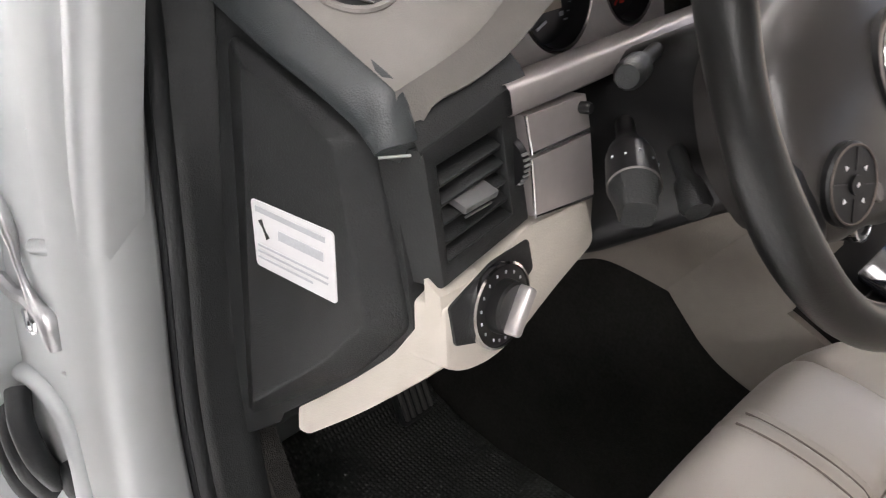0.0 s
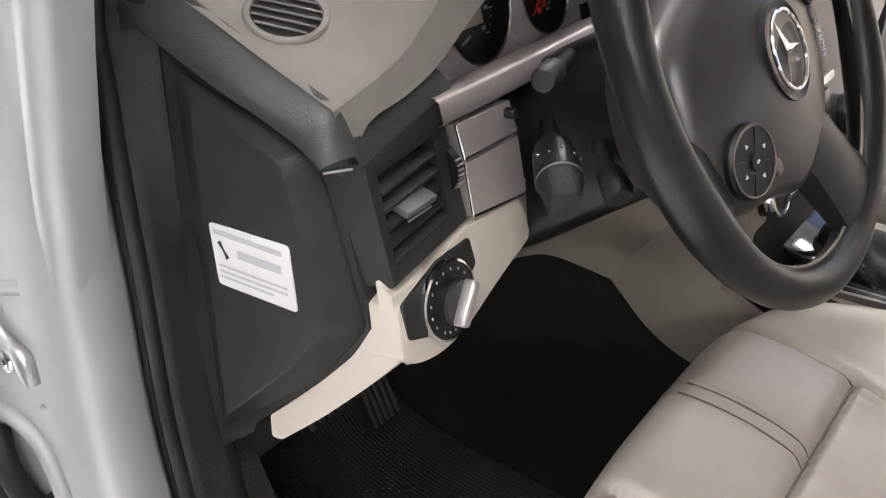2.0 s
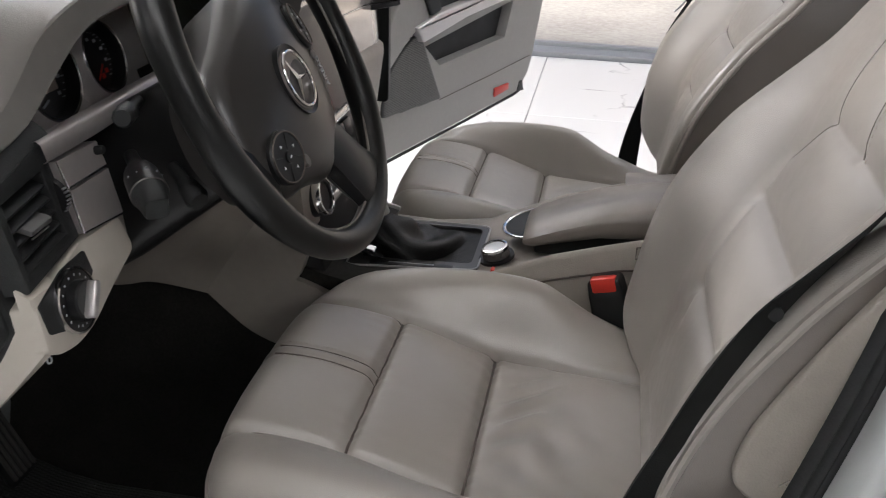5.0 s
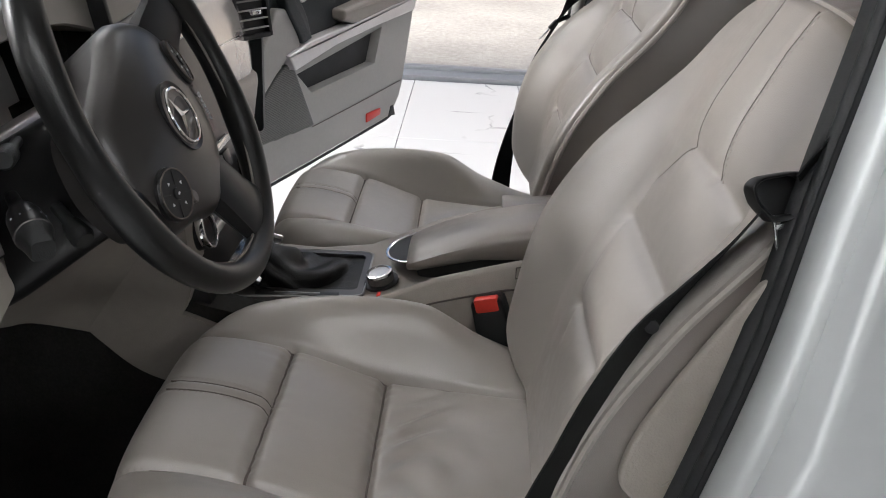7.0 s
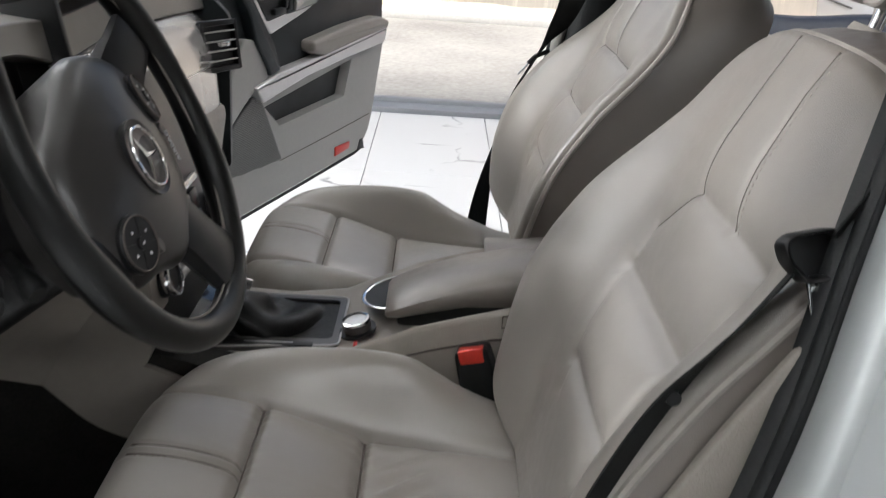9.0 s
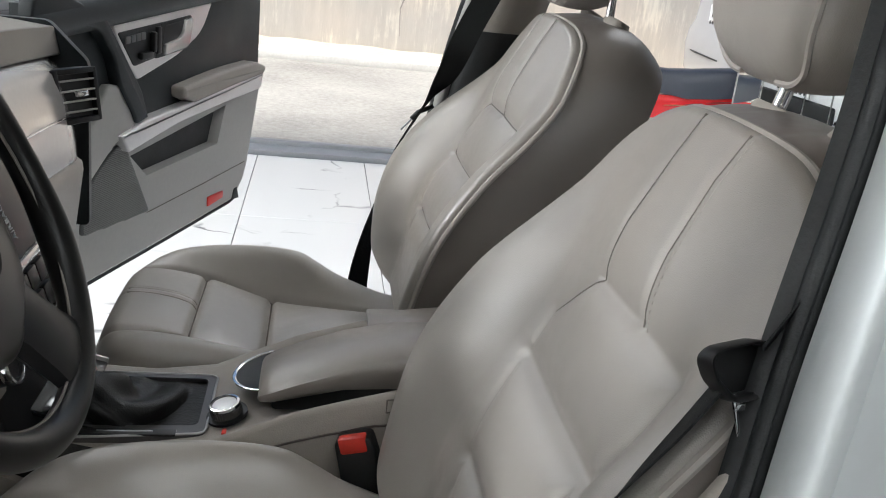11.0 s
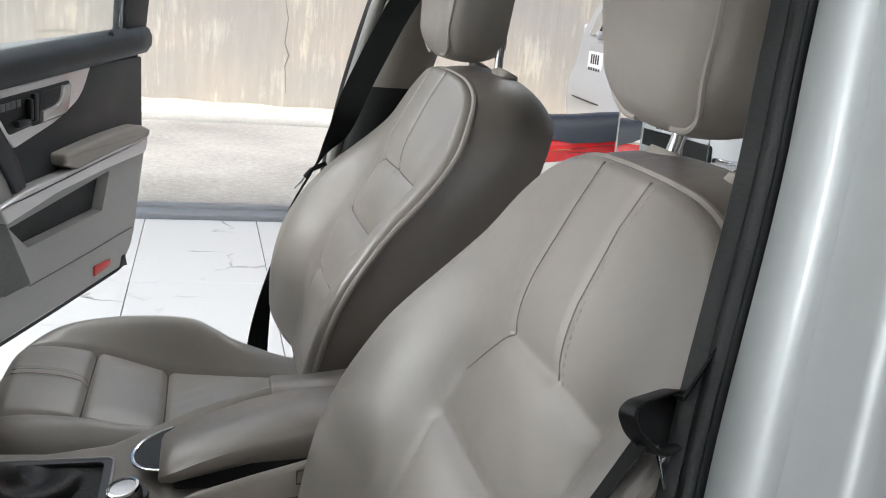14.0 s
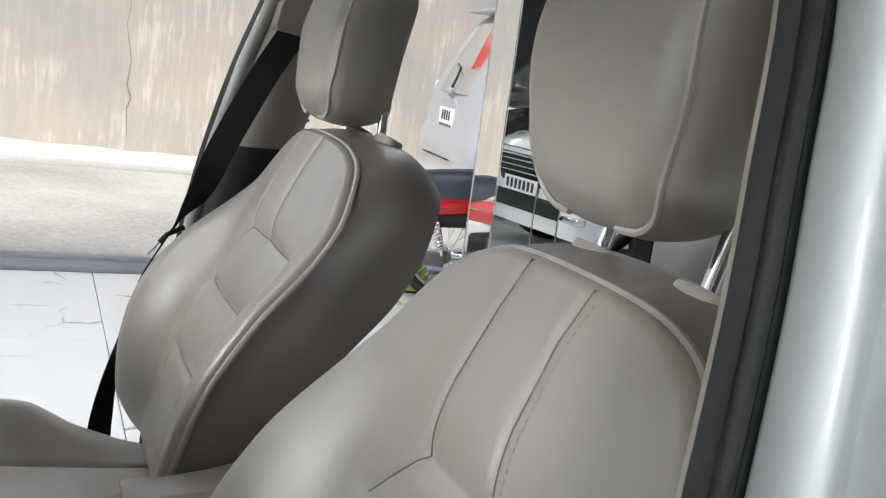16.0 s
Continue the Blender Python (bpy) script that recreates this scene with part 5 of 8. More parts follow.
bm = prism([(-0.56, -0.03), (-0.13, -0.03), (-0.13, 0.11), (-0.56, 0.11)], CL @ Matrix.Translation((0, 0, -0.020)), 0.011, 0.002)
clus = part("instrument_panel", bm, CLUSTER, dash, "silver instrument panel")
for gx, gz, R in ((-0.346, 1.137, 0.0435), (-0.2435, 1.131, 0.0355)):
    gm = CL @ Matrix.Translation((gx, (gz - 1.10) * CK, 0.0))
    ga = part("gauge", lathe([(R + 0.004, -0.012), (R + 0.0035, 0.007), (R, 0.009), (R - 0.002, 0.004), (R - 0.003, -0.006), (0, -0.006)], gm, 56), DIAL, clus, "round black gauge")
    part("gauge_collar", lathe([(R + 0.015, -0.010), (R + 0.010, -0.004), (R + 0.006, 0.004), (R + 0.0036, 0.0082)], gm, 56, False), CLUSTER, ga, "flared silver collar", 60)
    part("bezel", lathe([(R + 0.0015, 0.0085), (R + 0.0028, 0.0095), (R + 0.0040, 0.0085), (R + 0.0028, 0.0075)], gm, 56, False), CHROME, ga, "thin chrome bezel")
    bm = bmesh.new()
    for k in range(25):
        a = radians(-45 + 270 * k / 24)
        big = k % 3 == 0
        rr = R - 0.0065
        add_box(bm, (rr * math.cos(a), rr * math.sin(a), -0.0052), (0.005 if big else 0.003, 0.0012 if big else 0.0007, 0.0006), 0, gm @ Matrix.Identity(4))
        if big:
            rr = R - 0.0135
            add_box(bm, (rr * math.cos(a), rr * math.sin(a), -0.0052), (0.0050, 0.0034, 0.0006), 0, gm)
    part("scale_mark", bm, GREY_PRINT, ga, "pale scale marks")
    if R > 0.04:
        bm = box((0.0, 0.001, -0.0050), (0.044, 0.036, 0.001), 0.0004, gm)
        part("display", bm, surface("amber_display", (0.50, 0.42, 0.36), 0.25), ga, "brownish display window")
        bm = bmesh.new()
        add_box(bm, (-0.015, -0.022, -0.0040), (0.014, 0.0022, 0.0012), 0.0003, gm @ Matrix.Rotation(radians(18), 4, "Z"))
        part("needle", bm, GREY_PRINT, ga)
    else:
        bm = bmesh.new()
        add_box(bm, (0.006, -0.019, -0.0050), (0.006, 0.005, 0.0008), 0, gm)
        add_box(bm, (0.015, -0.015, -0.0050), (0.005, 0.005, 0.0008), 0, gm)
        part("warning_lamp", bm, RED, ga, "red warning signs")
        part("needle", box((-0.008, -0.012, -0.0040), (0.022, 0.0018, 0.001), 0.0003, gm @ Matrix.Rotation(radians(40), 4, "Z")), RED, ga)
# black firewall side under the hood
part("hood_lining", prism([(-0.60, 1.06), (0.55, 1.06), (0.55, 1.19), (-0.60, 1.19)], axes((0, 0.80, 0), (1, 0, 0), (0, 0, 1)), 0.02), BLACK, dash)

# knee panel
bm = bmesh.new()
top = smooth_line([(-0.500, 0.618, 1.044), (-0.45, 0.622, 1.046), (-0.36, 0.640, 1.045), (-0.27, 0.620, 1.045), (-0.20, 0.575, 1.050), (-0.165, 0.545, 1.055)], 8)
mid = smooth_line([(-0.500, 0.616, 1.010), (-0.44, 0.618, 1.005), (-0.36, 0.645, 0.985), (-0.27, 0.655, 0.955), (-0.205, 0.625, 0.94), (-0.168, 0.575, 0.94)], 8)
bot = smooth_line([(-0.500, 0.616, 0.990), (-0.44, 0.632, 0.972), (-0.36, 0.680, 0.925), (-0.27, 0.715, 0.878), (-0.21, 0.712, 0.852), (-0.170, 0.655, 0.822)], 8)
lip = [Vector((p.x, p.y + 0.02, p.z + 0.012)) for p in bot]
rows = [[a, a.lerp(b, 0.5), b, b.lerp(c, 0.5), c, d] for a, b, c, d in zip(top, mid, bot, lip)]
add_rings(bm, rows, False)
part("knee_panel", bm, BEIGE_SOFT, dash, "soft beige knee panel under the column", 60)
# hood release with its sign
bm = prism(rounded([(-0.583, 0.950), (-0.545, 0.972), (-0.515, 0.985), (-0.520, 0.965), (-0.560, 0.938)], 0.004, 3), axes((0, 0.640, 0), (1, 0, 0), (0, 0.3, 1)), 0.006, 0.001)
rel = part("brake_release", bm, BLACK, dash, "black parking brake release handle")
part("release_sign", lathe([(0.0036, 0.0), (0.0036, 0.001), (0.0022, 0.001), (0.0022, 0.0)], axes((-0.560, 0.632, 0.958), (1, 0, 0), (0, 0.3, 1)), 18, False), GREY_PRINT, rel)

# ---- passenger side of the dash ----
bm = bmesh.new()
rows = []
for k in range(40):
    x = -0.15 + 0.69 * k / 39
    b = zb(x)
    e = smoothstep(0.44, 0.54, x)
    rows.append([Vector((x, y + 0.02 * e, z)) for y, z in ((0.66, b + 0.002), (0.638, b - 0.003), (0.622, b - 0.020), (0.612, b - 0.045), (0.606, b - 0.068), (0.602, b - 0.095), (0.598, b - 0.125), (0.596, b - 0.150))])
add_rings(bm, rows, False)
part("passenger_trim", bm, SILVER, dash, "broad satin silver trim", 60)
bm = tube([Vector((x, 0.6035 + 0.02 * smoothstep(0.44, 0.54, x), zb(x) - 0.082)) for x in [-0.13 + 0.60 * k / 20 for k in range(21)]], 0.0016, 6)
part("trim_line", bm, CHROME, dash, "fine bright line")
bm = bmesh.new()
rows = []
for k in range(24):
    x = -0.15 + 0.695 * k / 23
    b = zb(x) - 0.150
    e = smoothstep(0.46, 0.545, x)
    rows.append([Vector((x, y + 0.03 * e, z)) for y, z in ((0.598, b), (0.590, b - 0.006), (0.588, b - 0.02), (0.600, b - 0.11), (0.64, b - 0.17), (0.70, b - 0.19))])
add_rings(bm, rows, False)
part("glovebox", bm, BEIGE_SOFT, dash, "beige glovebox lid", 60)
pv = Matrix.Translation((0.458, 0.600, 1.112)) @ Matrix.Rotation(radians(-30), 4, "Z") @ Matrix.Rotation(radians(-9), 4, "X") @ Matrix.Scale(0.86, 4)
bm = bmesh.new()
for c, s in (((-0.046, 0.01, 0), (0.010, 0.04, 0.094)), ((0.046, 0.01, 0), (0.010, 0.04, 0.094)), ((0, 0.01, 0.043), (0.09, 0.04, 0.010)), ((0, 0.01, -0.043), (0.09, 0.04, 0.010))):
    add_box(bm, c, s, 0.002, pv)
v2 = part("passenger_vent", bm, BLACK_SMOOTH, dash, "square black air vent")
part("vent_well", box((0, 0.004, 0), (0.084, 0.006, 0.08), 0, pv), DIAL, v2)
for k in range(4):
    part("vent_slat", box((0, -0.006, -0.027 + 0.018 * k), (0.082, 0.010, 0.003), 0.0006, pv @ Matrix.Translation((0, 0, 0))), GREY_TRIM, v2)
part("vent_tab", box((0, -0.016, 0.004), (0.026, 0.012, 0.010), 0.003, pv), CHROME, v2, "chrome slider tab")
# dark end of the dash at the far door
bm = prism(rounded([(0.60, 0.88), (0.60, 1.15), (0.66, 1.21), (0.80, 1.21), (0.80, 0.88)], 0.01), yz(0.548), 0.02, 0.003)
part("far_end_panel", bm, DARK_TRIM, dash, "dark end panel")

# ---- centre stack ----
CS = axes((0, 0.575, 1.06), (1, 0, 0), (0, 0.30, 1))
bm = prism(rounded([(-0.155, -0.25), (0.155, -0.25), (0.150, 0.10), (-0.150, 0.10)], 0.01), CS @ Matrix.Translation((0, 0, -0.10)), 0.10, 0.003)
stack = part("centre_panel", bm, BLACK_SMOOTH, dash, "black middle control panel with silver frame")
for r in range(2):
    for k in range(5):
        part("stack_button", box((-0.066 + 0.033 * k, -0.085 - 0.030 * r, 0.002), (0.030, 0.024, 0.008), 0.0018, CS), BLACK_SMOOTH, stack)
part("stack_slot", box((0, -0.062, 0.003), (0.20, 0.010, 0.008), 0.002, CS), SILVER, stack, "silver bar")
part("stack_slot", box((0, -0.140, 0.003), (0.20, 0.012, 0.012), 0.003, CS), SILVER, stack, "silver bar")
for kx in (-0.128, 0.128):
    km = CS @ Matrix.Translation((kx, -0.118, 0.002))
    kn = part("climate_knob", lathe([(0.024, 0), (0.0235, 0.016), (0.021, 0.019), (0.018, 0.019), (0.017, 0.016), (0.0, 0.016)], km, 36), BLACK_SMOOTH, stack, "round climate knob")
    part("knob_ring", lathe([(0.0245, 0.010), (0.0255, 0.014), (0.0240, 0.0195), (0.0215, 0.0200), (0.0210, 0.0180)], km, 36, False), CHROME, kn, "chrome ring")
# glossy tray lid that slopes towards the driver, with a silver front lip
TL = axes((0.0, 0.520, 0.872), (1, 0, 0), (0, -1.0, -0.25)) @ Matrix.Diagonal((1, 1, -1, 1))
lid = part("tray_lid", box((-0.01, 0.0, 0.0), (0.15, 0.10, 0.008), 0.003, TL), SCREEN, stack, "glossy black tray lid")
part("lid_edge", box((-0.01, -0.050, 0.003), (0.15, 0.007, 0.012), 0.002, TL), SILVER, lid, "pale silver edge")
part("lid_side", box((0.066, 0.0, 0.003), (0.005, 0.10, 0.011), 0.002, TL), SILVER, lid)
# screen set back in the dash top
bm = bmesh.new()
SM = axes((0.0, 0.655, 1.195), (1, 0, 0), (0, 0.22, 1))
for c, s in (((-0.118, 0, 0), (0.012, 0.11, 0.06)), ((0.118, 0, 0), (0.012, 0.11, 0.06)), ((0, 0.056, 0), (0.248, 0.012, 0.07)), ((0, -0.056, 0.004), (0.248, 0.010, 0.075))):
    add_box(bm, c, s, 0.003, SM)
sc = part("screen_frame", bm, BLACK_SMOOTH, dash, "black frame round the middle screen")
part("screen", box((0, 0, -0.018), (0.226, 0.102, 0.004), 0, SM), surface("matt_screen", (0.22, 0.19, 0.165), 0.18), sc, "dull brownish screen")
part("screen_sill", box((0, -0.058, 0.040), (0.25, 0.008, 0.010), 0.002, SM), SILVER, sc, "silver sill")
part("hazard_button", box((0.085, -0.03, 0.0), (0.014, 0.03, 0.03), 0.002, SM), RED, sc, "red hazard button")

# ---- centre console ----
con = thing("centre_console", "beige centre console with black gear boot and padded armrest", "console")
# body: a long hump
bm = bmesh.new()
rows = []
for y, w, z, dip in ((0.66, 0.125, 0.885, 0), (0.58, 0.120, 0.858, 0), (0.50, 0.112, 0.838, 0), (0.42, 0.110, 0.836, 0), (0.345, 0.110, 0.846, 0.004), (0.30, 0.110, 0.867, 0.018), (0.245, 0.111, 0.892, 0.026), (0.186, 0.112, 0.910, 0.03), (0.13, 0.113, 0.926, 0.03), (0.04, 0.114, 0.930, 0.03), (-0.10, 0.114, 0.925, 0.03)):
    half = [(-w - 0.012, 0.50), (-w - 0.006, z - 0.085), (-w - 0.003, z - 0.045), (-w, z - 0.006), (-w + 0.003, z - 0.001), (-w + 0.008, z), (-w + 0.016, z - dip * 0.2), (-w + 0.050, z - dip)]
    rows.append([Vector((x + 0.004, y, zz)) for x, zz in half + [(-x, zz) for x, zz in half[::-1]]])
add_rings(bm, rows, False)
bm.faces.new([bm.verts.new(p) for p in rows[-1]])
body = part("body", bm, BEIGE_SOFT, con, "beige console body", 50)
for pts in ([(-0.111, 0.30, 0.838), (-0.1105, 0.258, 0.857), (-0.1115, 0.19, 0.877), (-0.113, 0.126, 0.889), (-0.114, -0.05, 0.89)],):
    part("body_seam", tube(smooth_line([Vector(p) for p in pts], 6), 0.0013, 6), THREAD, body)
bm = bmesh.new()
add_tube(bm, [Vector((-0.1105, y, z)) for y, z in ((0.144, 0.917), (0.120, 0.920), (0.120, 0.904), (0.144, 0.902), (0.144, 0.917))], 0.0010, 5)
part("side_flap", bm, THREAD, body, "outline of a small flap")
# gear boot in a silver frame
PM = axes((0.004, 0.415, 0.8365), (1, 0, 0), (0, 1, -0.02))
bm = bmesh.new()
o = rounded([(-0.076, -0.076), (0.070, -0.076), (0.074, 0.095), (-0.092, 0.095)], 0.012, 4)
i_ = rounded([(-0.058, -0.066), (0.060, -0.066), (0.062, 0.082), (-0.062, 0.082)], 0.010, 4)
add_rings(bm, [[PM @ Vector((x, y, 0.0)) for x, y in o], [PM @ Vector((x, y, 0.007)) for x, y in o], [PM @ Vector((x * 0.98, y * 0.98, 0.009)) for x, y in o], [PM @ Vector((x, y, 0.009)) for x, y in i_], [PM @ Vector((x, y, 0.0)) for x, y in i_]], True)
bf = part("boot_frame", bm, surface("polished_dark_metal", (0.10, 0.096, 0.094), 0.34, 0.5, 0.04, 9), con, "polished dark metal frame")
part("frame_edge", tube([PM @ Vector((x, y, 0.009)) for x, y in o], 0.0014, 6, True), BRUSHED, bf, "thin silver edge")
part("boot_base", prism(i_, PM @ Matrix.Translation((0, 0, 0.001)), 0.003), BOOT_LEATHER, bf)
bm = bmesh.new()
rows = []
rng = random.Random(4)
lean = Vector((-0.032, 0.052, 0.0))
for k in range(15):
    t = k / 14
    row = []
    for j in range(60):
        a = 2 * math.pi * j / 60
        ex = 0.060 * (1 - t) ** 0.8 + 0.018
        ey = 0.062 * (1 - t) ** 0.8 + 0.018
        c, s = math.cos(a), math.sin(a)
        q = (abs(c) ** 3 + abs(s) ** 3) ** (-1 / 3)
        fold = 0.0055 * math.sin(5 * a + 7 * t + 1.3 * math.sin(2 * a)) * math.sin(math.pi * t) + 0.006 * math.sin(11 * t + 2 * a) * math.sin(math.pi * t)
        row.append(PM @ Vector((c * (ex + fold) * q * (0.86 if t < 0.05 else 0.9) + lean.x * t, s * (ey + fold) * q * (0.86 if t < 0.05 else 0.9) + 0.009 + lean.y * t, 0.004 + 0.050 * t ** 2.4 + 0.9 * fold)))
    rows.append(row)
add_rings(bm, rows, True, False, True)
boot = part("gear_boot", bm, BOOT_LEATHER, con, "wrinkled black leather gear boot", 70)
a0 = PM @ Vector((-0.032, 0.054, 0.055))
part("lever_collar", tube([a0 + Vector((0, 0.002, 0.004)), a0 + Vector((-0.001, 0.006, 0.014))], [0.0085, 0.0080], 20), ALLOY, boot, "silver collar")
part("lever", tube([a0 + Vector((-0.001, 0.006, 0.012)), a0 + Vector((-0.004, 0.014, 0.035)), a0 + Vector((-0.006, 0.020, 0.055))], [0.0065, 0.0065, 0.008], 16), BLACK_SMOOTH, boot, "black gear lever")
# a row of switches before the boot on the driver's side
part("switch_strip", box((-0.077, 0.010, 0.0095), (0.013, 0.110, 0.003), 0.001, PM), BLACK_SMOOTH, con, "black switch strip")
part("strip_line", box((-0.077, 0.010, 0.0112), (0.002, 0.060, 0.001), 0.0003, PM), ALLOY, con)
# rotary controller
km = axes((-0.034, 0.318, 0.850), (1, 0, 0.1), (0, 1, -0.25)) @ Matrix.Diagonal((0.88, 0.88, 0.9, 1))
part("rotary_well", lathe([(0.027, 0.0), (0.027, 0.004), (0.020, 0.004)], km, 32), BLACK_SMOOTH, con)
kn = part("rotary_knob", lathe([(0.0190, 0.003), (0.0200, 0.005), (0.0200, 0.016), (0.0185, 0.019), (0.0165, 0.0195), (0.0160, 0.0180), (0.0, 0.0180)], km, 40), GUNMETAL, con, "rotary controller with a dark ribbed side")
bm = bmesh.new()
for k in range(36):
    a = 2 * math.pi * k / 36
    add_box(bm, (0.0202, 0, 0.010), (0.0010, 0.0016, 0.010), 0, km @ Matrix.Rotation(a, 4, "Z"))
part("knob_ribbing", bm, GUNMETAL, kn, "fine ribbed grip")
part("knob_ring", lathe([(0.0205, 0.0150), (0.0212, 0.0165), (0.0200, 0.0195), (0.0170, 0.0200), (0.0165, 0.0190)], km, 40, False), CHROME, kn, "chrome top ring")
part("knob_face", lathe([(0.0160, 0.0183), (0.0090, 0.0188), (0.0, 0.0188)], km, 32), ALLOY, kn)
part("card_slot", box((-0.078, 0.318, 0.8535), (0.012, 0.005, 0.003), 0.001), RED, con, "reddish slot")
# cup holder with a bright rim
cm = axes((0.034, 0.262, 0.878), (1, 0, 0), (0, 1, -0.22))
# Shallow bowl; its black stands in for the shade inside a deep holder.
part("cup_well", lathe([(0.054, 0.002), (0.052, 0.0), (0.050, -0.004), (0.0, -0.006)], cm @ Matrix.Diagonal((1.0, 1.0, 1, 1)), 40), RUBBER, con, "shallow cup well, black in place of a deep hole's shade")
bm = tube([cm @ Vector((0.055 * math.cos(a), 0.056 * math.sin(a), 0.0015)) for a in [radians(12 + 175 * k / 36) for k in range(37)]], 0.0028, 10, flat=0.7, up=(0, 0, 1))
part("cup_rim", bm, CHROME, con, "bright rim")
# armrest in two leaves
def arm_leaf(x0, x1, name, dz, front):
    bm = bmesh.new()
    rows = []
    for f, z, t in ((0.0, 0.888, 0.008), (-0.003, 0.893, 0.014), (-0.016, 0.901, 0.020), (-0.045, 0.914, 0.026), (-0.095, 0.932, 0.032), (-0.155, 0.946, 0.042), (-0.245, 0.950, 0.046), (-0.375, 0.950, 0.046)):
        w = (x1 - x0) / 2 * (0.82 if f > -0.002 else 0.93 if f > -0.01 else 1.0)
        c = (x0 + x1) / 2
        zz = z if front > 0.2 else max(z, 0.925)
        rows.append([Vector((c + a * w, front + f, zz + dz + b)) for a, b in ((-0.86, -t), (-0.95, -t * 0.75), (-1.0, -t * 0.42), (-0.985, -t * 0.25), (-0.94, -0.006), (-0.84, -0.001), (0, 0.002), (0.84, -0.001), (0.94, -0.006), (0.985, -t * 0.25), (1.0, -t * 0.42), (0.95, -t * 0.75), (0.86, -t))])
    add_rings(bm, rows, True, True, True)
    return part(name, bm, LEATHER_SIDE, con, "padded beige armrest leaf", 50)


arm_leaf(-0.080, 0.034, "armrest", 0.008, 0.284)
arm_leaf(0.034, 0.112, "armrest_far", 0.012, 0.160)
# Black block put in as the shade of the gap under the armrest.
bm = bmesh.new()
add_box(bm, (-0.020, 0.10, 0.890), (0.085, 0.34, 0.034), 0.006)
part("armrest_gap_shade", bm, BLACK, con, "black block painting the shadow gap below the armrest")
# seat belt buckle
bk = thing("belt_buckle", "black seat belt buckle with red button beside the driver seat", "buckle")
bmx_ = axes((-0.127, 0.165, 0.836), (-0.20, -0.97, 0.3), (0.05, 0.30, 1))
bm = prism(rounded([(-0.020, 0.048), (0.020, 0.048), (0.023, 0.0), (0.016, -0.052), (-0.016, -0.052), (-0.023, 0.0)], 0.008, 4), bmx_ @ Matrix.Translation((0, 0, -0.012)), 0.024, 0.004, 3)
part("housing", bm, BLACK, bk)
part("release_button", box((0, 0.0405, 0.006), (0.031, 0.019, 0.014), 0.003, bmx_), RED, bk, "red release button")
part("stem", tube([bmx_ @ Vector((0, -0.04, 0)), bmx_ @ Vector((0, -0.13, -0.01))], 0.010, 10, flat=0.5), BLACK, bk)

# side wall of the footwell: beige edge over black carpet
part("footwell_side", prism(rounded([(0.70, 0.862), (0.662, 0.822), (0.61, 0.775), (0.56, 0.757), (0.40, 0.745), (0.40, 0.80), (0.54, 0.854), (0.60, 0.87)], [0.01, 0.012, 0.03, 0.03, 0, 0, 0.01, 0.01]), yz(-0.172), 0.04, 0.004), BEIGE_SOFT, con, "beige footwell side panel")
part("side_carpet", prism([(0.40, 0.48), (1.10, 0.48), (1.10, 1.10), (0.72, 1.10), (0.70, 0.90), (0.40, 0.84)], yz(-0.162), 0.05, 0.004), CARPET, con, "black carpet on the tunnel side")
bm = prism(rounded([(0.72, 0.86), (0.655, 0.8225), (0.545, 0.857), (0.530, 0.90), (0.545, 1.05), (0.62, 1.05), (0.71, 0.90)], [0.01, 0.02, 0.01, 0.02, 0.02, 0, 0]), yz(-0.176), 0.06, 0.006, 3)
part("footwell_upper", bm, BEIGE_SOFT, con, "upper beige side panel")
# ---- car body ----
car = thing("car", "silver car with open doors and beige leather interior", "car")
LOOP = [(-0.640, 0.40, 0.615), (-0.642, 0.58, 0.622), (-0.646, 0.69, 0.655), (-0.650, 0.758, 0.735), (-0.650, 0.790, 0.86), (-0.646, 0.802, 1.0), (-0.640, 0.815, 1.12), (-0.630, 0.822, 1.20), (-0.600, 0.770, 1.30),
        (-0.555, 0.64, 1.42), (-0.520, 0.46, 1.53), (-0.505, 0.25, 1.575), (-0.508, 0.04, 1.575), (-0.522, -0.075, 1.52), (-0.560, -0.060, 1.36), (-0.600, -0.020, 1.20), (-0.632, 0.012, 1.08), (-0.648, 0.060, 0.92),
        (-0.652, 0.115, 0.76), (-0.648, 0.18, 0.655), (-0.642, 0.27, 0.62)]
LOOPS = smooth_line(LOOP, 8, True)


def loop_normals(P):
    out = []
    n = len(P)
    for i in range(n):
        t = P[(i + 1) % n] - P[i - 1]
        nn = Vector((0, -t.z, t.y))
        c = Vector((0, 0.36, 1.1)) - Vector((0, P[i].y, P[i].z))
        if nn.dot(c) < 0:
            nn = -nn
        out.append(nn.normalized())
    return out


LN = loop_normals(LOOPS)


def band(sec, sel=None, closed=True):
    """Sweeps a section of (outward, inward) offsets round the door opening."""
    P = list(range(len(LOOPS))) if sel is None else sel
    rings = [[LOOPS[i] + Vector((-a, 0, 0)) + LN[i] * b for a, b in sec] for i in P]
    bm = bmesh.new()
    if sel is None and closed:
        rings.append(rings[0])
    add_rings(bm, rings, True)
    bmesh.ops.remove_doubles(bm, verts=bm.verts, dist=1e-6)
    return bm


def circle(ca, cb, r, n=12):
    return [(ca + r * math.cos(2 * math.pi * k / n), cb + r * math.sin(2 * math.pi * k / n)) for k in range(n)]


seal = part("door_seal", band(circle(-0.004, -0.002, 0.009)), RUBBER, car, "black rubber door seal", 60)
part("seal_lip", band([(-0.012, 0.000), (-0.006, 0.004), (0.004, 0.003), (0.004, -0.004), (-0.010, -0.006)]), RUBBER, seal, "", 60)
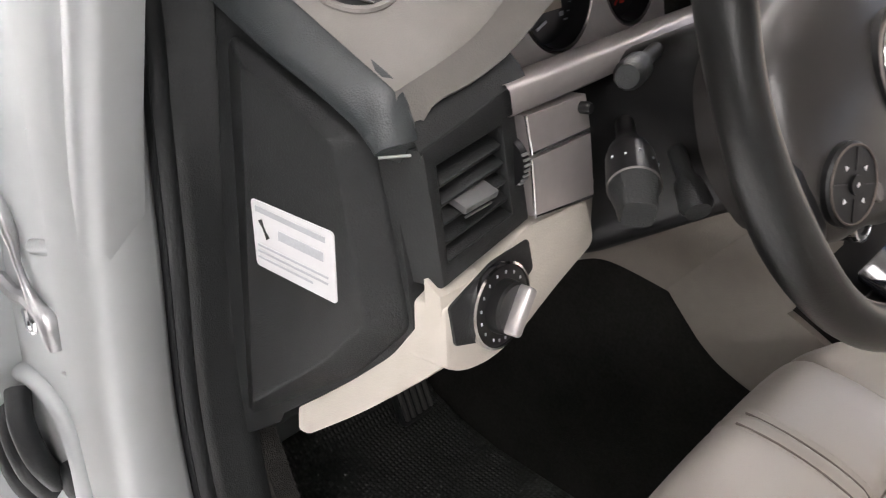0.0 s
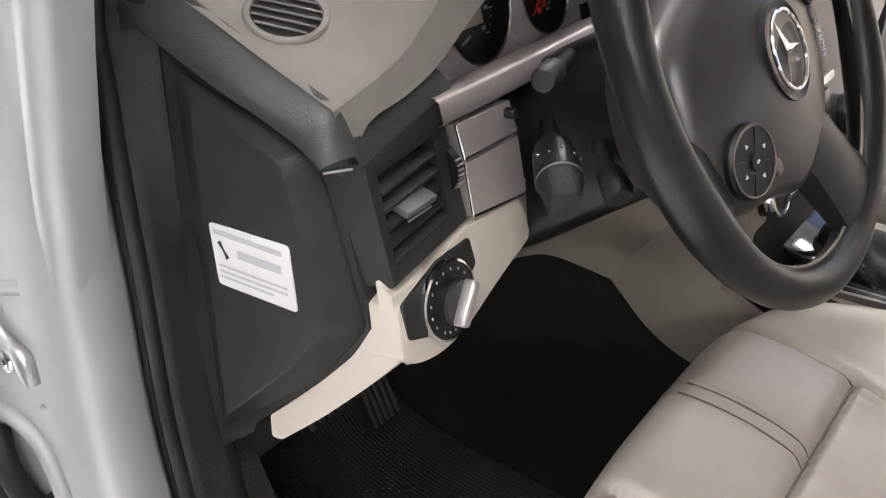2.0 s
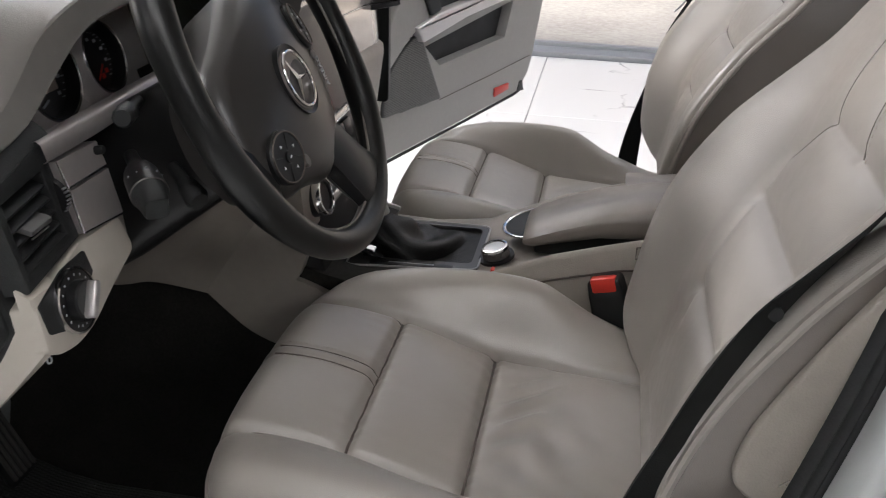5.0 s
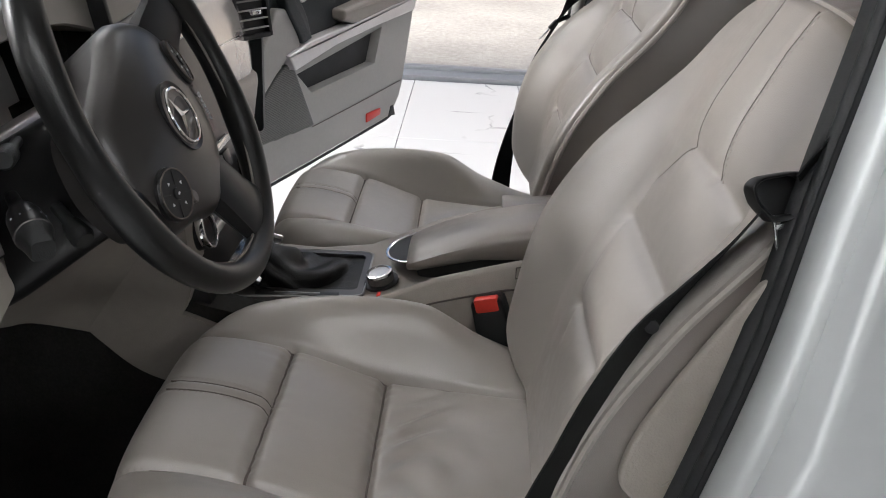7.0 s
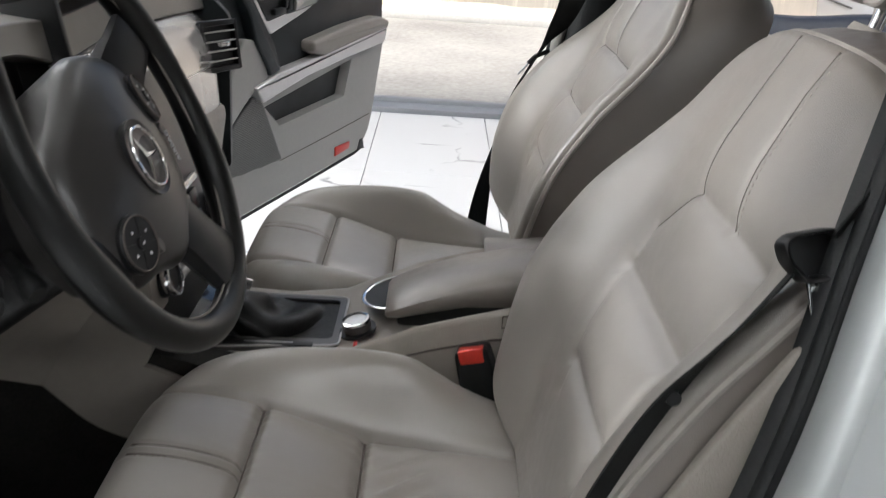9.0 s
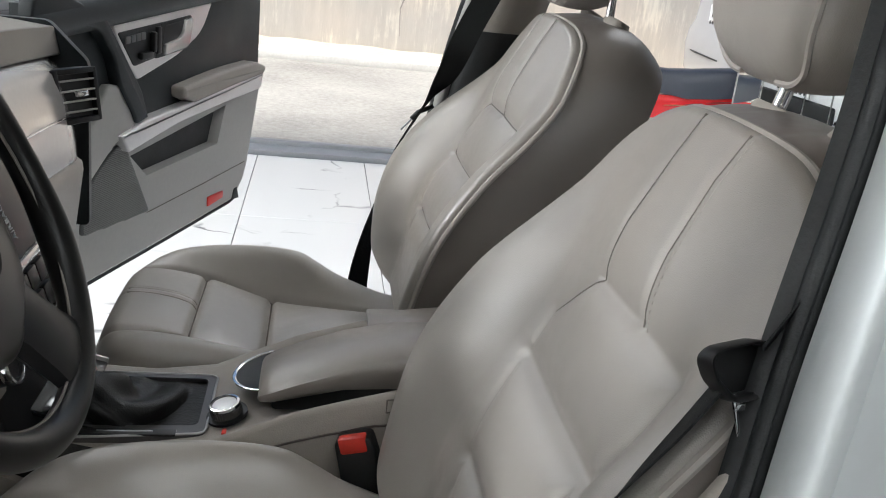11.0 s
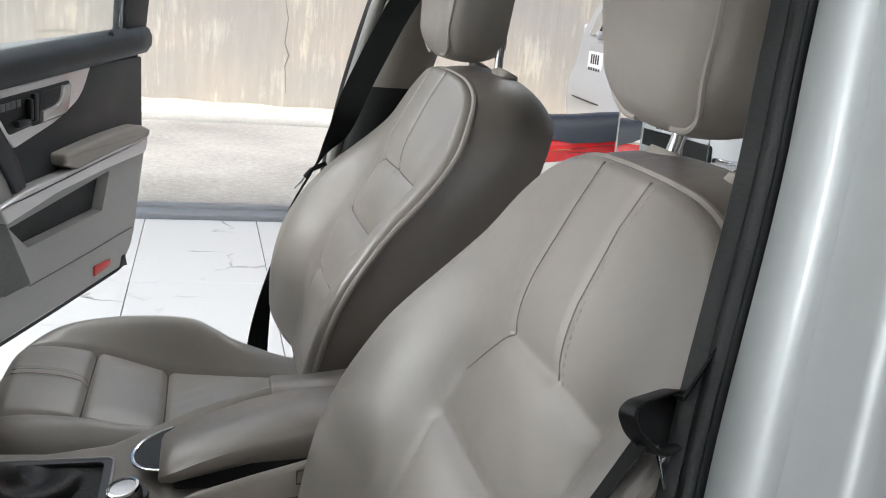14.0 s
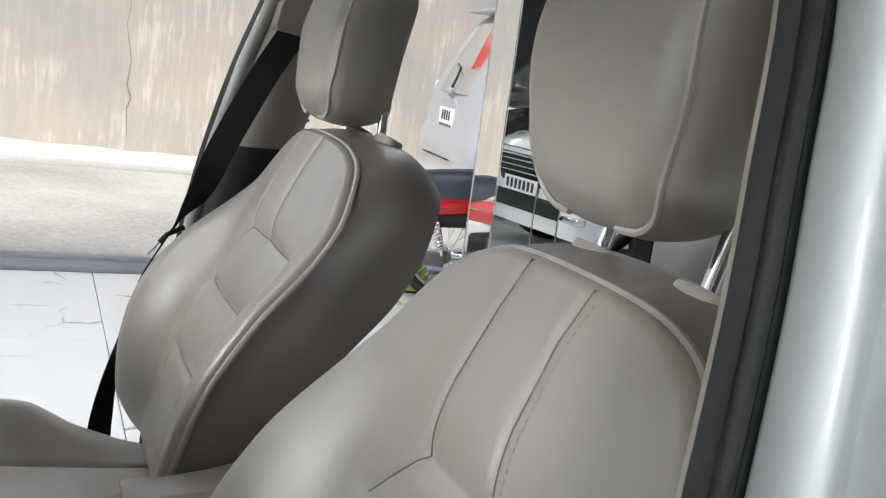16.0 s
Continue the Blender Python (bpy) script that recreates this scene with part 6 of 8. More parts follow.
part("opening_frame", band([(0.006, -0.002), (0.012, 0.002), (0.046, 0.001), (0.052, -0.004), (0.056, -0.016), (0.057, -0.05), (0.006, -0.05)]), PAINT, car, "silver painted door frame", 80)
# inner trims along the opening
n = len(LOOPS)
front = list(range(8 * 3, 8 * 8))
part("hinge_pillar_trim", band([(-0.010, -0.004), (-0.004, 0.0), (-0.020, 0.004), (-0.034, -0.004), (-0.036, -0.03), (-0.010, -0.03)], front), BLACK, car, "black plastic kick and pillar trim", 50)
part("windscreen_pillar_trim", band([(-0.006, -0.006), (-0.008, 0.004), (-0.040, 0.006), (-0.070, -0.02), (-0.05, -0.05), (-0.006, -0.04)], list(range(8 * 7, 8 * 11))), BEIGE, car, "pale windscreen pillar trim", 50)
bm = bmesh.new()
rows = []
for i in range(8 * 3, 8 * 8):
    p = LOOPS[i]
    yb = min(p.y - 0.012, 0.792)
    rows.append([p + Vector((0.004, 0.004, 0)), p + Vector((0.008, -0.006, 0)), p + Vector((0.016, -0.009, 0)), Vector((-0.6145, yb + 0.003, p.z)), Vector((-0.6095, yb, p.z)), Vector((-0.598, yb + 0.004, p.z))])
add_rings(bm, rows, False)
part("front_flange", bm, BLACK, car, "smooth black trim between the seal and the dash end", 50)
rear = list(range(8 * 13, 8 * 19))
part("pillar_flange", band([(-0.006, 0.000), (-0.011, 0.008), (-0.019, 0.011), (-0.024, 0.005), (-0.024, -0.03), (-0.006, -0.03)], rear), RUBBER, car, "black flange beside the seal", 50)
part("centre_pillar_trim", band([(-0.0245, 0.000), (-0.026, 0.005), (-0.032, 0.003), (-0.060, -0.03), (-0.072, -0.07), (-0.0245, -0.06)], rear), BEIGE, car, "beige centre pillar trim", 50)
part("sill_trim", band([(-0.006, -0.006), (-0.008, 0.001), (-0.05, -0.004), (-0.06, -0.03), (-0.006, -0.04)], [i % n for i in range(8 * 18, 8 * 24)]), BLACK, car, "black sill trim", 50)

# outer faces of the pillars
bm = bmesh.new()
rows = []
for z, y in ((0.45, 0.800), (0.70, 0.808), (0.81, 0.814), (0.90, 0.816), (1.01, 0.816), (1.10, 0.806), (1.17, 0.794), (1.26, 0.775)):
    rows.append([Vector((x, y + d, z)) for x, d in ((-0.660, -0.010), (-0.688, -0.014), (-0.697, -0.010), (-0.700, 0.0), (-0.698, 0.010), (-0.690, 0.018), (-0.678, 0.024), (-0.676, 0.05), (-0.676, 0.24), (-0.70, 0.28), (-0.76, 0.30), (-0.78, 0.45))])
add_rings(bm, rows, False)
part("hinge_face", bm, PAINT, car, "silver hinge pillar with a shaded pocket", 60)
bm = bmesh.new()
rows = []
for z, xs, ys, xf, yf in ((0.50, -0.698, 0.180, -0.755, 0.185), (0.70, -0.700, 0.135, -0.757, 0.142), (0.90, -0.698, 0.058, -0.752, 0.066), (1.08, -0.682, 0.002, -0.735, 0.006), (1.20, -0.652, -0.030, -0.715, -0.014), (1.36, -0.610, -0.070, -0.690, -0.040), (1.52, -0.572, -0.088, -0.660, -0.065)):
    a, b = Vector((xs, ys, z)), Vector((xf, yf, z))
    rows.append([a, a.lerp(b, 0.45) + Vector((0, -0.001, 0)), a.lerp(b, 0.90), b + Vector((0, -0.001, 0)), b + Vector((-0.0035, -0.004, 0)), b + Vector((-0.0045, -0.010, 0)), b + Vector((-0.006, -0.06, 0)), b + Vector((-0.010, -0.30, 0))])
add_rings(bm, rows, False)
part("centre_pillar_face", bm, PAINT, car, "silver centre pillar face", 60)
# pressed hinge plate, check strap and cable boot in the pocket of the pillar
PK = -0.677
hs = smooth_line([Vector((PK - 0.004, y, z)) for y, z in ((0.985, 0.990), (0.966, 0.981), (0.952, 0.966), (0.945, 0.936), (0.932, 0.914), (0.912, 0.903), (0.905, 0.884))], 6)
part("check_strap", tube(hs, [0.006 + 0.003 * math.sin(k * 0.25) for k in range(len(hs))], 10), ALLOY, car, "bent bare-metal check strap")
part("strap_link", tube(smooth_line([Vector((PK - 0.004, y, z)) for y, z in ((0.985, 0.912), (0.960, 0.906), (0.940, 0.910), (0.925, 0.905))], 5), 0.006, 8), ALLOY, car, "bare-metal link")
part("strap_hook", tube(smooth_line([Vector((PK - 0.004, y, z)) for y, z in ((0.948, 0.898), (0.944, 0.884), (0.938, 0.882), (0.936, 0.893))], 5), 0.003, 8), CHROME, car)
part("pillar_press", tube([Vector((PK, y, z)) for y, z in ((0.925, 0.962), (0.866, 0.985))], 0.006, 10), PAINT, car, "pressed rib in the pillar")
part("body_seam", tube(smooth_line([Vector((PK, y, z)) for y, z in ((0.905, 1.06), (0.893, 0.98), (0.885, 0.90), (0.888, 0.865), (0.91, 0.855))], 5), 0.0022, 8), PAINT, car)
part("boot_collar", tube(smooth_line([Vector((PK, y, z)) for y, z in ((0.984, 0.818), (0.955, 0.822), (0.924, 0.812), (0.908, 0.778), (0.903, 0.735), (0.905, 0.66))], 6), 0.009, 10), PAINT, car, "raised painted lip round the boot")
for k in range(5):
    y0, z0 = 0.945 + 0.020 * k, 0.788 - 0.026 * k
    part("cable_boot", tube(smooth_line([Vector((PK - 0.012, y0 + 0.024, z0 + 0.024)), Vector((PK - 0.022, y0 + 0.004, z0 + 0.006)), Vector((PK - 0.018, y0 - 0.006, z0 - 0.030)), Vector((PK - 0.004, y0 - 0.004, z0 - 0.062))], 5), 0.0105, 10), RUBBER, car, "ribbed black cable boot", 70)
part("grommet", lathe([(0.016, 0), (0.016, 0.006), (0.010, 0.009), (0.0, 0.009)], axes((PK + 0.002, 0.925, 0.735), (0, 1, 0), (0, 0, -1)) @ Matrix.Diagonal((0.7, 1.3, 1, 1)), 20), RUBBER, car, "oval rubber plug")

# floor pan, footwell, sills, roof and the far side
part("floor_pan", box((0.0, 0.1, 0.46), (1.40, 2.6, 0.05), 0.01), CARPET, car, "black carpet floor")
bm = bmesh.new()
rows = []
for x in (-0.64, -0.50, -0.30, -0.16):
    rows.append([Vector((x, y, z)) for y, z in ((0.55, 0.478), (0.86, 0.480), (0.95, 0.50), (1.02, 0.58), (1.10, 0.70), (1.12, 0.95), (1.05, 1.19))])
add_rings(bm, rows, False)
part("footwell_carpet", bm, CARPET, car, "black footwell carpet", 60)
part("kick_carpet", prism([(0.62, 0.48), (0.74, 0.48), (1.10, 0.50), (1.10, 1.15), (0.80, 1.15), (0.78, 0.82), (0.70, 0.66)], yz(-0.598), 0.02), CARPET, car)
part("under_dash", box((-0.1, 0.93, 1.06), (1.02, 0.36, 0.02)), BLACK, car)
for s in (-1, 1):
    bm = bmesh.new()
    rows = []
    for y in (-1.2, 0.2, 0.62, 0.80):
        lift = 0.0
        rows.append([Vector((s * x, y, z)) for x, z in ((0.60, 0.50), (0.62, 0.592), (0.645, 0.598), (0.70, 0.592), (0.735, 0.575), (0.765, 0.53), (0.775, 0.42), (0.75, 0.30), (0.60, 0.28))])
    add_rings(bm, rows, False)
    part("sill", bm, PAINT, car, "silver body sill", 40)
bm = bmesh.new()
rows = []
for y, z, w in ((0.40, 1.57, 0.51), (0.33, 1.60, 0.52), (0.20, 1.62, 0.53), (-0.2, 1.64, 0.54), (-0.8, 1.63, 0.54), (-1.3, 1.60, 0.53), (-1.6, 1.52, 0.52)):
    rows.append([Vector((x, y, z + d)) for x, d in ((-w, -0.03), (-w + 0.05, -0.005), (-w + 0.14, 0.0), (0, 0.015), (w - 0.14, 0.0), (w - 0.05, -0.005), (w, -0.03), (w, 0.01), (w - 0.12, 0.035), (0, 0.05), (-w + 0.12, 0.035), (-w, 0.01))])
add_rings(bm, rows, True, True, True)
part("roof", bm, HEADLINER, car, "pale headliner under the roof", 40)
bm = bmesh.new()
add_box(bm, (-0.02, 1.35, 0.80), (1.5, 0.75, 0.62), 0.12, None, 4)
part("bonnet", bm, PAINT, car, "silver bonnet")
# far pillars
FAR_P = ((0.55, 0.055, 0.690), (0.80, 0.036, 0.690), (1.00, 0.018, 0.680), (1.12, 0.006, 0.668), (1.25, -0.016, 0.645), (1.38, -0.045, 0.610), (1.50, -0.080, 0.570), (1.60, -0.105, 0.535))
for nm, sel, mat, lab in (("far_pillar_lower", FAR_P[:5], BLACK, "black lower trim of the far centre pillar"), ("far_pillar_upper", FAR_P[4:], BEIGE_SOFT, "grey-beige trimmed upper centre pillar")):
    bm = bmesh.new()
    rows = [[Vector((x + a, y + b, z)) for a, b in ((0.03, 0.012), (0.0, 0.004), (-0.022, -0.015), (-0.028, -0.04), (-0.024, -0.09), (0.01, -0.12), (0.05, -0.10))] for z, y, x in sel]
    add_rings(bm, rows, True, True, True)
    part(nm, bm, mat, car, lab, 45)
part("far_pillar_edge", tube([Vector((x + 0.008, y + 0.012, z)) for z, y, x in FAR_P[1:]], 0.012, 10), GREY_TRIM, car, "grey edge of the far pillar trim", 60)
pp = [Vector((x + 0.034, y + 0.014, z)) for z, y, x in ((0.62, 0.050, 0.690), (0.80, 0.036, 0.690), (1.00, 0.018, 0.680), (1.12, 0.006, 0.668), (1.25, -0.016, 0.645), (1.38, -0.045, 0.610), (1.50, -0.080, 0.570), (1.60, -0.105, 0.535))]
part("far_seal", tube(smooth_line(pp, 4), 0.0125, 10), RUBBER, car, "black rubber seal on the far pillar", 60)
bm = bmesh.new()
for a, b, r in (((0.56, 0.50, 1.52), (0.72, 0.92, 1.20), 0.03),):
    add_tube(bm, [Vector(a), Vector(b)], r, 12)
add_tube(bm, [Vector((-0.72, 0.92, 1.22)), Vector((-0.60, 0.55, 1.47))], 0.028, 12)
part("windscreen_pillar", bm, PAINT, car, "silver windscreen pillars")
part("far_hinge_trim", prism(rounded([(0.86, 0.55), (0.80, 0.80), (0.82, 1.20), (0.95, 1.20), (0.98, 0.55)], 0.02), yz(0.66), 0.06, 0.01), GREY_TRIM, car, "grey hinge pillar trim")
# black rubber mat, pedals and foot rest
bm = bmesh.new()
rings = []
for x, cut in ((-0.605, 0.03), (-0.598, 0.0), (-0.45, 0.0), (-0.30, 0.0), (-0.177, 0.0), (-0.170, 0.03)):
    line = [(0.30, 0.4955), (0.70, 0.4960), (0.84, 0.4975), (0.90, 0.508), (0.95, 0.526), (1.00, 0.575), (1.05, 0.642), (1.10, 0.722 - cut), (1.112, 0.78 - cut)]
    rings.append([Vector((x, y, z + 0.002)) for y, z in line] + [Vector((x, y + 0.004, z - 0.008)) for y, z in line[::-1]])
add_rings(bm, rings, True, True, True)
mat = solid("floor_mat", bm, WOVEN, "black woven-pattern rubber mat in the driver footwell", "floor mat")
RIBBED = surface("ribbed_pedal_rubber", (0.075, 0.075, 0.070), 0.6, 0, 0.2, 20)


def pedal(name, label, at, size, tilt, rz=0.0, ribs=5):
    th = thing(name, label, "pedal")
    m = Matrix.Translation(at) @ Matrix.Rotation(radians(rz), 4, "Z") @ Matrix.Rotation(radians(tilt), 4, "X")
    part("pad", box((0, 0, 0), (size[0], 0.014, size[1]), 0.005, m), BLACK, th)
    for k in range(ribs):
        x = -size[0] / 2 + size[0] * (k + 0.5) / ribs
        part("rib", box((x, -0.008, 0), (size[0] / ribs * 0.5, 0.006, size[1] * 0.9), 0.0015, m), RIBBED, th)
    part("arm", tube([m @ Vector((0, 0.005, size[1] * 0.3)), m @ Vector((0, 0.10, size[1] * 0.3 + 0.16))], 0.008, 8), BLACK, th)
    return th


pedal("accelerator_pedal", "ribbed black accelerator pedal hanging over the mat", (-0.268, 0.930, 0.640), (0.050, 0.15), -28)
pedal("brake_pedal", "ribbed black brake pedal hanging over the mat", (-0.385, 0.885, 0.70), (0.085, 0.055), -28, 0, 6)
pedal("parking_brake_pedal", "small ribbed parking brake pedal beside the door pillar", (-0.548, 0.850, 0.690), (0.050, 0.070), -30, 0, 5)

# rear bench, glimpsed between the front seats
rb = thing("rear_seat", "grey-beige leather rear bench", "car seat")
bm = bmesh.new()
rows = []
for x in [-0.58 + 1.16 * k / 20 for k in range(21)]:
    d = 0.012 * math.cos(x * 16)
    rows.append([Vector((x, y - d, z)) for y, z in ((-0.72, 0.78), (-0.74, 0.95), (-0.80, 1.15), (-0.86, 1.27), (-0.90, 1.30), (-0.96, 1.28), (-0.98, 0.78))])
add_rings(bm, rows, False)
part("bench_back", bm, LEATHER_SIDE, rb, "", 60)
part("bench_cushion", box((0, -0.60, 0.74), (1.16, 0.42, 0.16), 0.05, None, 4), LEATHER_SIDE, rb)
for x in (-0.36, 0.0, 0.36):
    part("bench_headrest", box((x, -0.90, 1.36), (0.22, 0.09, 0.13), 0.04, None, 4), LEATHER_SIDE, rb)

part("rear_window_bar", tube([Vector((0.67, -0.68, 1.02)), Vector((0.655, -0.80, 1.135)), Vector((0.62, -0.98, 1.30))], 0.014, 10), RUBBER, car, "black rear window seal")
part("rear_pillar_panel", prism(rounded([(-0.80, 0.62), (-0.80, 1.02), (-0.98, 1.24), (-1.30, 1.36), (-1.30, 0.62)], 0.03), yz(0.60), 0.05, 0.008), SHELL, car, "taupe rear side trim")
rbelt = thing("rear_belt", "black rear seat belt hanging flat against the bench", "seat belt")
part("webbing", box((0.475, -0.72, 1.06), (0.048, 0.003, 0.42), 0.0), WEBBING, rbelt)

# ---- belts ----
def ribbon(P, w, side, t=0.0014):
    """A strap along the points, w wide along the side vectors."""
    bm = bmesh.new()
    rings = []
    n = len(P)
    for i in range(n):
        tg = (P[min(i + 1, n - 1)] - P[max(i - 1, 0)]).normalized()
        s = (side[i] - tg * side[i].dot(tg)).normalized()
        nn = tg.cross(s)
        rings.append([P[i] + s * w / 2 + nn * t / 2, P[i] - s * w / 2 + nn * t / 2, P[i] - s * w / 2 - nn * t / 2, P[i] + s * w / 2 - nn * t / 2])
    add_rings(bm, rings, True, True, True)
    return bm


def strap(pts, sides, w=0.046):
    P = smooth_line([Vector(p) for p in pts], 10)
    S = smooth_line([Vector(s) for s in sides], 10)
    return ribbon(P, w, S)


belt = thing("driver_belt", "black driver seat belt hanging down beside the seat", "seat belt")
upper = [(-0.532, -0.190, 1.46), (-0.556, -0.125, 1.36), (-0.571, -0.070, 1.275), (-0.585, -0.010, 1.200)]
part("webbing", strap(upper, [(0.1, -1, -0.2), (0.1, -1, -0.2), (0.4, -0.9, -0.2), (0.75, -0.6, -0.2)], 0.030), WEBBING, belt, "black webbing above the tongue", 60)
lower = [(-0.585, 0.012, 1.176), (-0.588, 0.029, 1.152), (-0.597, 0.058, 1.120), (-0.603, 0.083, 1.088), (-0.608, 0.108, 1.042), (-0.613, 0.130, 0.994), (-0.619, 0.148, 0.95), (-0.626, 0.158, 0.90), (-0.631, 0.161, 0.850)]
turn = [(0.9, -0.30, -0.33), (0.9, -0.32, -0.33), (0.84, -0.43, -0.33), (0.74, -0.54, -0.42), (0.72, -0.54, -0.45), (0.75, -0.45, -0.50), (0.75, -0.55, -0.40), (0.60, -0.75, -0.30), (0.40, -0.90, -0.20)]
part("webbing", strap(lower, turn, 0.043), WEBBING, belt, "black webbing twisted at its foot", 60)
part("anchor_loop", box((-0.632, 0.161, 0.846), (0.006, 0.047, 0.030), 0.002), WEBBING, belt, "sewn end of the webbing")
gm = axes((-0.588, 0.002, 1.186), (0.22, -1.0, 0.16), (0.30, 0.16, 0.93)) @ Matrix.Scale(0.62, 4)
cup = rounded([(-0.034, 0.022), (-0.031, 0.002), (-0.014, -0.022), (0.014, -0.022), (0.031, 0.002), (0.034, 0.022), (0.022, 0.030), (-0.022, 0.030)], 0.007, 4)
inn = [(u * 0.80, v * 0.80 + 0.002) for u, v in cup]
bm = bmesh.new()
add_rings(bm, [[gm @ Vector((u, v, d)) for u, v in ring] for ring, d in ((cup, -0.012), (cup, 0.008), ([(u * 0.96, v * 0.96) for u, v in cup], 0.011), ([(u * 0.86, v * 0.86 + 0.001) for u, v in cup], 0.010), (inn, 0.006), (inn, -0.008))], True, True, True)
tg = part("belt_tongue", bm, BLACK_SMOOTH, belt, "black scooped belt tongue", 50)
bm = bmesh.new()
for c, s in (((-0.0085, -0.036, 0), (0.0040, 0.044, 0.003)), ((0.0085, -0.036, 0), (0.0040, 0.044, 0.003)), ((0, -0.057, 0), (0.021, 0.006, 0.003)), ((0, -0.028, 0), (0.021, 0.006, 0.003))):
    add_box(bm, c, s, 0.0008, gm)
part("tongue_plate", bm, CHROME, tg, "bare steel latch plate")
part("belt_stop", lathe([(0.0050, -0.002), (0.0050, 0.002), (0.0036, 0.0035), (0, 0.0037)], axes((-0.606, 0.079, 1.095), (0, 0.8, 0.6), (0.1, -0.6, 0.8)), 20), BLACK_SMOOTH, belt, "round belt stop button")
part("anchor_cover", box((-0.632, 0.160, 0.828), (0.018, 0.070, 0.036), 0.006), BEIGE_SOFT, belt, "beige anchor cover")

pb = thing("passenger_belt", "black passenger seat belt with a knotted cord", "seat belt")
part("webbing", strap([(0.545, -0.098, 1.452), (0.562, -0.060, 1.380), (0.578, -0.030, 1.311), (0.596, -0.004, 1.244), (0.616, 0.018, 1.175), (0.634, 0.044, 1.124), (0.640, 0.067, 1.082), (0.640, 0.096, 1.023), (0.640, 0.116, 0.94), (0.640, 0.132, 0.865), (0.640, 0.141, 0.795), (0.640, 0.144, 0.734)],
                      [(-0.1, -0.93, -0.3), (-0.18, -0.93, -0.31), (-0.17, -0.93, -0.33), (-0.18, -0.91, -0.39), (0.45, -0.79, -0.43), (0.95, -0.28, -0.17), (0.97, -0.22, -0.12), (0.97, -0.22, -0.08), (0.95, -0.32, -0.07), (0.80, -0.59, -0.10), (0.52, -0.85, -0.08), (0.37, -0.93, -0.05)], 0.042), WEBBING, pb, "black webbing", 60)
part("belt_guide", prism(rounded([(-0.125, 1.425), (-0.058, 1.435), (-0.066, 1.480), (-0.140, 1.475)], 0.010), yz(0.536), 0.05, 0.006), BEIGE_SOFT, pb, "grey belt guide")
part("cord", tube([Vector(p) for p in ((0.632, 0.036, 1.113), (0.628, 0.062, 1.101), (0.627, 0.073, 1.088))], 0.0042, 8), BLACK, pb, "knotted black cord")
part("cord_end", tube([Vector(p) for p in ((0.628, 0.066, 1.097), (0.627, 0.079, 1.080), (0.626, 0.090, 1.068))], 0.0016, 6), GREY_PRINT, pb)

# ---- open passenger door ----
HINGE = Vector((0.78, 0.80, 0.0))
DD = Vector((0.94, -0.33, 0)).normalized()
DM = axes(HINGE, DD, (0, 0, 1))            # u along the door, v up, w towards the cabin's front side
if (DM.to_3x3() @ Vector((0, 0, 1))).y > 0:
    DW = -1.0
else:
    DW = 1.0
DM = DM @ Matrix.Diagonal((1, 1, DW, 1))   # w towards the rear (seen side)
door = thing("passenger_door", "open passenger door with grey and black trim and silver strip", "car door")


def dprism(poly, w0, depth, bevel=0.0, seg=2):
    return prism(poly, DM @ Matrix.Translation((0, 0, w0)), depth, bevel, seg)


SHELL_AT = -0.145
shell = rounded([(0.02, 0.62), (0.20, 0.575), (1.02, 0.585), (1.105, 0.69), (1.185, 0.93), (1.19, 1.24), (0.02, 1.20)], [0.02, 0.05, 0.03, 0.06, 0.06, 0.01, 0.02], 5)
sh = part("shell", dprism(shell, SHELL_AT, 0.085, 0.012), PAINT, door, "silver outer shell")
part("seal_edge", dprism(rounded([(0.03, 0.62), (0.20, 0.583), (1.02, 0.597), (1.095, 0.70), (1.172, 0.93), (1.175, 1.20), (0.03, 1.18)], [0.02, 0.05, 0.03, 0.06, 0.06, 0.01, 0.02], 5), -0.061, 0.045, 0.003), RUBBER, door, "black edge seal")
# grey lower card, cut round the pocket
pocket = [(0.422, 0.848), (0.925, 0.895), (0.880, 0.795), (0.498, 0.786)]
bm = bmesh.new()


def card_band(a, b):
    """A face of the grey card between the outline and the pocket."""
    return bm.faces.new([bm.verts.new(DM @ Vector((u, v, 0.010))) for u, v in a + b])


card_band([(0.08, 0.640), (0.20, 0.600), (0.498, 0.604), (0.498, 0.786), (0.422, 0.848), (0.38, 0.862), (0.30, 0.905), (0.22, 0.985), (0.08, 1.0)], [])
card_band([(0.498, 0.604), (0.880, 0.610), (0.880, 0.795), (0.498, 0.786)], [])
card_band([(0.880, 0.610), (1.00, 0.612), (1.060, 0.66), (1.083, 0.70), (1.150, 0.905), (0.925, 0.895), (0.880, 0.795)], [])
card_band([(0.422, 0.848), (0.925, 0.895), (1.150, 0.905), (1.152, 0.935), (0.66, 0.93), (0.38, 0.862)], [])
bmesh.ops.remove_doubles(bm, verts=bm.verts, dist=1e-5)
ri = [DM @ Vector((u, v, 0.010)) for u, v in pocket]
rd = [DM @ Vector((u, v, -0.054)) for u, v in [(0.440, 0.842), (0.900, 0.885), (0.858, 0.803), (0.512, 0.795)]]
add_rings(bm, [ri, rd], True, False, True)
ol = [(0.08, 0.640), (0.20, 0.600), (0.498, 0.604), (0.880, 0.610), (1.00, 0.612), (1.060, 0.66), (1.083, 0.70), (1.150, 0.905)]
add_rings(bm, [[DM @ Vector((u, v, 0.010)) for u, v in ol], [DM @ Vector((u + 0.006, v - 0.006, -0.02)) for u, v in ol]], False)
cardp = part("lower_card", bm, GREY_TRIM, door, "grey plastic lower card with map pocket", 30)
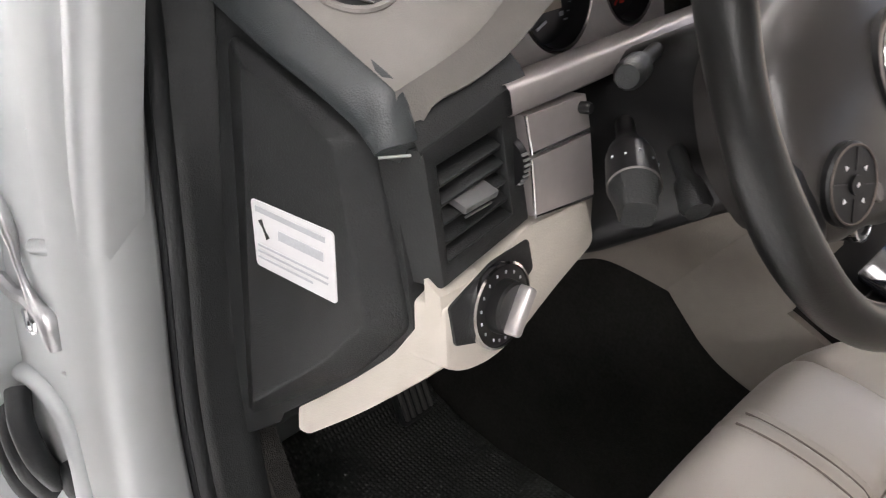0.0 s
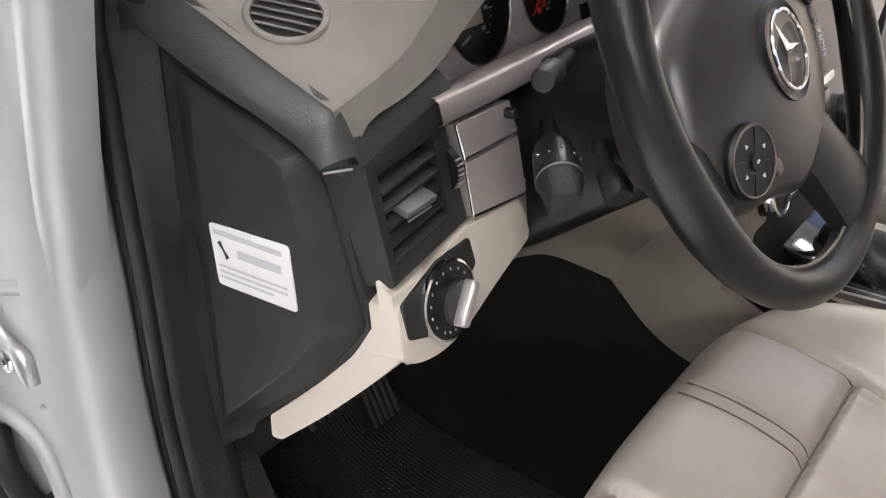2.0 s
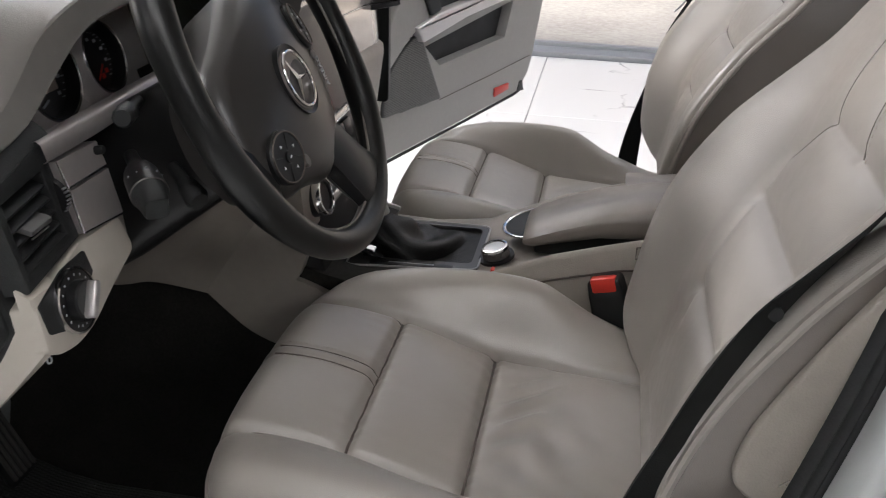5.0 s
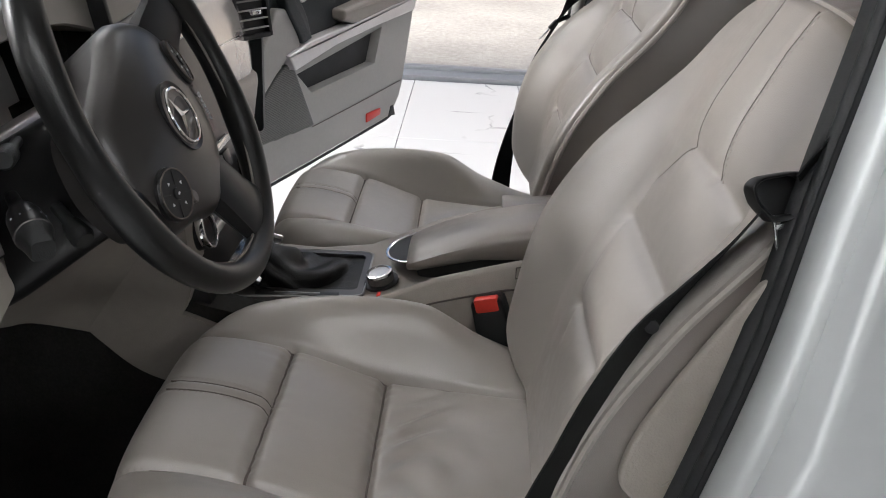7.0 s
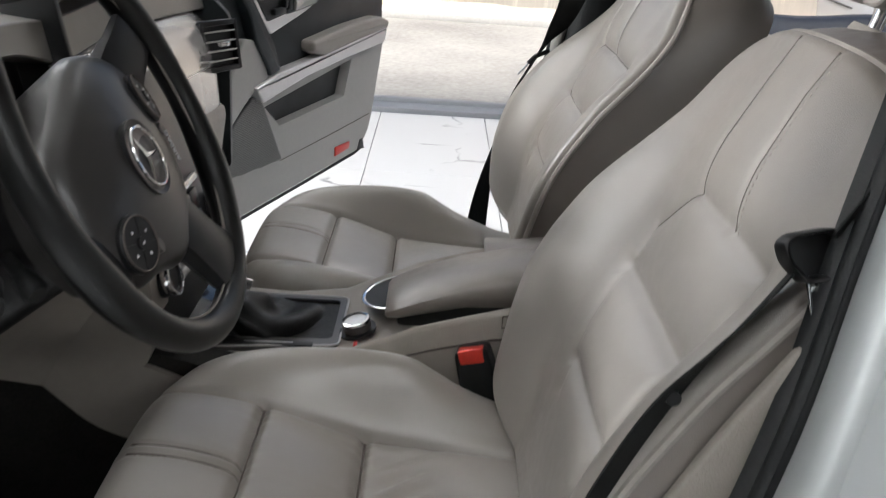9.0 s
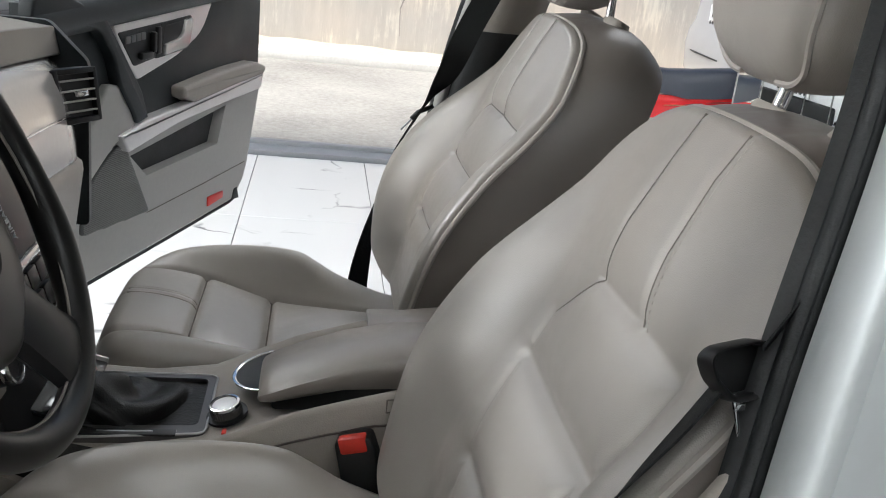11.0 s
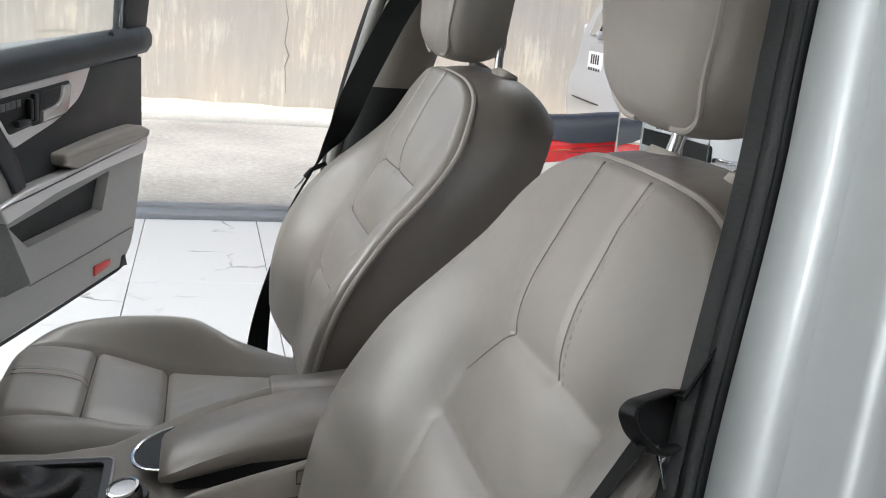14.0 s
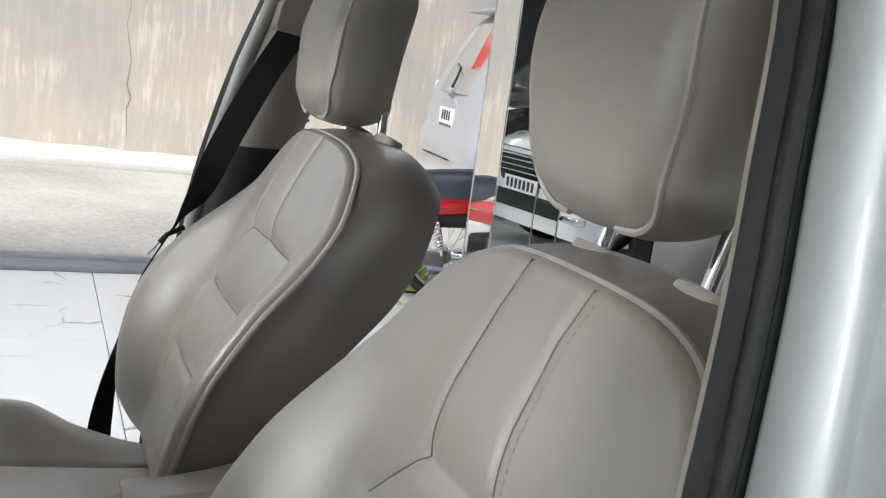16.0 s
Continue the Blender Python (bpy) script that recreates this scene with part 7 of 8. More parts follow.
bm = tube([DM @ Vector((u, v, 0.0108)) for u, v in ((0.50, 0.694), (0.80, 0.700), (1.065, 0.708))], 0.0011, 5)
part("card_crease", bm, THREAD, cardp)
# lower dark piece at the end
part("end_flap", dprism([(0.985, 0.612), (1.035, 0.604), (1.02, 0.640), (1.0, 0.640)], 0.0, 0.012, 0.002), BLACK, door)
part("bottom_seal", tube([DM @ Vector((u, v, 0.004)) for u, v in ((0.10, 0.628), (0.20, 0.590), (0.60, 0.595), (0.98, 0.602), (1.030, 0.610))], 0.0042, 8), RUBBER, door, "black rubber seal along the bottom edge", 60)
# speaker
spk = rounded([(0.214, 0.712), (0.225, 0.80), (0.30, 0.858), (0.386, 0.893), (0.503, 0.698)], [0.015, 0.06, 0.04, 0.012, 0.012], 5)
g = part("speaker_grille", dprism(spk, 0.009, 0.007, 0.003), TAB, door, "grey ribbed speaker grille")


def spk_span(v):
    hits = []
    for i in range(len(spk)):
        a, b = spk[i], spk[(i + 1) % len(spk)]
        if (a[1] - v) * (b[1] - v) < 0:
            hits.append(a[0] + (b[0] - a[0]) * (v - a[1]) / (b[1] - a[1]))
    return (min(hits), max(hits)) if len(hits) >= 2 else None


bm = bmesh.new()
for k in range(44):
    v = 0.704 + 0.0042 * k
    s = spk_span(v)
    if s and s[1] - s[0] > 0.02:
        add_box(bm, ((s[0] + s[1]) / 2, v, 0.0168), (s[1] - s[0] - 0.012, 0.0019, 0.0022), 0, DM)
tagged(part("grille_rib", bm, surface("speaker_rib_grey", (0.22, 0.216, 0.21), 0.55), g), kind="stuff")
# silver strip and armrest
strip = rounded([(0.345, 0.909), (0.376, 0.868), (0.60, 0.898), (0.86, 0.913), (1.108, 0.922), (1.124, 0.966), (0.913, 0.957), (0.698, 0.941), (0.458, 0.929)], [0.004, 0.006, 0, 0, 0.012, 0.008, 0, 0, 0], 4)
part("silver_strip", dprism(strip, 0.004, 0.032, 0.006, 3), CLUSTER, door, "satin silver strip")
arm = rounded([(0.625, 0.958), (0.690, 0.938), (0.913, 0.954), (1.116, 0.964), (1.128, 0.985), (1.060, 1.006), (0.86, 1.003), (0.622, 0.984)], [0.008, 0.006, 0, 0.008, 0.010, 0.04, 0.10, 0.010], 5)
part("armrest", dprism(arm, -0.004, 0.046, 0.010, 4), BEIGE_SOFT, door, "padded grey-beige armrest", 50)
# dark upper card
up = rounded([(0.12, 0.96), (0.34, 0.905), (0.42, 0.90), (0.66, 0.945), (1.155, 0.955), (1.150, 1.185), (0.10, 1.16)], [0.01, 0.02, 0.0, 0, 0.01, 0.01, 0.01], 4)
part("upper_card", dprism(up, -0.012, 0.016, 0.003), DARK_TRIM, door, "dark upper door card")
# window ledge
bm = bmesh.new()
rows = []
for u in (0.05, 0.3, 0.6, 0.9, 1.08, 1.148, 1.160):
    e = 1.0 if u < 1.155 else 0.7
    z = 1.215 + (u - 0.37) * 0.062
    rows.append([DM @ Vector((u, z + dv, w * e)) for dv, w in ((-0.070, 0.004), (-0.066, 0.020), (-0.045, 0.034), (-0.020, 0.036), (0.0, 0.026), (0.008, 0.006), (0.006, -0.02), (-0.07, -0.02))])
add_rings(bm, rows, True, True, True)
part("window_ledge", bm, DARK_TRIM, door, "dark padded window ledge", 50)
part("lock_pin", tube([DM @ Vector((0.925, 1.240, 0.018)), DM @ Vector((0.912, 1.256, 0.022)), DM @ Vector((0.908, 1.260, 0.023))], [0.008, 0.007, 0.003], 10), BLACK, door, "black lock pin")
# silver handle panel with switches
hp = rounded([(0.342, 1.146), (0.560, 1.164), (0.812, 1.178), (0.758, 1.105), (0.640, 1.060), (0.446, 1.020), (0.392, 1.070)], [0.01, 0, 0.01, 0.04, 0.05, 0.01, 0], 5)
hpp = part("handle_panel", dprism(hp, 0.004, 0.012, 0.004, 3), CLUSTER, door, "satin silver handle panel")
sb = rounded([(0.356, 1.130), (0.520, 1.140), (0.690, 1.148), (0.672, 1.080), (0.424, 1.052)], 0.008, 4)
well = part("switch_plate", dprism(sb, 0.0125, 0.006, 0.002), BLACK, hpp, "black switch plate")
part("handle_frame", dprism(rounded([(0.540, 1.140), (0.694, 1.151), (0.678, 1.072), (0.516, 1.060)], 0.010, 4), 0.0125, 0.0075, 0.002), BLACK, well, "black surround of the pull handle")
part("handle_well", dprism(rounded([(0.556, 1.134), (0.682, 1.143), (0.668, 1.078), (0.540, 1.068)], 0.008, 4), 0.0185, 0.0022, 0.0008), DIAL, well)
bm = prism(rounded([(0.650, 1.142), (0.684, 1.145), (0.678, 1.110), (0.664, 1.078), (0.546, 1.067), (0.552, 1.092), (0.618, 1.100), (0.640, 1.114)], [0.003, 0.006, 0.02, 0.014, 0.003, 0.004, 0.02, 0.012], 5), DM @ Matrix.Translation((0, 0, 0.020)), 0.009, 0.003, 3)
part("door_handle", bm, SILVER, hpp, "bright silver pull handle", 60)
for k in range(4):
    u, v = 0.384 + 0.0215 * k, 1.104 + 0.0014 * k
    part("memory_button", dprism([(u, v), (u + 0.0185, v + 0.0012), (u + 0.0185, v + 0.0172), (u, v + 0.016)], 0.018, 0.004, 0.001), TAB, well)
part("seat_switch", box((0.462, 1.074, 0.026), (0.050, 0.016, 0.014), 0.004, DM @ Matrix.Identity(4)), BLACK_SMOOTH, well, "seat-shaped switch")
part("seat_switch_back", box((0.494, 1.102, 0.026), (0.014, 0.046, 0.014), 0.004, DM), BLACK_SMOOTH, well)
part("lock_switch", box((0.524, 1.103, 0.022), (0.018, 0.062, 0.010), 0.003, DM), BLACK_SMOOTH, well)
# reflector
part("reflector", dprism(rounded([(0.825, 0.628), (0.920, 0.633), (0.920, 0.652), (0.825, 0.655)], 0.003, 3), 0.008, 0.006, 0.0015), RED, door, "red reflector lens")
# window and frame
zl = lambda u: 1.222 + (u - 0.37) * 0.062
bm = bmesh.new()
gl = [(0.12, zl(0.12)), (1.030, zl(1.03)), (1.060, 1.46), (0.70, 1.52), (0.30, 1.36)]
add_prism(bm, gl, DM @ Matrix.Translation((0, 0, -0.012)), 0.004)
pane = part("window_pane", bm, GLASS, door, "clear door glass")
pane.visible_shadow = False
bm = bmesh.new()
add_prism(bm, [(1.030, zl(1.03) - 0.01), (1.172, zl(1.17) - 0.01), (1.235, 1.50), (1.060, 1.50)], DM @ Matrix.Translation((0, 0, -0.03)), 0.04, 0.006)
part("window_frame", bm, DARK_TRIM, door, "dark frame behind the window")
part("window_guide", tube([DM @ Vector((u, v, 0.0)) for u, v in ((1.032, zl(1.03)), (1.055, 1.42), (1.062, 1.50))], 0.006, 8), RUBBER, door)
part("glass_label", dprism([(0.955, 1.355), (1.005, 1.359), (1.005, 1.345), (0.955, 1.341)], -0.007, 0.0006), GREY_PRINT, pane, "small printed mark on the glass")
# inner corner trim that covers the mirror
bm = dprism(rounded([(0.04, 1.165), (0.05, 1.22), (0.16, 1.215), (0.289, 1.172), (0.437, 1.000), (0.466, 0.934), (0.418, 0.926), (0.399, 0.955), (0.346, 1.020), (0.322, 1.085), (0.268, 1.145), (0.13, 1.165)], [0.01, 0.02, 0.02, 0.02, 0.02, 0.006, 0.006, 0.02, 0.02, 0.02, 0.02, 0.02], 4), 0.002, 0.030, 0.006, 3)
part("corner_cover", bm, DARK_TRIM, door, "dark angled corner cover")
bm = dprism(rounded([(0.12, 0.66), (0.15, 0.86), (0.24, 0.93), (0.308, 1.026), (0.352, 1.020), (0.405, 0.955), (0.424, 0.918), (0.366, 0.902), (0.326, 0.885), (0.224, 0.817), (0.197, 0.735), (0.200, 0.690)], [0.02, 0.04, 0.03, 0.01, 0.01, 0.02, 0.006, 0, 0.04, 0.03, 0.02, 0.02], 4), 0.006, 0.018, 0.006, 3)
part("front_card", bm, GREY_TRIM, door, "grey front part of the door card")
# stay in the gap between door and body
part("check_strap", tube([Vector((0.70, 0.80, 0.80)), HINGE + Vector((0.02, -0.02, 0.80))], 0.012, 8), BLACK, door)

# ---- driver door, swung wide open, seen only at its edge ----
dd = thing("driver_door", "open driver door with dark metal edge and beige pocket", "car door")
EM = axes((-0.765, 0.915, 0.0), (-0.96, -0.20, 0), (0, 0, 1))
es = 1.0 if (EM.to_3x3() @ Vector((0, 0, 1))).y < 0 else -1.0
EM = EM @ Matrix.Diagonal((1, 1, es, 1))
part("shell", prism(rounded([(0.02, 0.60), (1.05, 0.60), (1.12, 1.24), (0.02, 1.22)], 0.04), EM @ Matrix.Translation((0, 0, -0.10)), 0.09, 0.012), PAINT, dd, "silver outer shell")
part("lower_card", prism(rounded([(0.0, 0.66), (0.95, 0.64), (1.02, 0.95), (0.02, 0.90)], 0.05), EM @ Matrix.Translation((0, 0, -0.01)), 0.045, 0.012, 3), BEIGE_SOFT, dd, "beige lower card with pocket")
part("upper_card", prism(rounded([(0.05, 0.92), (1.03, 0.96), (1.08, 1.22), (0.05, 1.20)], 0.03), EM @ Matrix.Translation((0, 0, -0.01)), 0.02, 0.004), DARK_TRIM, dd, "dark upper card")

# ---- mirror-clad column, motorbike and van outside ----
col = thing("mirror_column", "showroom column clad with mirror panels, pale edge strips", "column")
CX, CY = 3.80, -2.07          # the corner of the column that points at the car
part("core", box((CX + 0.160, CY - 0.53, 1.85), (0.29, 1.04, 3.75)), PLASTER, col)
for y0, y1 in ((0.004, 0.246), (0.252, 0.405), (0.411, 0.70), (0.706, 1.04)):
    part("mirror_panel", box((CX + 0.003, CY - (y0 + y1) / 2, 1.77), (0.006, y1 - y0, 3.5), 0.0015), MIRROR, col, "silvered mirror panel", 4)
part("mirror_panel", box((CX + 0.155, CY + 0.001, 1.77), (0.30, 0.006, 3.5), 0.0015), MIRROR, col, "silvered mirror panel", 4)
part("edge_strip", box((CX + 0.312, CY, 1.75), (0.012, 0.016, 3.5), 0.002), SILVER, col, "pale metal edge strip")

mb = thing("motorbike", "red motorbike with black saddle and spoked rear wheel", "motorbike")
MB = axes((4.47, -2.11, 0.002), (0.40, 0.92, 0), (0, 0, 1))     # u runs to the bike's front
ms = 1.0 if (MB.to_3x3() @ Vector((0, 0, 1))).x < 0 else -1.0          # w points at the car
MB = MB @ Matrix.Diagonal((1, 1, ms, 1))


def mw(u, v, w=0.0):
    return MB @ Vector((u, v, w))


for cxu, nm in ((0.0, "rear_wheel"), (1.22, "front_wheel")):
    R = 0.255
    ring = [mw(cxu + R * math.cos(a), 0.285 + R * math.sin(a)) for a in [2 * math.pi * k / 48 for k in range(48)]]
    wh = part(nm, tube(ring, 0.032, 12, True), TYRE, mb, "black tyre", 60)
    part("wheel_rim", tube([mw(cxu + 0.215 * math.cos(a), 0.285 + 0.215 * math.sin(a)) for a in [2 * math.pi * k / 40 for k in range(40)]], 0.011, 8, True), ALLOY, wh, "metal rim", 60)
    part("hub", tube([mw(cxu, 0.285, -0.06), mw(cxu, 0.285, 0.06)], 0.04, 20), GUNMETAL, wh)
    bm = bmesh.new()
    for k in range(28):
        a = 2 * math.pi * k / 28
        b = a + (0.5 if k % 2 else -0.5)
        add_tube(bm, [mw(cxu + 0.038 * math.cos(b), 0.285 + 0.038 * math.sin(b), 0.03 if k % 2 else -0.03), mw(cxu + 0.208 * math.cos(a), 0.285 + 0.208 * math.sin(a), 0)], 0.0022, 5)
    part("spoke", bm, CHROME, wh, "thin wire spokes")
# saddle
bm = bmesh.new()
rows = []
for u, z, h, w in ((-0.34, 0.835, 0.02, 0.05), (-0.31, 0.850, 0.10, 0.10), (-0.18, 0.845, 0.17, 0.125), (0.0, 0.825, 0.185, 0.13), (0.16, 0.80, 0.18, 0.125), (0.30, 0.785, 0.15, 0.11), (0.48, 0.78, 0.10, 0.09)):
    rows.append([mw(u, z + b * h, a * w) for a, b in ((-1, -0.9), (-1.0, -0.4), (-0.85, -0.08), (-0.4, 0), (0.4, 0), (0.85, -0.08), (1.0, -0.4), (1, -0.9))])
add_rings(bm, rows, True, True, True)
part("saddle", bm, SADDLE, mb, "long black saddle", 60)
# red tail fairing
bm = bmesh.new()
rows = []
for u, zt_, zb_, w in ((-0.44, 0.755, 0.705, 0.02), (-0.34, 0.735, 0.645, 0.07), (-0.15, 0.705, 0.585, 0.115), (0.05, 0.675, 0.55, 0.128), (0.25, 0.645, 0.51, 0.125), (0.48, 0.62, 0.47, 0.12), (0.70, 0.60, 0.40, 0.13), (0.86, 0.62, 0.32, 0.15)):
    rows.append([mw(u, zt_, -w * 0.8), mw(u, zt_ * 0.6 + zb_ * 0.4, -w), mw(u, zb_, -w * 0.7), mw(u, zb_, w * 0.7), mw(u, zt_ * 0.6 + zb_ * 0.4, w), mw(u, zt_, w * 0.8)])
add_rings(bm, rows, True, True, True)
fair = part("tail_fairing", bm, RED_PAINT, mb, "glossy red tail fairing", 60)
for u0, z0, ln, sl in ((-0.10, 0.655, 0.14, 0.012), (0.06, 0.625, 0.10, 0.010), (0.16, 0.600, 0.12, 0.008), (-0.02, 0.600, 0.20, 0.010)):
    part("decal_bar", tube([mw(u0, z0, 0.125), mw(u0 + ln * 0.5, z0 - sl, 0.1285), mw(u0 + ln, z0 - 2 * sl, 0.126)], [0.004, 0.007, 0.003], 6, flat=0.35, up=(0, 0, 1)), surface("decal", (0.05, 0.045, 0.04), 0.4) if u0 < 0.1 else surface("pale_decal", (0.6, 0.5, 0.2), 0.4), fair)
part("under_tail", tube([mw(-0.30, 0.58), mw(-0.12, 0.545), mw(0.12, 0.50)], [0.05, 0.07, 0.05], 10), BLACK, mb)
# shock absorber with a coil spring
p0, p1 = mw(0.02, 0.30, 0.10), mw(0.10, 0.56, 0.11)
shk = part("shock_absorber", tube([p0, p1], 0.010, 10), CHROME, mb, "chrome shock absorber")
sp = []
ax_ = (p1 - p0).normalized()
s1 = ax_.cross(Vector((1, 0, 0))).normalized()
s2 = ax_.cross(s1)
for k in range(160):
    t = 0.12 + 0.7 * k / 160
    a = k * 2 * math.pi / 16
    sp.append(p0.lerp(p1, t) + s1 * 0.024 * math.cos(a) + s2 * 0.024 * math.sin(a))
part("coil_spring", tube(sp, 0.0045, 6), CHROME, shk, "coil spring")
part("chain_case", box((0.24, 0.27, 0.085), (0.48, 0.09, 0.03), 0.014, MB, 3), GUNMETAL, mb, "dull metal chain case")
part("engine", box((0.55, 0.30, 0.0), (0.30, 0.20, 0.20), 0.04, MB, 3), GUNMETAL, mb, "dusty engine block")
part("exhaust", tube([mw(0.55, 0.20, -0.13), mw(0.10, 0.24, -0.15), mw(-0.30, 0.30, -0.15)], [0.025, 0.04, 0.038], 14), CHROME, mb)
part("rear_mudguard", tube([mw(-0.29 * math.cos(a), 0.285 + 0.31 * math.sin(a)) for a in [radians(30 + 90 * k / 12) for k in range(13)]], 0.05, 10, flat=0.4), BLACK, mb)
part("fork", tube([mw(1.22, 0.285, 0.07), mw(1.02, 0.92, 0.07)], 0.02, 10), CHROME, mb)
part("handlebar", tube([mw(0.98, 0.98, -0.33), mw(1.0, 1.0, 0), mw(0.98, 0.98, 0.33)], 0.012, 8), BLACK, mb)
part("side_stand", tube([mw(0.42, 0.20, 0.10), mw(0.36, 0.02, 0.22)], 0.010, 8), BLACK, mb)
part("leg_shield", box((0.95, 0.55, 0.0), (0.05, 0.50, 0.36), 0.02, MB, 3), RED_PAINT, mb, "red leg shield")

# a small green and chrome thing by the rear wheel
gb = thing("green_helmet", "lime green plastic helmet on the floor by the motorbike", "helmet")
bm = bmesh.new()
add_lathe(bm, [(0.0, 0.20), (0.06, 0.195), (0.10, 0.165), (0.125, 0.11), (0.128, 0.05), (0.12, 0.0)], Matrix.Translation((4.74, -2.00, 0.002)), 28)
part("helmet_shell", bm, GREEN, gb, "", 60)
part("helmet_rim", tube([Vector((4.74 + 0.125 * math.cos(a), -2.00 + 0.125 * math.sin(a), 0.010)) for a in [2 * math.pi * k / 28 for k in range(28)]], 0.008, 6, True), BLACK, gb)

# minivan parked in the yard, its tail towards the showroom
van = thing("minivan", "pale silver minivan parked outside, seen from behind", "car")
VM = axes((7.85, -3.44, -0.06), (-1, 0.10, 0), (0, 0, 1)) @ Matrix.Scale(1.16, 4)     # u across the tail, v up, w out of the tail


def vw(u, v, w):
    return VM @ Vector((u, v, w))


bm = bmesh.new()
rows = []
for v, half, w in ((0.28, 0.74, 0.02), (0.40, 0.82, 0.06), (0.60, 0.85, 0.075), (0.72, 0.85, 0.06), (0.80, 0.845, 0.02), (1.00, 0.84, 0.0), (1.15, 0.82, -0.04), (1.35, 0.76, -0.12), (1.60, 0.68, -0.24), (1.74, 0.60, -0.33), (1.80, 0.52, -0.42)):
    row = []
    for k in range(25):
        s = -1 + 2 * k / 24
        row.append(vw(half * math.copysign(abs(math.sin(s * math.pi / 2)) ** 0.9, s), v, w - 0.30 * abs(s) ** 4.5))
    row += [vw(half * 0.98, v, -3.6), vw(-half * 0.98, v, -3.6)]
    rows.append(row)
add_rings(bm, rows, True, True, True)
part("body", bm, SILVER_VAN, van, "pale silver body", 50)
bm = bmesh.new()
rows = []
for v, half, w in ((1.09, 0.74, -0.010), (1.20, 0.73, -0.044), (1.40, 0.68, -0.130), (1.60, 0.61, -0.228), (1.70, 0.56, -0.285)):
    rows.append([vw(half * (-1 + 2 * k / 16), v, w - 0.24 * abs(-1 + 2 * k / 16) ** 4.5) for k in range(17)])
add_rings(bm, rows, False)
# Light grey-brown base colour imitates what the van's window reflects.
part("rear_window", bm, surface("van_glass_reflection", (0.30, 0.285, 0.265), 0.12), van, "rear window with a brownish reflection painted into its colour", 60)
for k in range(9):
    part("window_line", tube([vw(0.12 + 0.028 * k, 1.66 - 0.008 * k, -0.255), vw(0.22 + 0.028 * k, 1.30 + 0.004 * k, -0.078)], 0.0035, 6), RED, van, "thin red slanting line on the glass")
for s in (-1, 1):
    bm = prism(rounded([(-0.06, 0.86), (0.05, 0.90), (0.07, 1.10), (0.0, 1.18), (-0.05, 1.10)], 0.02), VM @ Matrix.Translation((s * 0.70, 0, -0.11)), 0.05, 0.012, 3)
    lamp = part("tail_lamp", bm, surface("pale_lamp", (0.55, 0.52, 0.52), 0.25), van, "pale tail lamp cluster")
    part("lamp_lens", prism(rounded([(-0.04, 0.93), (0.04, 0.95), (0.04, 1.03), (-0.04, 1.02)], 0.01), VM @ Matrix.Translation((s * 0.70, 0, -0.055)), 0.006, 0.002), RED, lamp, "red lens")
pl = part("number_plate", prism(rounded([(-0.20, 0.775), (0.20, 0.775), (0.20, 1.02), (-0.20, 1.02)], 0.01), VM @ Matrix.Translation((0, -0.06, 0.006)), 0.012, 0.002), WHITE_PRINT, van, "white number plate")
for k in range(4):
    part("plate_bar", prism([(-0.120 + 0.064 * k, 0.860), (-0.078 + 0.064 * k, 0.860), (-0.078 + 0.064 * k, 0.940), (-0.120 + 0.064 * k, 0.940)], VM @ Matrix.Translation((0, 0, 0.0185)), 0.001), INK, pl)
for k in range(5):
    part("plate_bar", prism([(-0.165 + 0.070 * k, 0.745), (-0.119 + 0.070 * k, 0.745), (-0.119 + 0.070 * k, 0.830), (-0.165 + 0.070 * k, 0.830)], VM @ Matrix.Translation((0, 0, 0.0185)), 0.001), INK, pl)
part("plate_recess", prism(rounded([(-0.20, 0.72), (0.20, 0.72), (0.22, 1.00), (0.16, 1.04), (-0.16, 1.04), (-0.22, 1.00)], 0.03), VM @ Matrix.Translation((0, 0, -0.02)), 0.026, 0.008, 3), SILVER_VAN, van)
part("rear_wiper", tube([vw(0.02, 1.12, 0.01), vw(0.08, 1.20, -0.005), vw(0.10, 1.30, -0.03), vw(-0.05, 1.33, -0.05)], 0.012, 8), BLACK, van, "black rear wiper")
part("wiper_cap", lathe([(0.04, -0.02), (0.04, 0.02), (0.02, 0.035), (0, 0.035)], VM @ Matrix.Translation((0.02, 1.10, 0.0)), 20), SILVER_VAN, van)
part("bumper_line", tube([vw(0.80 * (-1 + 2 * k / 16), 0.56, 0.078 - 0.26 * abs(-1 + 2 * k / 16) ** 4.5) for k in range(17)], 0.008, 6), BLACK, van)
part("roof_spoiler", box((0, 1.80, -0.34), (1.0, 0.03, 0.22), 0.012, VM, 3), SILVER_VAN, van)
for s in (-1, 1):
    part("wheel", tube([vw(s * 0.76, 0.33, -0.62), vw(s * 0.60, 0.33, -0.62)], 0.31, 28), TYRE, van)

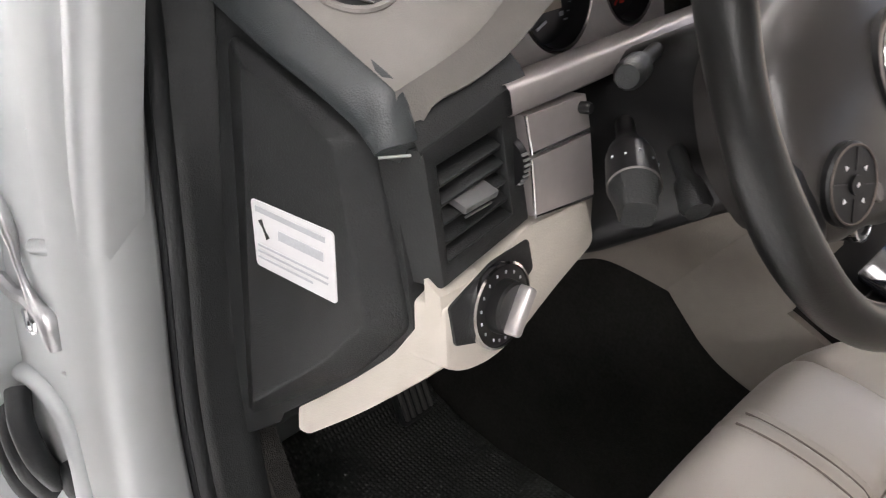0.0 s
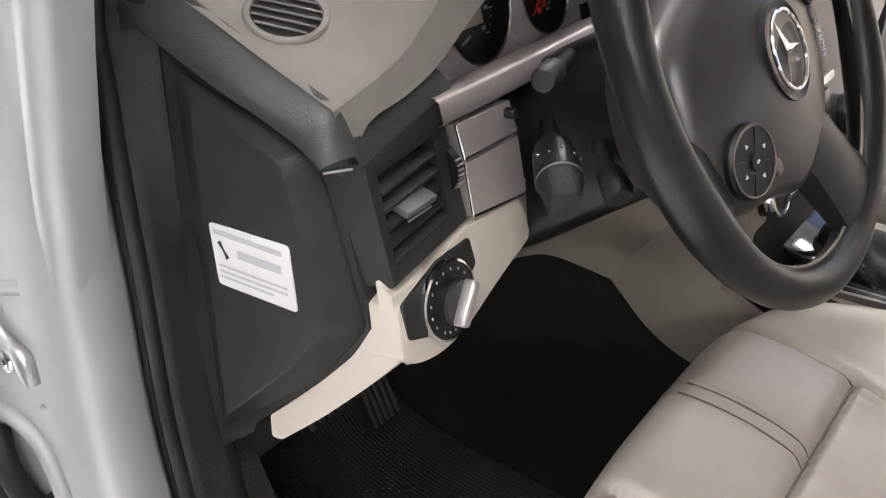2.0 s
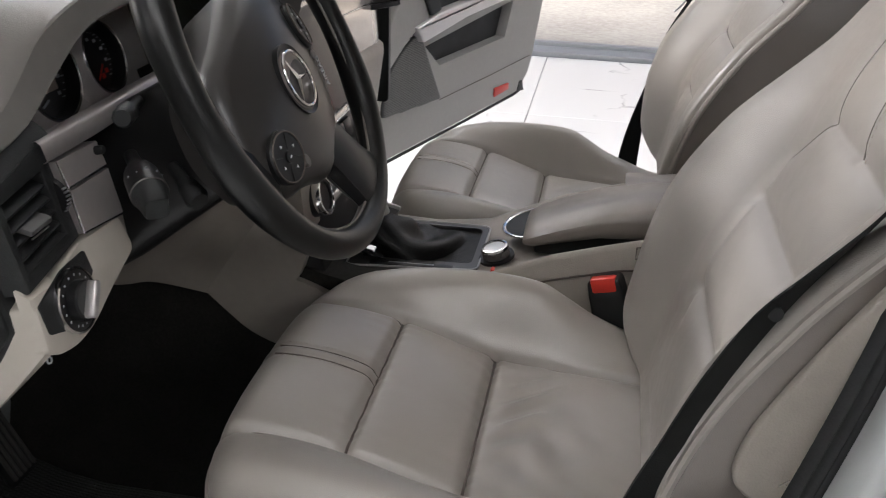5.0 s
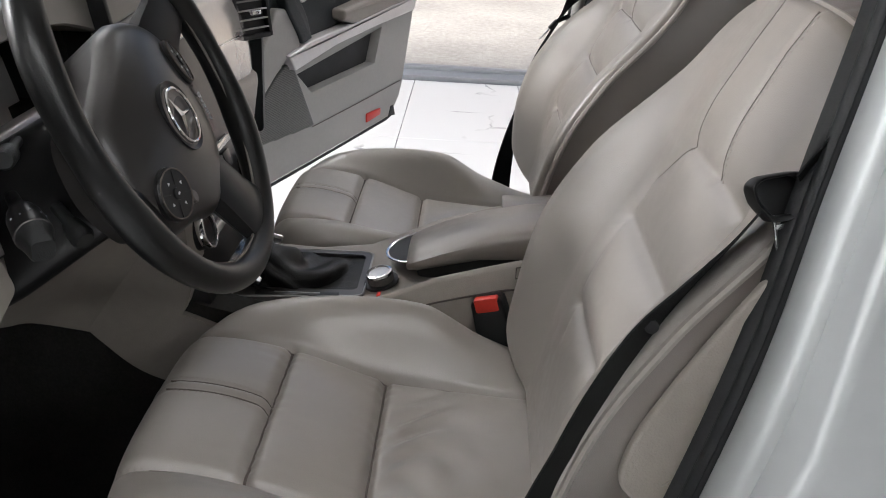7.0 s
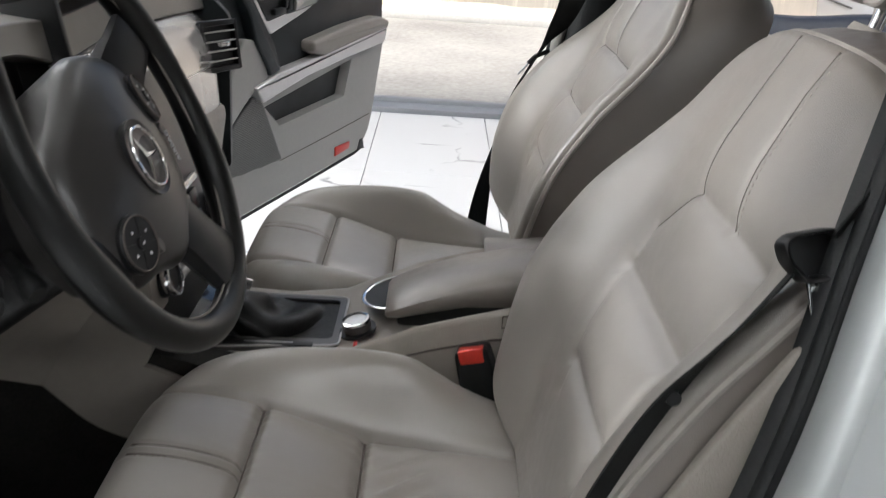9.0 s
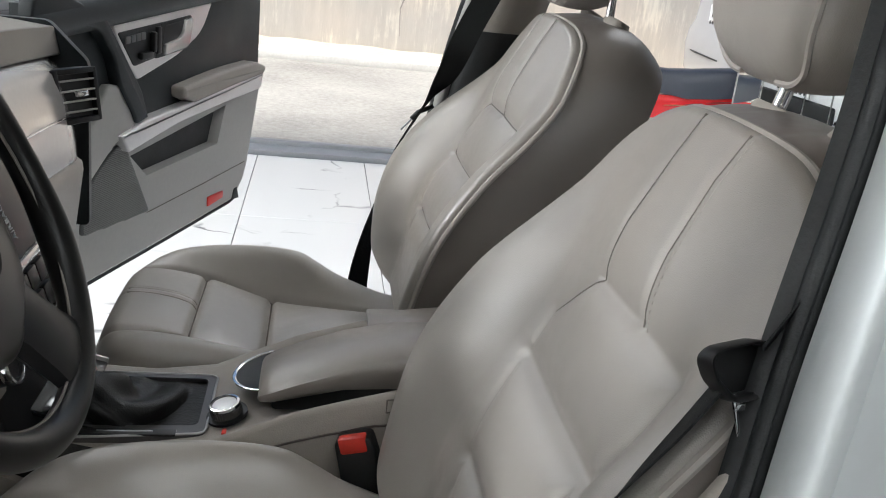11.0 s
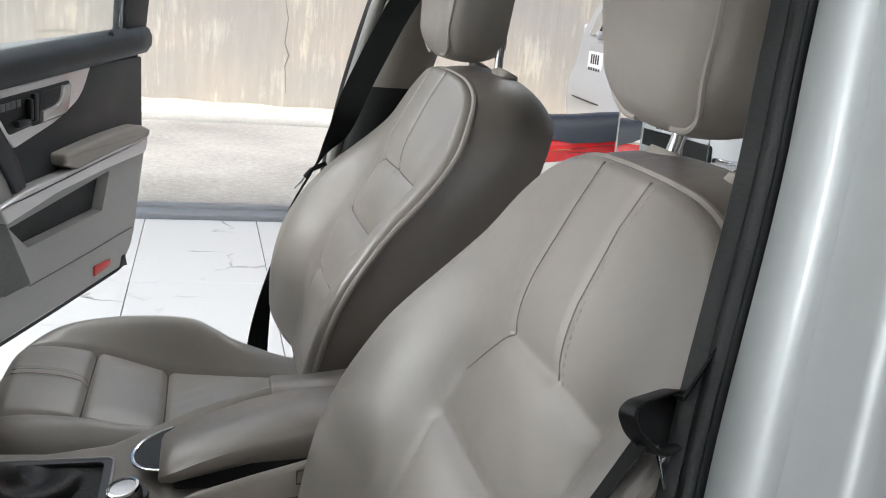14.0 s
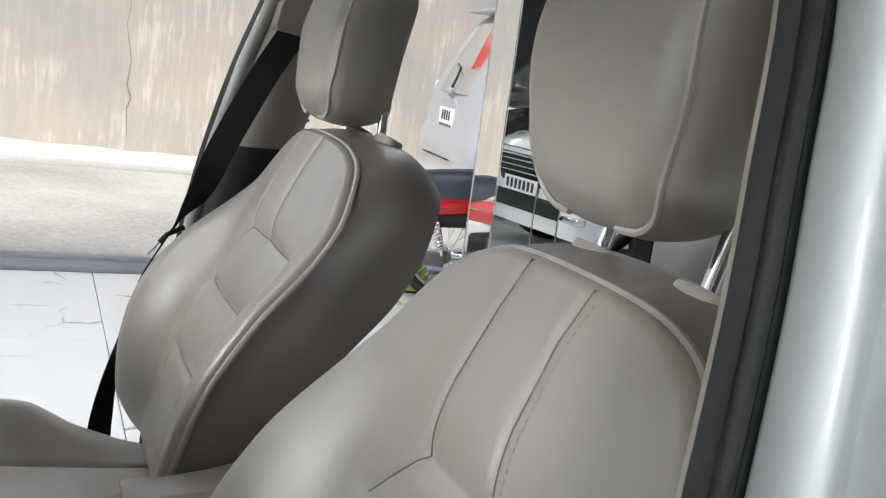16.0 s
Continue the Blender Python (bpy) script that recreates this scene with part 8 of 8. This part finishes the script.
# white car in the showroom, seen in the mirror, and a black one behind it
def show_car(name, label, at, heading, paint, tall=1.0):
    th = thing(name, label, "car", "showroom cars")
    m = Matrix.Translation(at) @ Matrix.Rotation(radians(heading), 4, "Z") @ Matrix.Diagonal((1, 1, tall, 1))     # nose towards +x

    def p(x, y, z):
        return m @ Vector((x, y, z))
    bm = bmesh.new()
    rows = []
    for x, half, z0, z1, zs in ((0.0, 0.52, 0.30, 0.62, 0.55), (-0.04, 0.68, 0.22, 0.74, 0.62), (-0.14, 0.80, 0.20, 0.80, 0.70), (-0.35, 0.88, 0.20, 0.86, 0.80), (-0.9, 0.91, 0.22, 0.95, 0.90), (-1.25, 0.91, 0.24, 1.00, 0.95), (-4.2, 0.90, 0.26, 1.05, 0.98), (-4.55, 0.82, 0.32, 1.0, 0.9)):
        rows.append([p(x, -half * 0.9, z0), p(x, -half, (z0 + zs) / 2), p(x, -half * 0.98, zs), p(x, -half * 0.8, z1), p(x, -half * 0.4, z1 + 0.03), p(x, 0, z1 + 0.04), p(x, half * 0.4, z1 + 0.03), p(x, half * 0.8, z1), p(x, half * 0.98, zs), p(x, half, (z0 + zs) / 2), p(x, half * 0.9, z0)])
    add_rings(bm, rows, True, True, True)
    part("body", bm, paint, th, "", 50)
    bm = bmesh.new()
    rows = []
    for x, half, z in ((-1.15, 0.74, 0.99), (-1.75, 0.62, 1.38), (-2.3, 0.58, 1.47), (-3.2, 0.58, 1.45), (-4.0, 0.66, 1.08)):
        rows.append([p(x, -half, z - 0.02), p(x, -half * 0.6, z), p(x, 0, z + 0.02), p(x, half * 0.6, z), p(x, half, z - 0.02), p(x, half + 0.12, 0.98), p(x, -half - 0.12, 0.98)])
    add_rings(bm, rows, True, True, True)
    part("cabin_glass", bm, surface("dark_car_glass", (0.02, 0.022, 0.024), 0.08), th, "dark windows", 40)
    gr = prism(rounded([(-0.34, 0.585), (0.34, 0.585), (0.42, 0.80), (-0.42, 0.80)], 0.04), axes(p(-0.005, 0, 0), m.to_3x3() @ Vector((0, 1, 0)), (-0.05, 0, 1)), 0.012, 0.003)
    g = part("grille", gr, DIAL, th, "black grille with chrome bars")
    for k in range(5):
        part("grille_bar", box((0.014, 0, 0.605 + 0.042 * k), (0.016, 0.70 + 0.03 * k, 0.014), 0.003, m), CHROME, g)
    plt = part("number_plate", box((0.030, 0, 0.515), (0.012, 0.47, 0.105), 0.003, m), WHITE_PRINT, th, "white number plate")
    for k in range(7):
        part("plate_bar", box((0.0368, -0.18 + 0.06 * k, 0.515), (0.002, 0.036, 0.07), 0, m), INK, plt)
    part("lower_intake", box((0.004, 0, 0.395), (0.05, 1.06, 0.12), 0.02, m, 3), BLACK, th, "black mesh lower intake")
    for s in (-1, 1):
        part("headlamp", box((-0.16, s * 0.66, 0.68), (0.24, 0.26, 0.12), 0.04, m @ Matrix.Rotation(radians(-12 * s), 4, "Z"), 3), SMOKED if paint is WHITE_PAINT else CHROME, th, "clear headlamp")
        part("fog_lamp", box((-0.06, s * 0.62, 0.36), (0.10, 0.26, 0.05), 0.015, m, 3), CHROME, th, "slim fog lamp trim")
        for wx in (-0.85, -3.55):
            part("wheel", tube([p(wx, s * 0.86, 0.32), p(wx, s * 0.66, 0.32)], 0.32 * tall, 28), TYRE, th)
    return th


show_car("white_car", "white car parked in the showroom, nose forward", (1.53, -3.43, 0.0), 83, WHITE_PAINT, 1.12)
show_car("black_car", "glossy black car parked beside the white one", (-1.0, -3.35, 0.0), 86, BLACK_PAINT, 1.30)
# marble tiles, 1.31 m by 0.66 m
tile_bm = box((0, 0, 0), (1.307, 0.652, 0.012), 0.0012, None, 1)
tile_me = finish(tile_bm, "tile", MARBLE)
for i in range(-8, 1):
    for j in range(-11, 12):
        tx, ty = 4.872 + 1.31 * (i - 0.5), 0.57 + 0.656 * (j + 0.5)
        if tx < -6.6 or abs(ty) > 7.8:
            continue
        t = new("tile", tile_me)
        t.location = (tx, ty, -0.004)
        t.parent = floor
